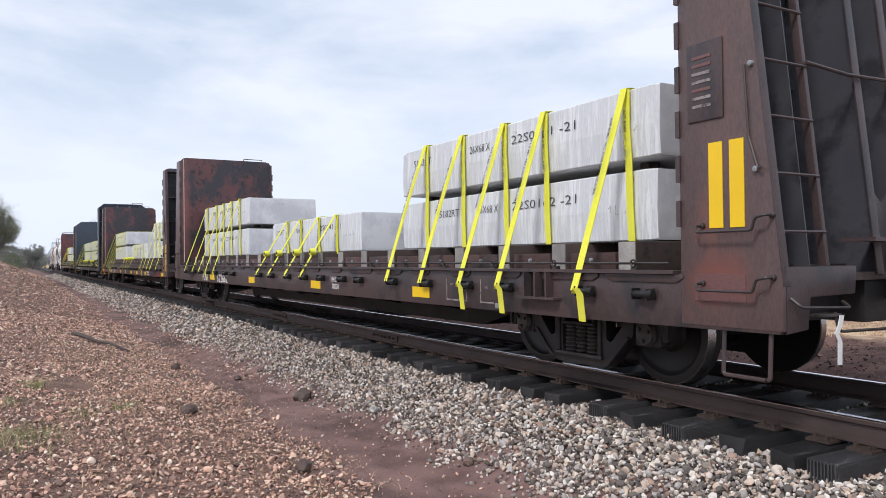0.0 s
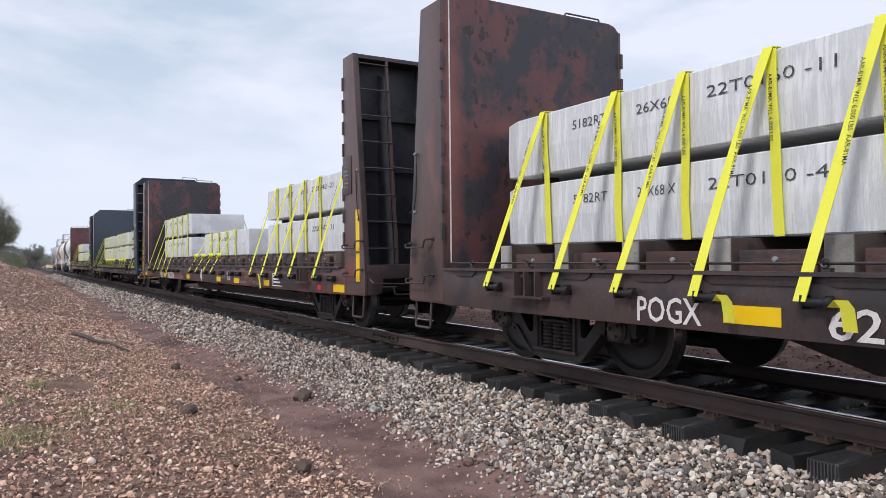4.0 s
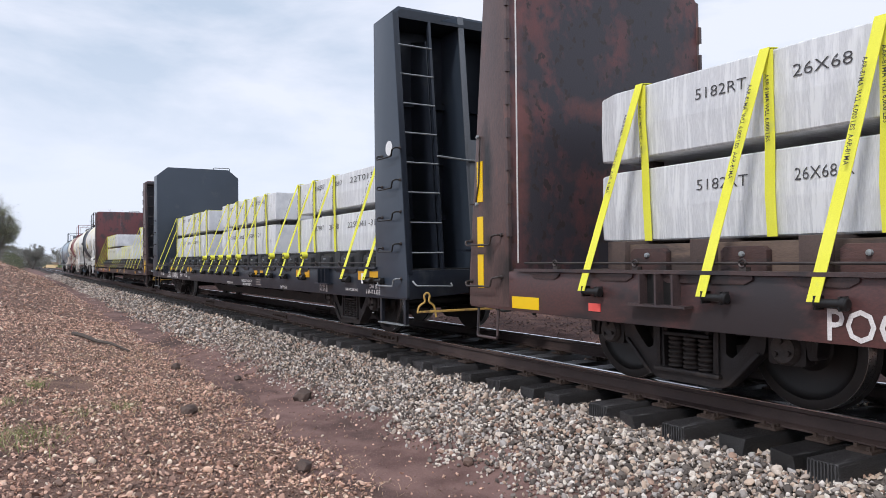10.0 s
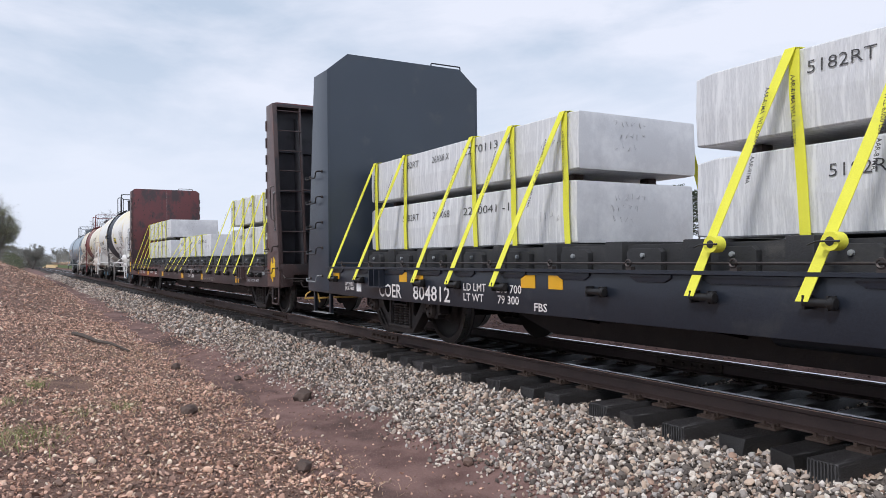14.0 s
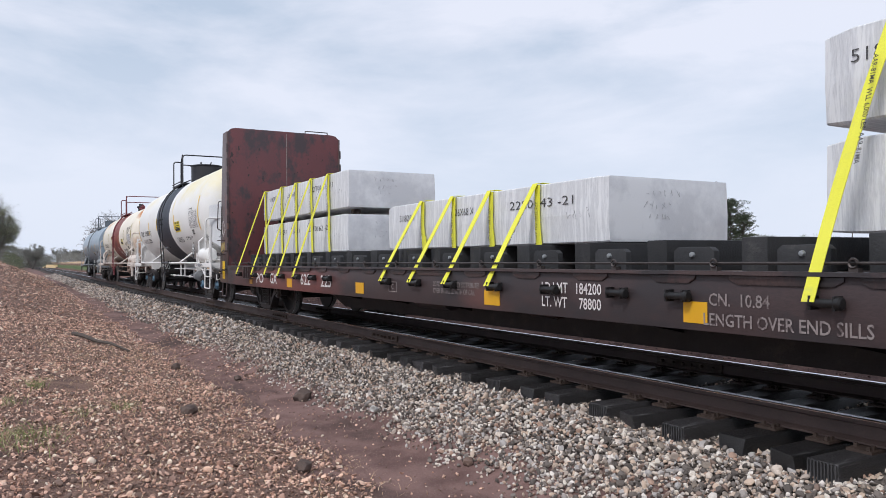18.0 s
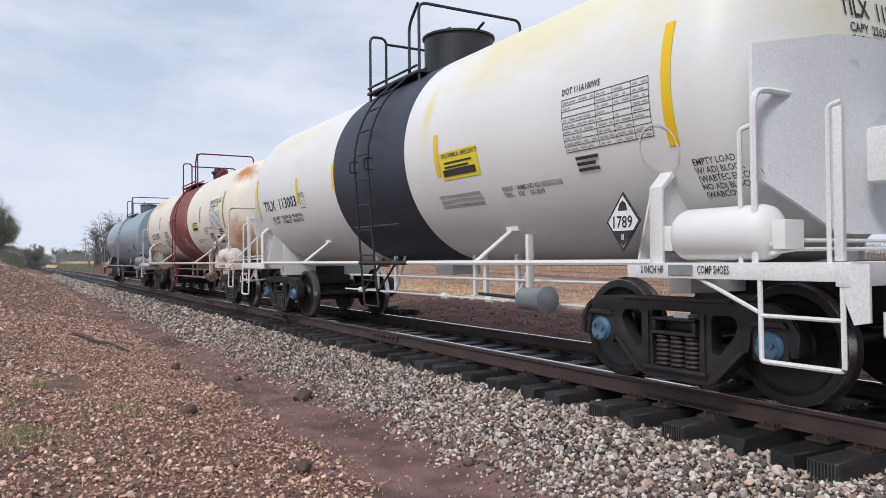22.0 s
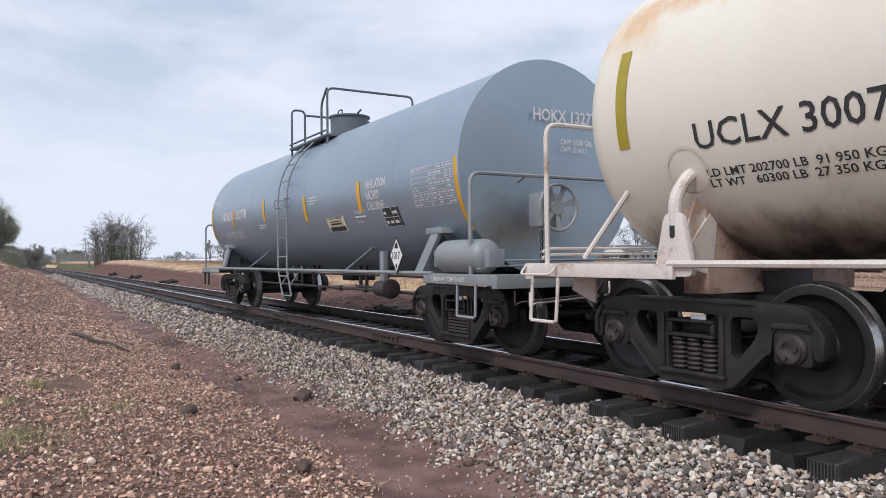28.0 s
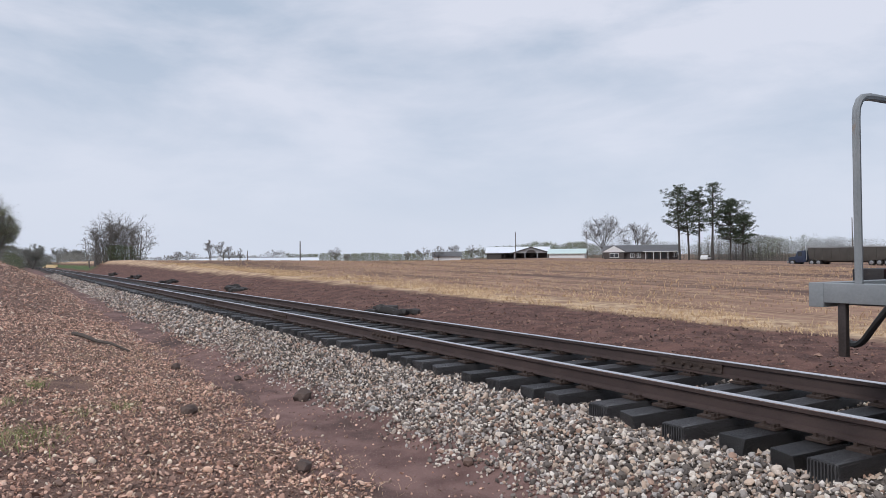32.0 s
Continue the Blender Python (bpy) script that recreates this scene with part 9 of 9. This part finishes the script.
building("white_shed", "small white shed with a pale green metal roof", sx, sy, 10.6, 7, 1.5, 1.3, M["siding"], M["roof_green"], turn=44)
cx_, cy_ = along(0.588, 262)
building("far_house", "small far white house with a grey roof", cx_, cy_, 9.5, 7, 1.5, 1.5, M["siding"], M["roof_shingle"], turn=59)
px_, py_ = along(0.297, 213)
building("poultry_shed", "long low white shed with a pale roof", px_, py_, 29, 9, 0.7, 0.75, M["siding"], M["roof_white"], turn=73, z=0.35, over=0.3)
px_, py_ = along(0.206, 226)
building("poultry_shed", "short low white shed with a pale roof", px_, py_, 8, 9, 0.6, 0.6, M["siding"], M["roof_white"], turn=78, z=0.5, over=0.3)
px_, py_ = along(0.2358, 203)
bin_ = thing("feed_bin", "white metal feed bin beside the sheds", "silo", at=Matrix.Translation((px_, py_, ground_z(px_, py_) - 0.1)))
part("bin_body", Shape().lathe([(0.0, 0.6), (1.0, 0.62), (1.5, 0.3), (1.56, 0.05)], "z", (0, 0, 0), 16), M["siding"], bin_)

# a machine made up in place of a cream lumber stack; a pale car under the pines
ym = thing("cream_stack_stand_in", "pale yellow machine added in place of a cream stack by the bend", "machine", at=pose(*along(0.0383, 200), -0.3, 0, 0, 70))
part("body", Shape().box(-1.9, 1.9, -1.0, 1.0, 0.1, 0.5), M["machine_yellow"], ym, bevel=0.06)
part("cab", Shape().box(-1.2, 0.9, -0.8, 0.8, 0.5, 0.95), M["machine_yellow"], ym, bevel=0.05)
for q in (-1.3, 1.3):
    part("wheel", Shape().lathe([(-1.05, 0.2), (-1.0, 0.24), (1.0, 0.24), (1.05, 0.2)], "y", (q, 0, 0.2), 14), M["rubber"], ym)
px_, py_ = along(1.182, 192)
pc = thing("parked_car", "small white car parked under the pines", "car", at=pose(px_, py_, ground_z(px_, py_) - 0.1, 0, 0, 118))
part("body", Shape().prism([(-2.2, 0.35), (2.2, 0.35), (2.2, 0.85), (1.2, 0.95), (0.5, 1.45), (-1.2, 1.45), (-2.0, 0.95), (-2.2, 0.9)], "y", -0.85, 0.85), M["siding"], pc, bevel=0.05)
part("windows", Shape().prism([(-1.7, 0.98), (0.95, 0.98), (0.45, 1.36), (-1.15, 1.36)], "y", -0.87, 0.87), M["window"], pc)
for q in (-1.4, 1.4):
    part("wheel", Shape().lathe([(-0.88, 0.25), (-0.86, 0.32), (0.86, 0.32), (0.88, 0.25)], "y", (q, 0, 0.32), 14), M["rubber"], pc)

# the lorry on the far road
lorry = thing("semi_truck", "dark blue tractor pulling a long dark trailer on the far road", "truck")
part("trailer", Shape().prism([(-0.6, 1.0), (-0.9, 2.7), (-0.7, 2.85), (11.9, 2.85), (12.1, 2.7), (11.7, 1.0), (8.6, 0.75), (2.6, 0.75)], "y", -1.2, 1.2), M["trailer_dark"], lorry, "long dark hopper trailer", bevel=0.03)
for q in range(9):
    part("trailer_rib", Shape().box(0.2 + q * 1.35, 0.3 + q * 1.35, -1.25, -1.2, 1.05, 2.7), M["trailer_dark"], lorry)
part("top_rail", Shape().box(-0.85, 12.05, -1.26, -1.2, 2.72, 2.82), M["barn_grey"], lorry)
part("bonnet", Shape().prism([(-4.3, 0.5), (-4.3, 1.3), (-3.0, 1.5), (-3.0, 0.5)], "y", -0.95, 0.95), M["truck_blue"], lorry, "dark blue bonnet", bevel=0.08)
part("cab", Shape().prism([(-3.0, 0.5), (-3.0, 1.55), (-2.7, 2.25), (-1.3, 2.4), (-1.3, 0.5)], "y", -1.05, 1.05), M["truck_blue"], lorry, "dark blue cab", bevel=0.06)
part("windscreen", Shape().prism([(-2.98, 1.6), (-2.74, 2.2), (-2.7, 2.2), (-2.94, 1.6)], "y", -0.9, 0.9), M["window"], lorry)
part("side_window", Shape().box(-2.6, -1.9, -1.08, -1.04, 1.5, 2.1), M["window"], lorry)
part("exhaust_stack", Shape().tube([(-1.2, -0.9, 0.8), (-1.2, -0.9, 3.0)], 0.08, 8), M["rim_chrome"], lorry)
part("front_bumper", Shape().box(-4.45, -4.25, -1.1, 1.1, 0.35, 0.65), M["rim_chrome"], lorry, bevel=0.03)
part("chassis", Shape().box(-4.3, 11.6, -0.5, 0.5, 0.5, 0.8), M["barn_dark"], lorry)
for q in (-3.5, -0.2, 0.9, 9.0, 10.1, 11.2):
    wl = part("wheel", Shape().lathe([(-1.2, 0.3), (-1.18, 0.48), (-0.85, 0.48), (-0.83, 0.2), (0.83, 0.2), (0.85, 0.48), (1.18, 0.48), (1.2, 0.3)], "y", (q, 0, 0.48), 18), M["rubber"], lorry)
    part("rim", Shape().lathe([(-1.22, 0.02), (-1.23, 0.24), (-1.2, 0.3), (-1.16, 0.3)], "y", (q, 0, 0.48), 16), M["rim_chrome"], wl)
LORRY = along(1.545, 128)
ROAD_TURN = 0.0


# ---- dry grass, stubble and weeds ----
def blades(name, spots, material, label, seed, category="grass", bend=0.4):
    """spots: x, y, height, width. Each blade is a narrow bent pair of faces."""
    rr = random.Random(seed)
    v, f = [], []
    for x, y, h, w in spots:
        z = ground_z(x, y) - 0.01
        a = rr.uniform(0, 6.28)
        dx, dy = math.cos(a) * w / 2, math.sin(a) * w / 2
        lx, ly = rr.gauss(0, bend) * h, rr.gauss(0, bend) * h
        k = len(v)
        v += [(x - dx, y - dy, z), (x + dx, y + dy, z), (x + dx * 0.7 + lx * 0.35, y + dy * 0.7 + ly * 0.35, z + h * 0.6), (x - dx * 0.7 + lx * 0.35, y - dy * 0.7 + ly * 0.35, z + h * 0.6), (x + lx, y + ly, z + h)]
        f += [(k, k + 1, k + 2, k + 3), (k + 3, k + 2, k + 4)]
    me = bpy.data.meshes.new(name)
    me.from_pydata(v, [], f)
    me.materials.append(material)
    return tagged(new(name, me), label, category, kind="stuff")


rr = random.Random(17)
spots = []
for i in range(30000):
    x = 5 - 77 * rr.random() ** 1.7
    far = max(0.0, min(1.0, (-x - 10) / 40))
    y = 10.2 + 1.1 * far + abs(rr.gauss(0, 1)) * (2.6 - 0.9 * far)
    if noise.noise((x * 0.35, y * 0.35, 2)) + 0.6 * noise.noise((x * 1.3, y * 1.3, 8)) > -0.1:
        spots.append((x, y, rr.uniform(0.04, 0.11), 0.007 + 0.0008 * abs(x)))
blades("dry_grass", spots, M["straw"], "straw-coloured dry grass along the field edge", 1, bend=0.9)
spots = []
for row in range(78):
    y = 12.5 + row * 0.9
    for k in range(int(420 + row * 2)):
        x = 4 - (90 + row) * rr.random() ** 1.2
        if noise.noise((x * 0.12, y * 0.2, 5)) > -0.35:
            spots.append((x, y + rr.gauss(0, 0.07), rr.uniform(0.05, 0.13), 0.014 + 0.0007 * (y + abs(x) * 0.4)))
blades("crop_stubble", spots, M["stalk"], "brown cut crop stubble in rows across the field", 2, "stubble", 0.25)
for cx, cy, n, sp in ((-10.9, 0.2, 110, 0.15), (-9.3, 1.06, 60, 0.09), (-7.6, 0.03, 240, 0.27), (-9.4, -0.1, 50, 0.13), (-8.9, 0.6, 40, 0.14)):
    blades("grass_tuft", [(cx + rr.gauss(0, sp), cy + rr.gauss(0, sp * 0.6), rr.uniform(0.05, 0.17), 0.007) for _ in range(n)], M["grass"], "green and dry grass tuft on the gravel bank", 3, bend=0.9)
spots = [(-3 - 14 * rr.random(), 0.4 + 2.4 * rr.random(), rr.uniform(0.02, 0.09), 0.005) for _ in range(3600)]
blades("dead_grass", spots, M["straw"], "scattered dead straw on the gravel bank", 4, bend=1.4)


# ---- small things on the ground ----
def rock(x, y, size, seed, material, label="dark angular rock lying on the ground", name="rock", tall=0.8):
    rr_ = random.Random(seed)
    bm = bmesh.new()
    bmesh.ops.create_icosphere(bm, subdivisions=2, radius=size / 2)
    for v in bm.verts:
        v.co *= 1 + 0.35 * noise.noise(v.co * (3.2 / size) + Vector((seed, 0, 0))) + rr_.uniform(-0.06, 0.06)
        v.co.z *= tall
    me = bpy.data.meshes.new(name)
    bm.to_mesh(me)
    bm.free()
    me.materials.append(material)
    ob = tagged(new(name, me), label, "rock", "loose rocks")
    ob.matrix_basis = Matrix.Translation((x, y, ground_z(x, y) + size * 0.25))


rock(-9.44, 3.3, 0.24, 1, M["rock"])
rock(-6.26, 2.19, 0.15, 2, M["rock"], tall=1.0)
rock(-9.02, 1.76, 0.2, 3, M["rock"], tall=0.7)
rock(-5.54, 3.45, 0.1, 4, M["chip"], "orange lump of stone beside the ballast")
rock(-5.25, 0.85, 0.12, 5, M["rock"])
rock(-13.4, 2.4, 0.16, 6, M["rock"])
rock(-11.6, 3.0, 0.12, 7, M["rock"])
cup = thing("paper_cup", "crushed white paper cup lying on the ballast", "cup", at=pose(-7.74, 3.57, ground_z(-7.74, 3.57) + 0.05, 70, 0, 30))
part("cup_body", Shape().lathe([(-0.05, 0.028), (0.05, 0.038), (0.052, 0.034), (-0.045, 0.02)], "z", (0, 0, 0), 14), M["cup"], cup)
st = thing("dead_branch", "dark dead branch lying on the bank", "branch")
pts = [(-18.6 + 3.0 * t, 1.12 + 0.8 * t, 0) for t in (0, 0.2, 0.45, 0.7, 1.0)]
part("wood", Shape().tube([(a_, b_, ground_z(a_, b_) + 0.05 + 0.03 * (i % 2)) for i, (a_, b_, c_) in enumerate(pts)], 0.05, 7, 0.02), M["pale_log"], st)
for k, (x0, x1, y, n) in enumerate(((-17.2, -14.8, 7.75, 6), (-33.5, -30.5, 8.0, 9), (-47.8, -45.0, 7.9, 7), (-63, -59, 8.0, 8), (-78, -74, 8.0, 7))):
    xm, half = (x0 + x1) / 2, (x1 - x0) / 2
    for i in range(n + 7):
        t_ = thing("discarded_tie", "broken black tie piece dumped beside the track", "timber", "dumped ties")
        u = rr.uniform(-1, 1)
        xx, lg = xm + half * u * 0.8, rr.uniform(0.1, 0.32)
        part("timber", Shape().prism([(-lg, -0.07), (-lg * 0.9, 0.05), (-0.02, 0.075), (lg * rr.uniform(0.8, 1), 0.06), (lg, -0.03), (lg * 0.7, -0.08)], "y", -0.08, 0.08), M["tie_scrap"], t_, bevel=0.012)
        yq = y + rr.uniform(-0.3, 0.3)
        t_.matrix_basis = pose(xx, yq, ground_z(xx, yq) + 0.05 + max(0, 1 - abs(u) * 1.2) * rr.uniform(0, 0.15), rr.uniform(-16, 16), rr.uniform(-16, 16), rr.uniform(-60, 60))
rock(-6.05, 7.35, 0.16, 9, M["chip"], "pale stone lying behind the rail")


# ---- what moves ----
def motions():
    """The train runs past from left to right and gains a little speed; its wheels roll; a lorry crosses far off."""
    times = [0.0, 2.0, 4.0, 8.0, 12.0, 16.0, 20.0, 24.0, 28.0, 30.0, 30.8, 31.2, 31.6, 32.0]
    for ob, x, y, z in MOVERS:
        walk(ob, [(t, Matrix.Translation((x + run(t), y, z))) for t in times])
    ticks = [k * 4 / FPS for k in range(int(32 * FPS / 4) + 1)]
    for w, x in ROLLING:
        walk(w, [(t, Matrix.Translation((x, 0, WHEEL_R)) @ Matrix.Rotation(run(t) / WHEEL_R, 4, "Y")) for t in ticks])
    lx, ly = LORRY
    lz = ground_z(lx, ly) - 0.2
    walk(lorry, [(t, pose(lx - 5.0 * (t - 32.0), ly, lz, 0, 0, ROAD_TURN)) for t in (0.0, 16.0, 32.0)])


motions()
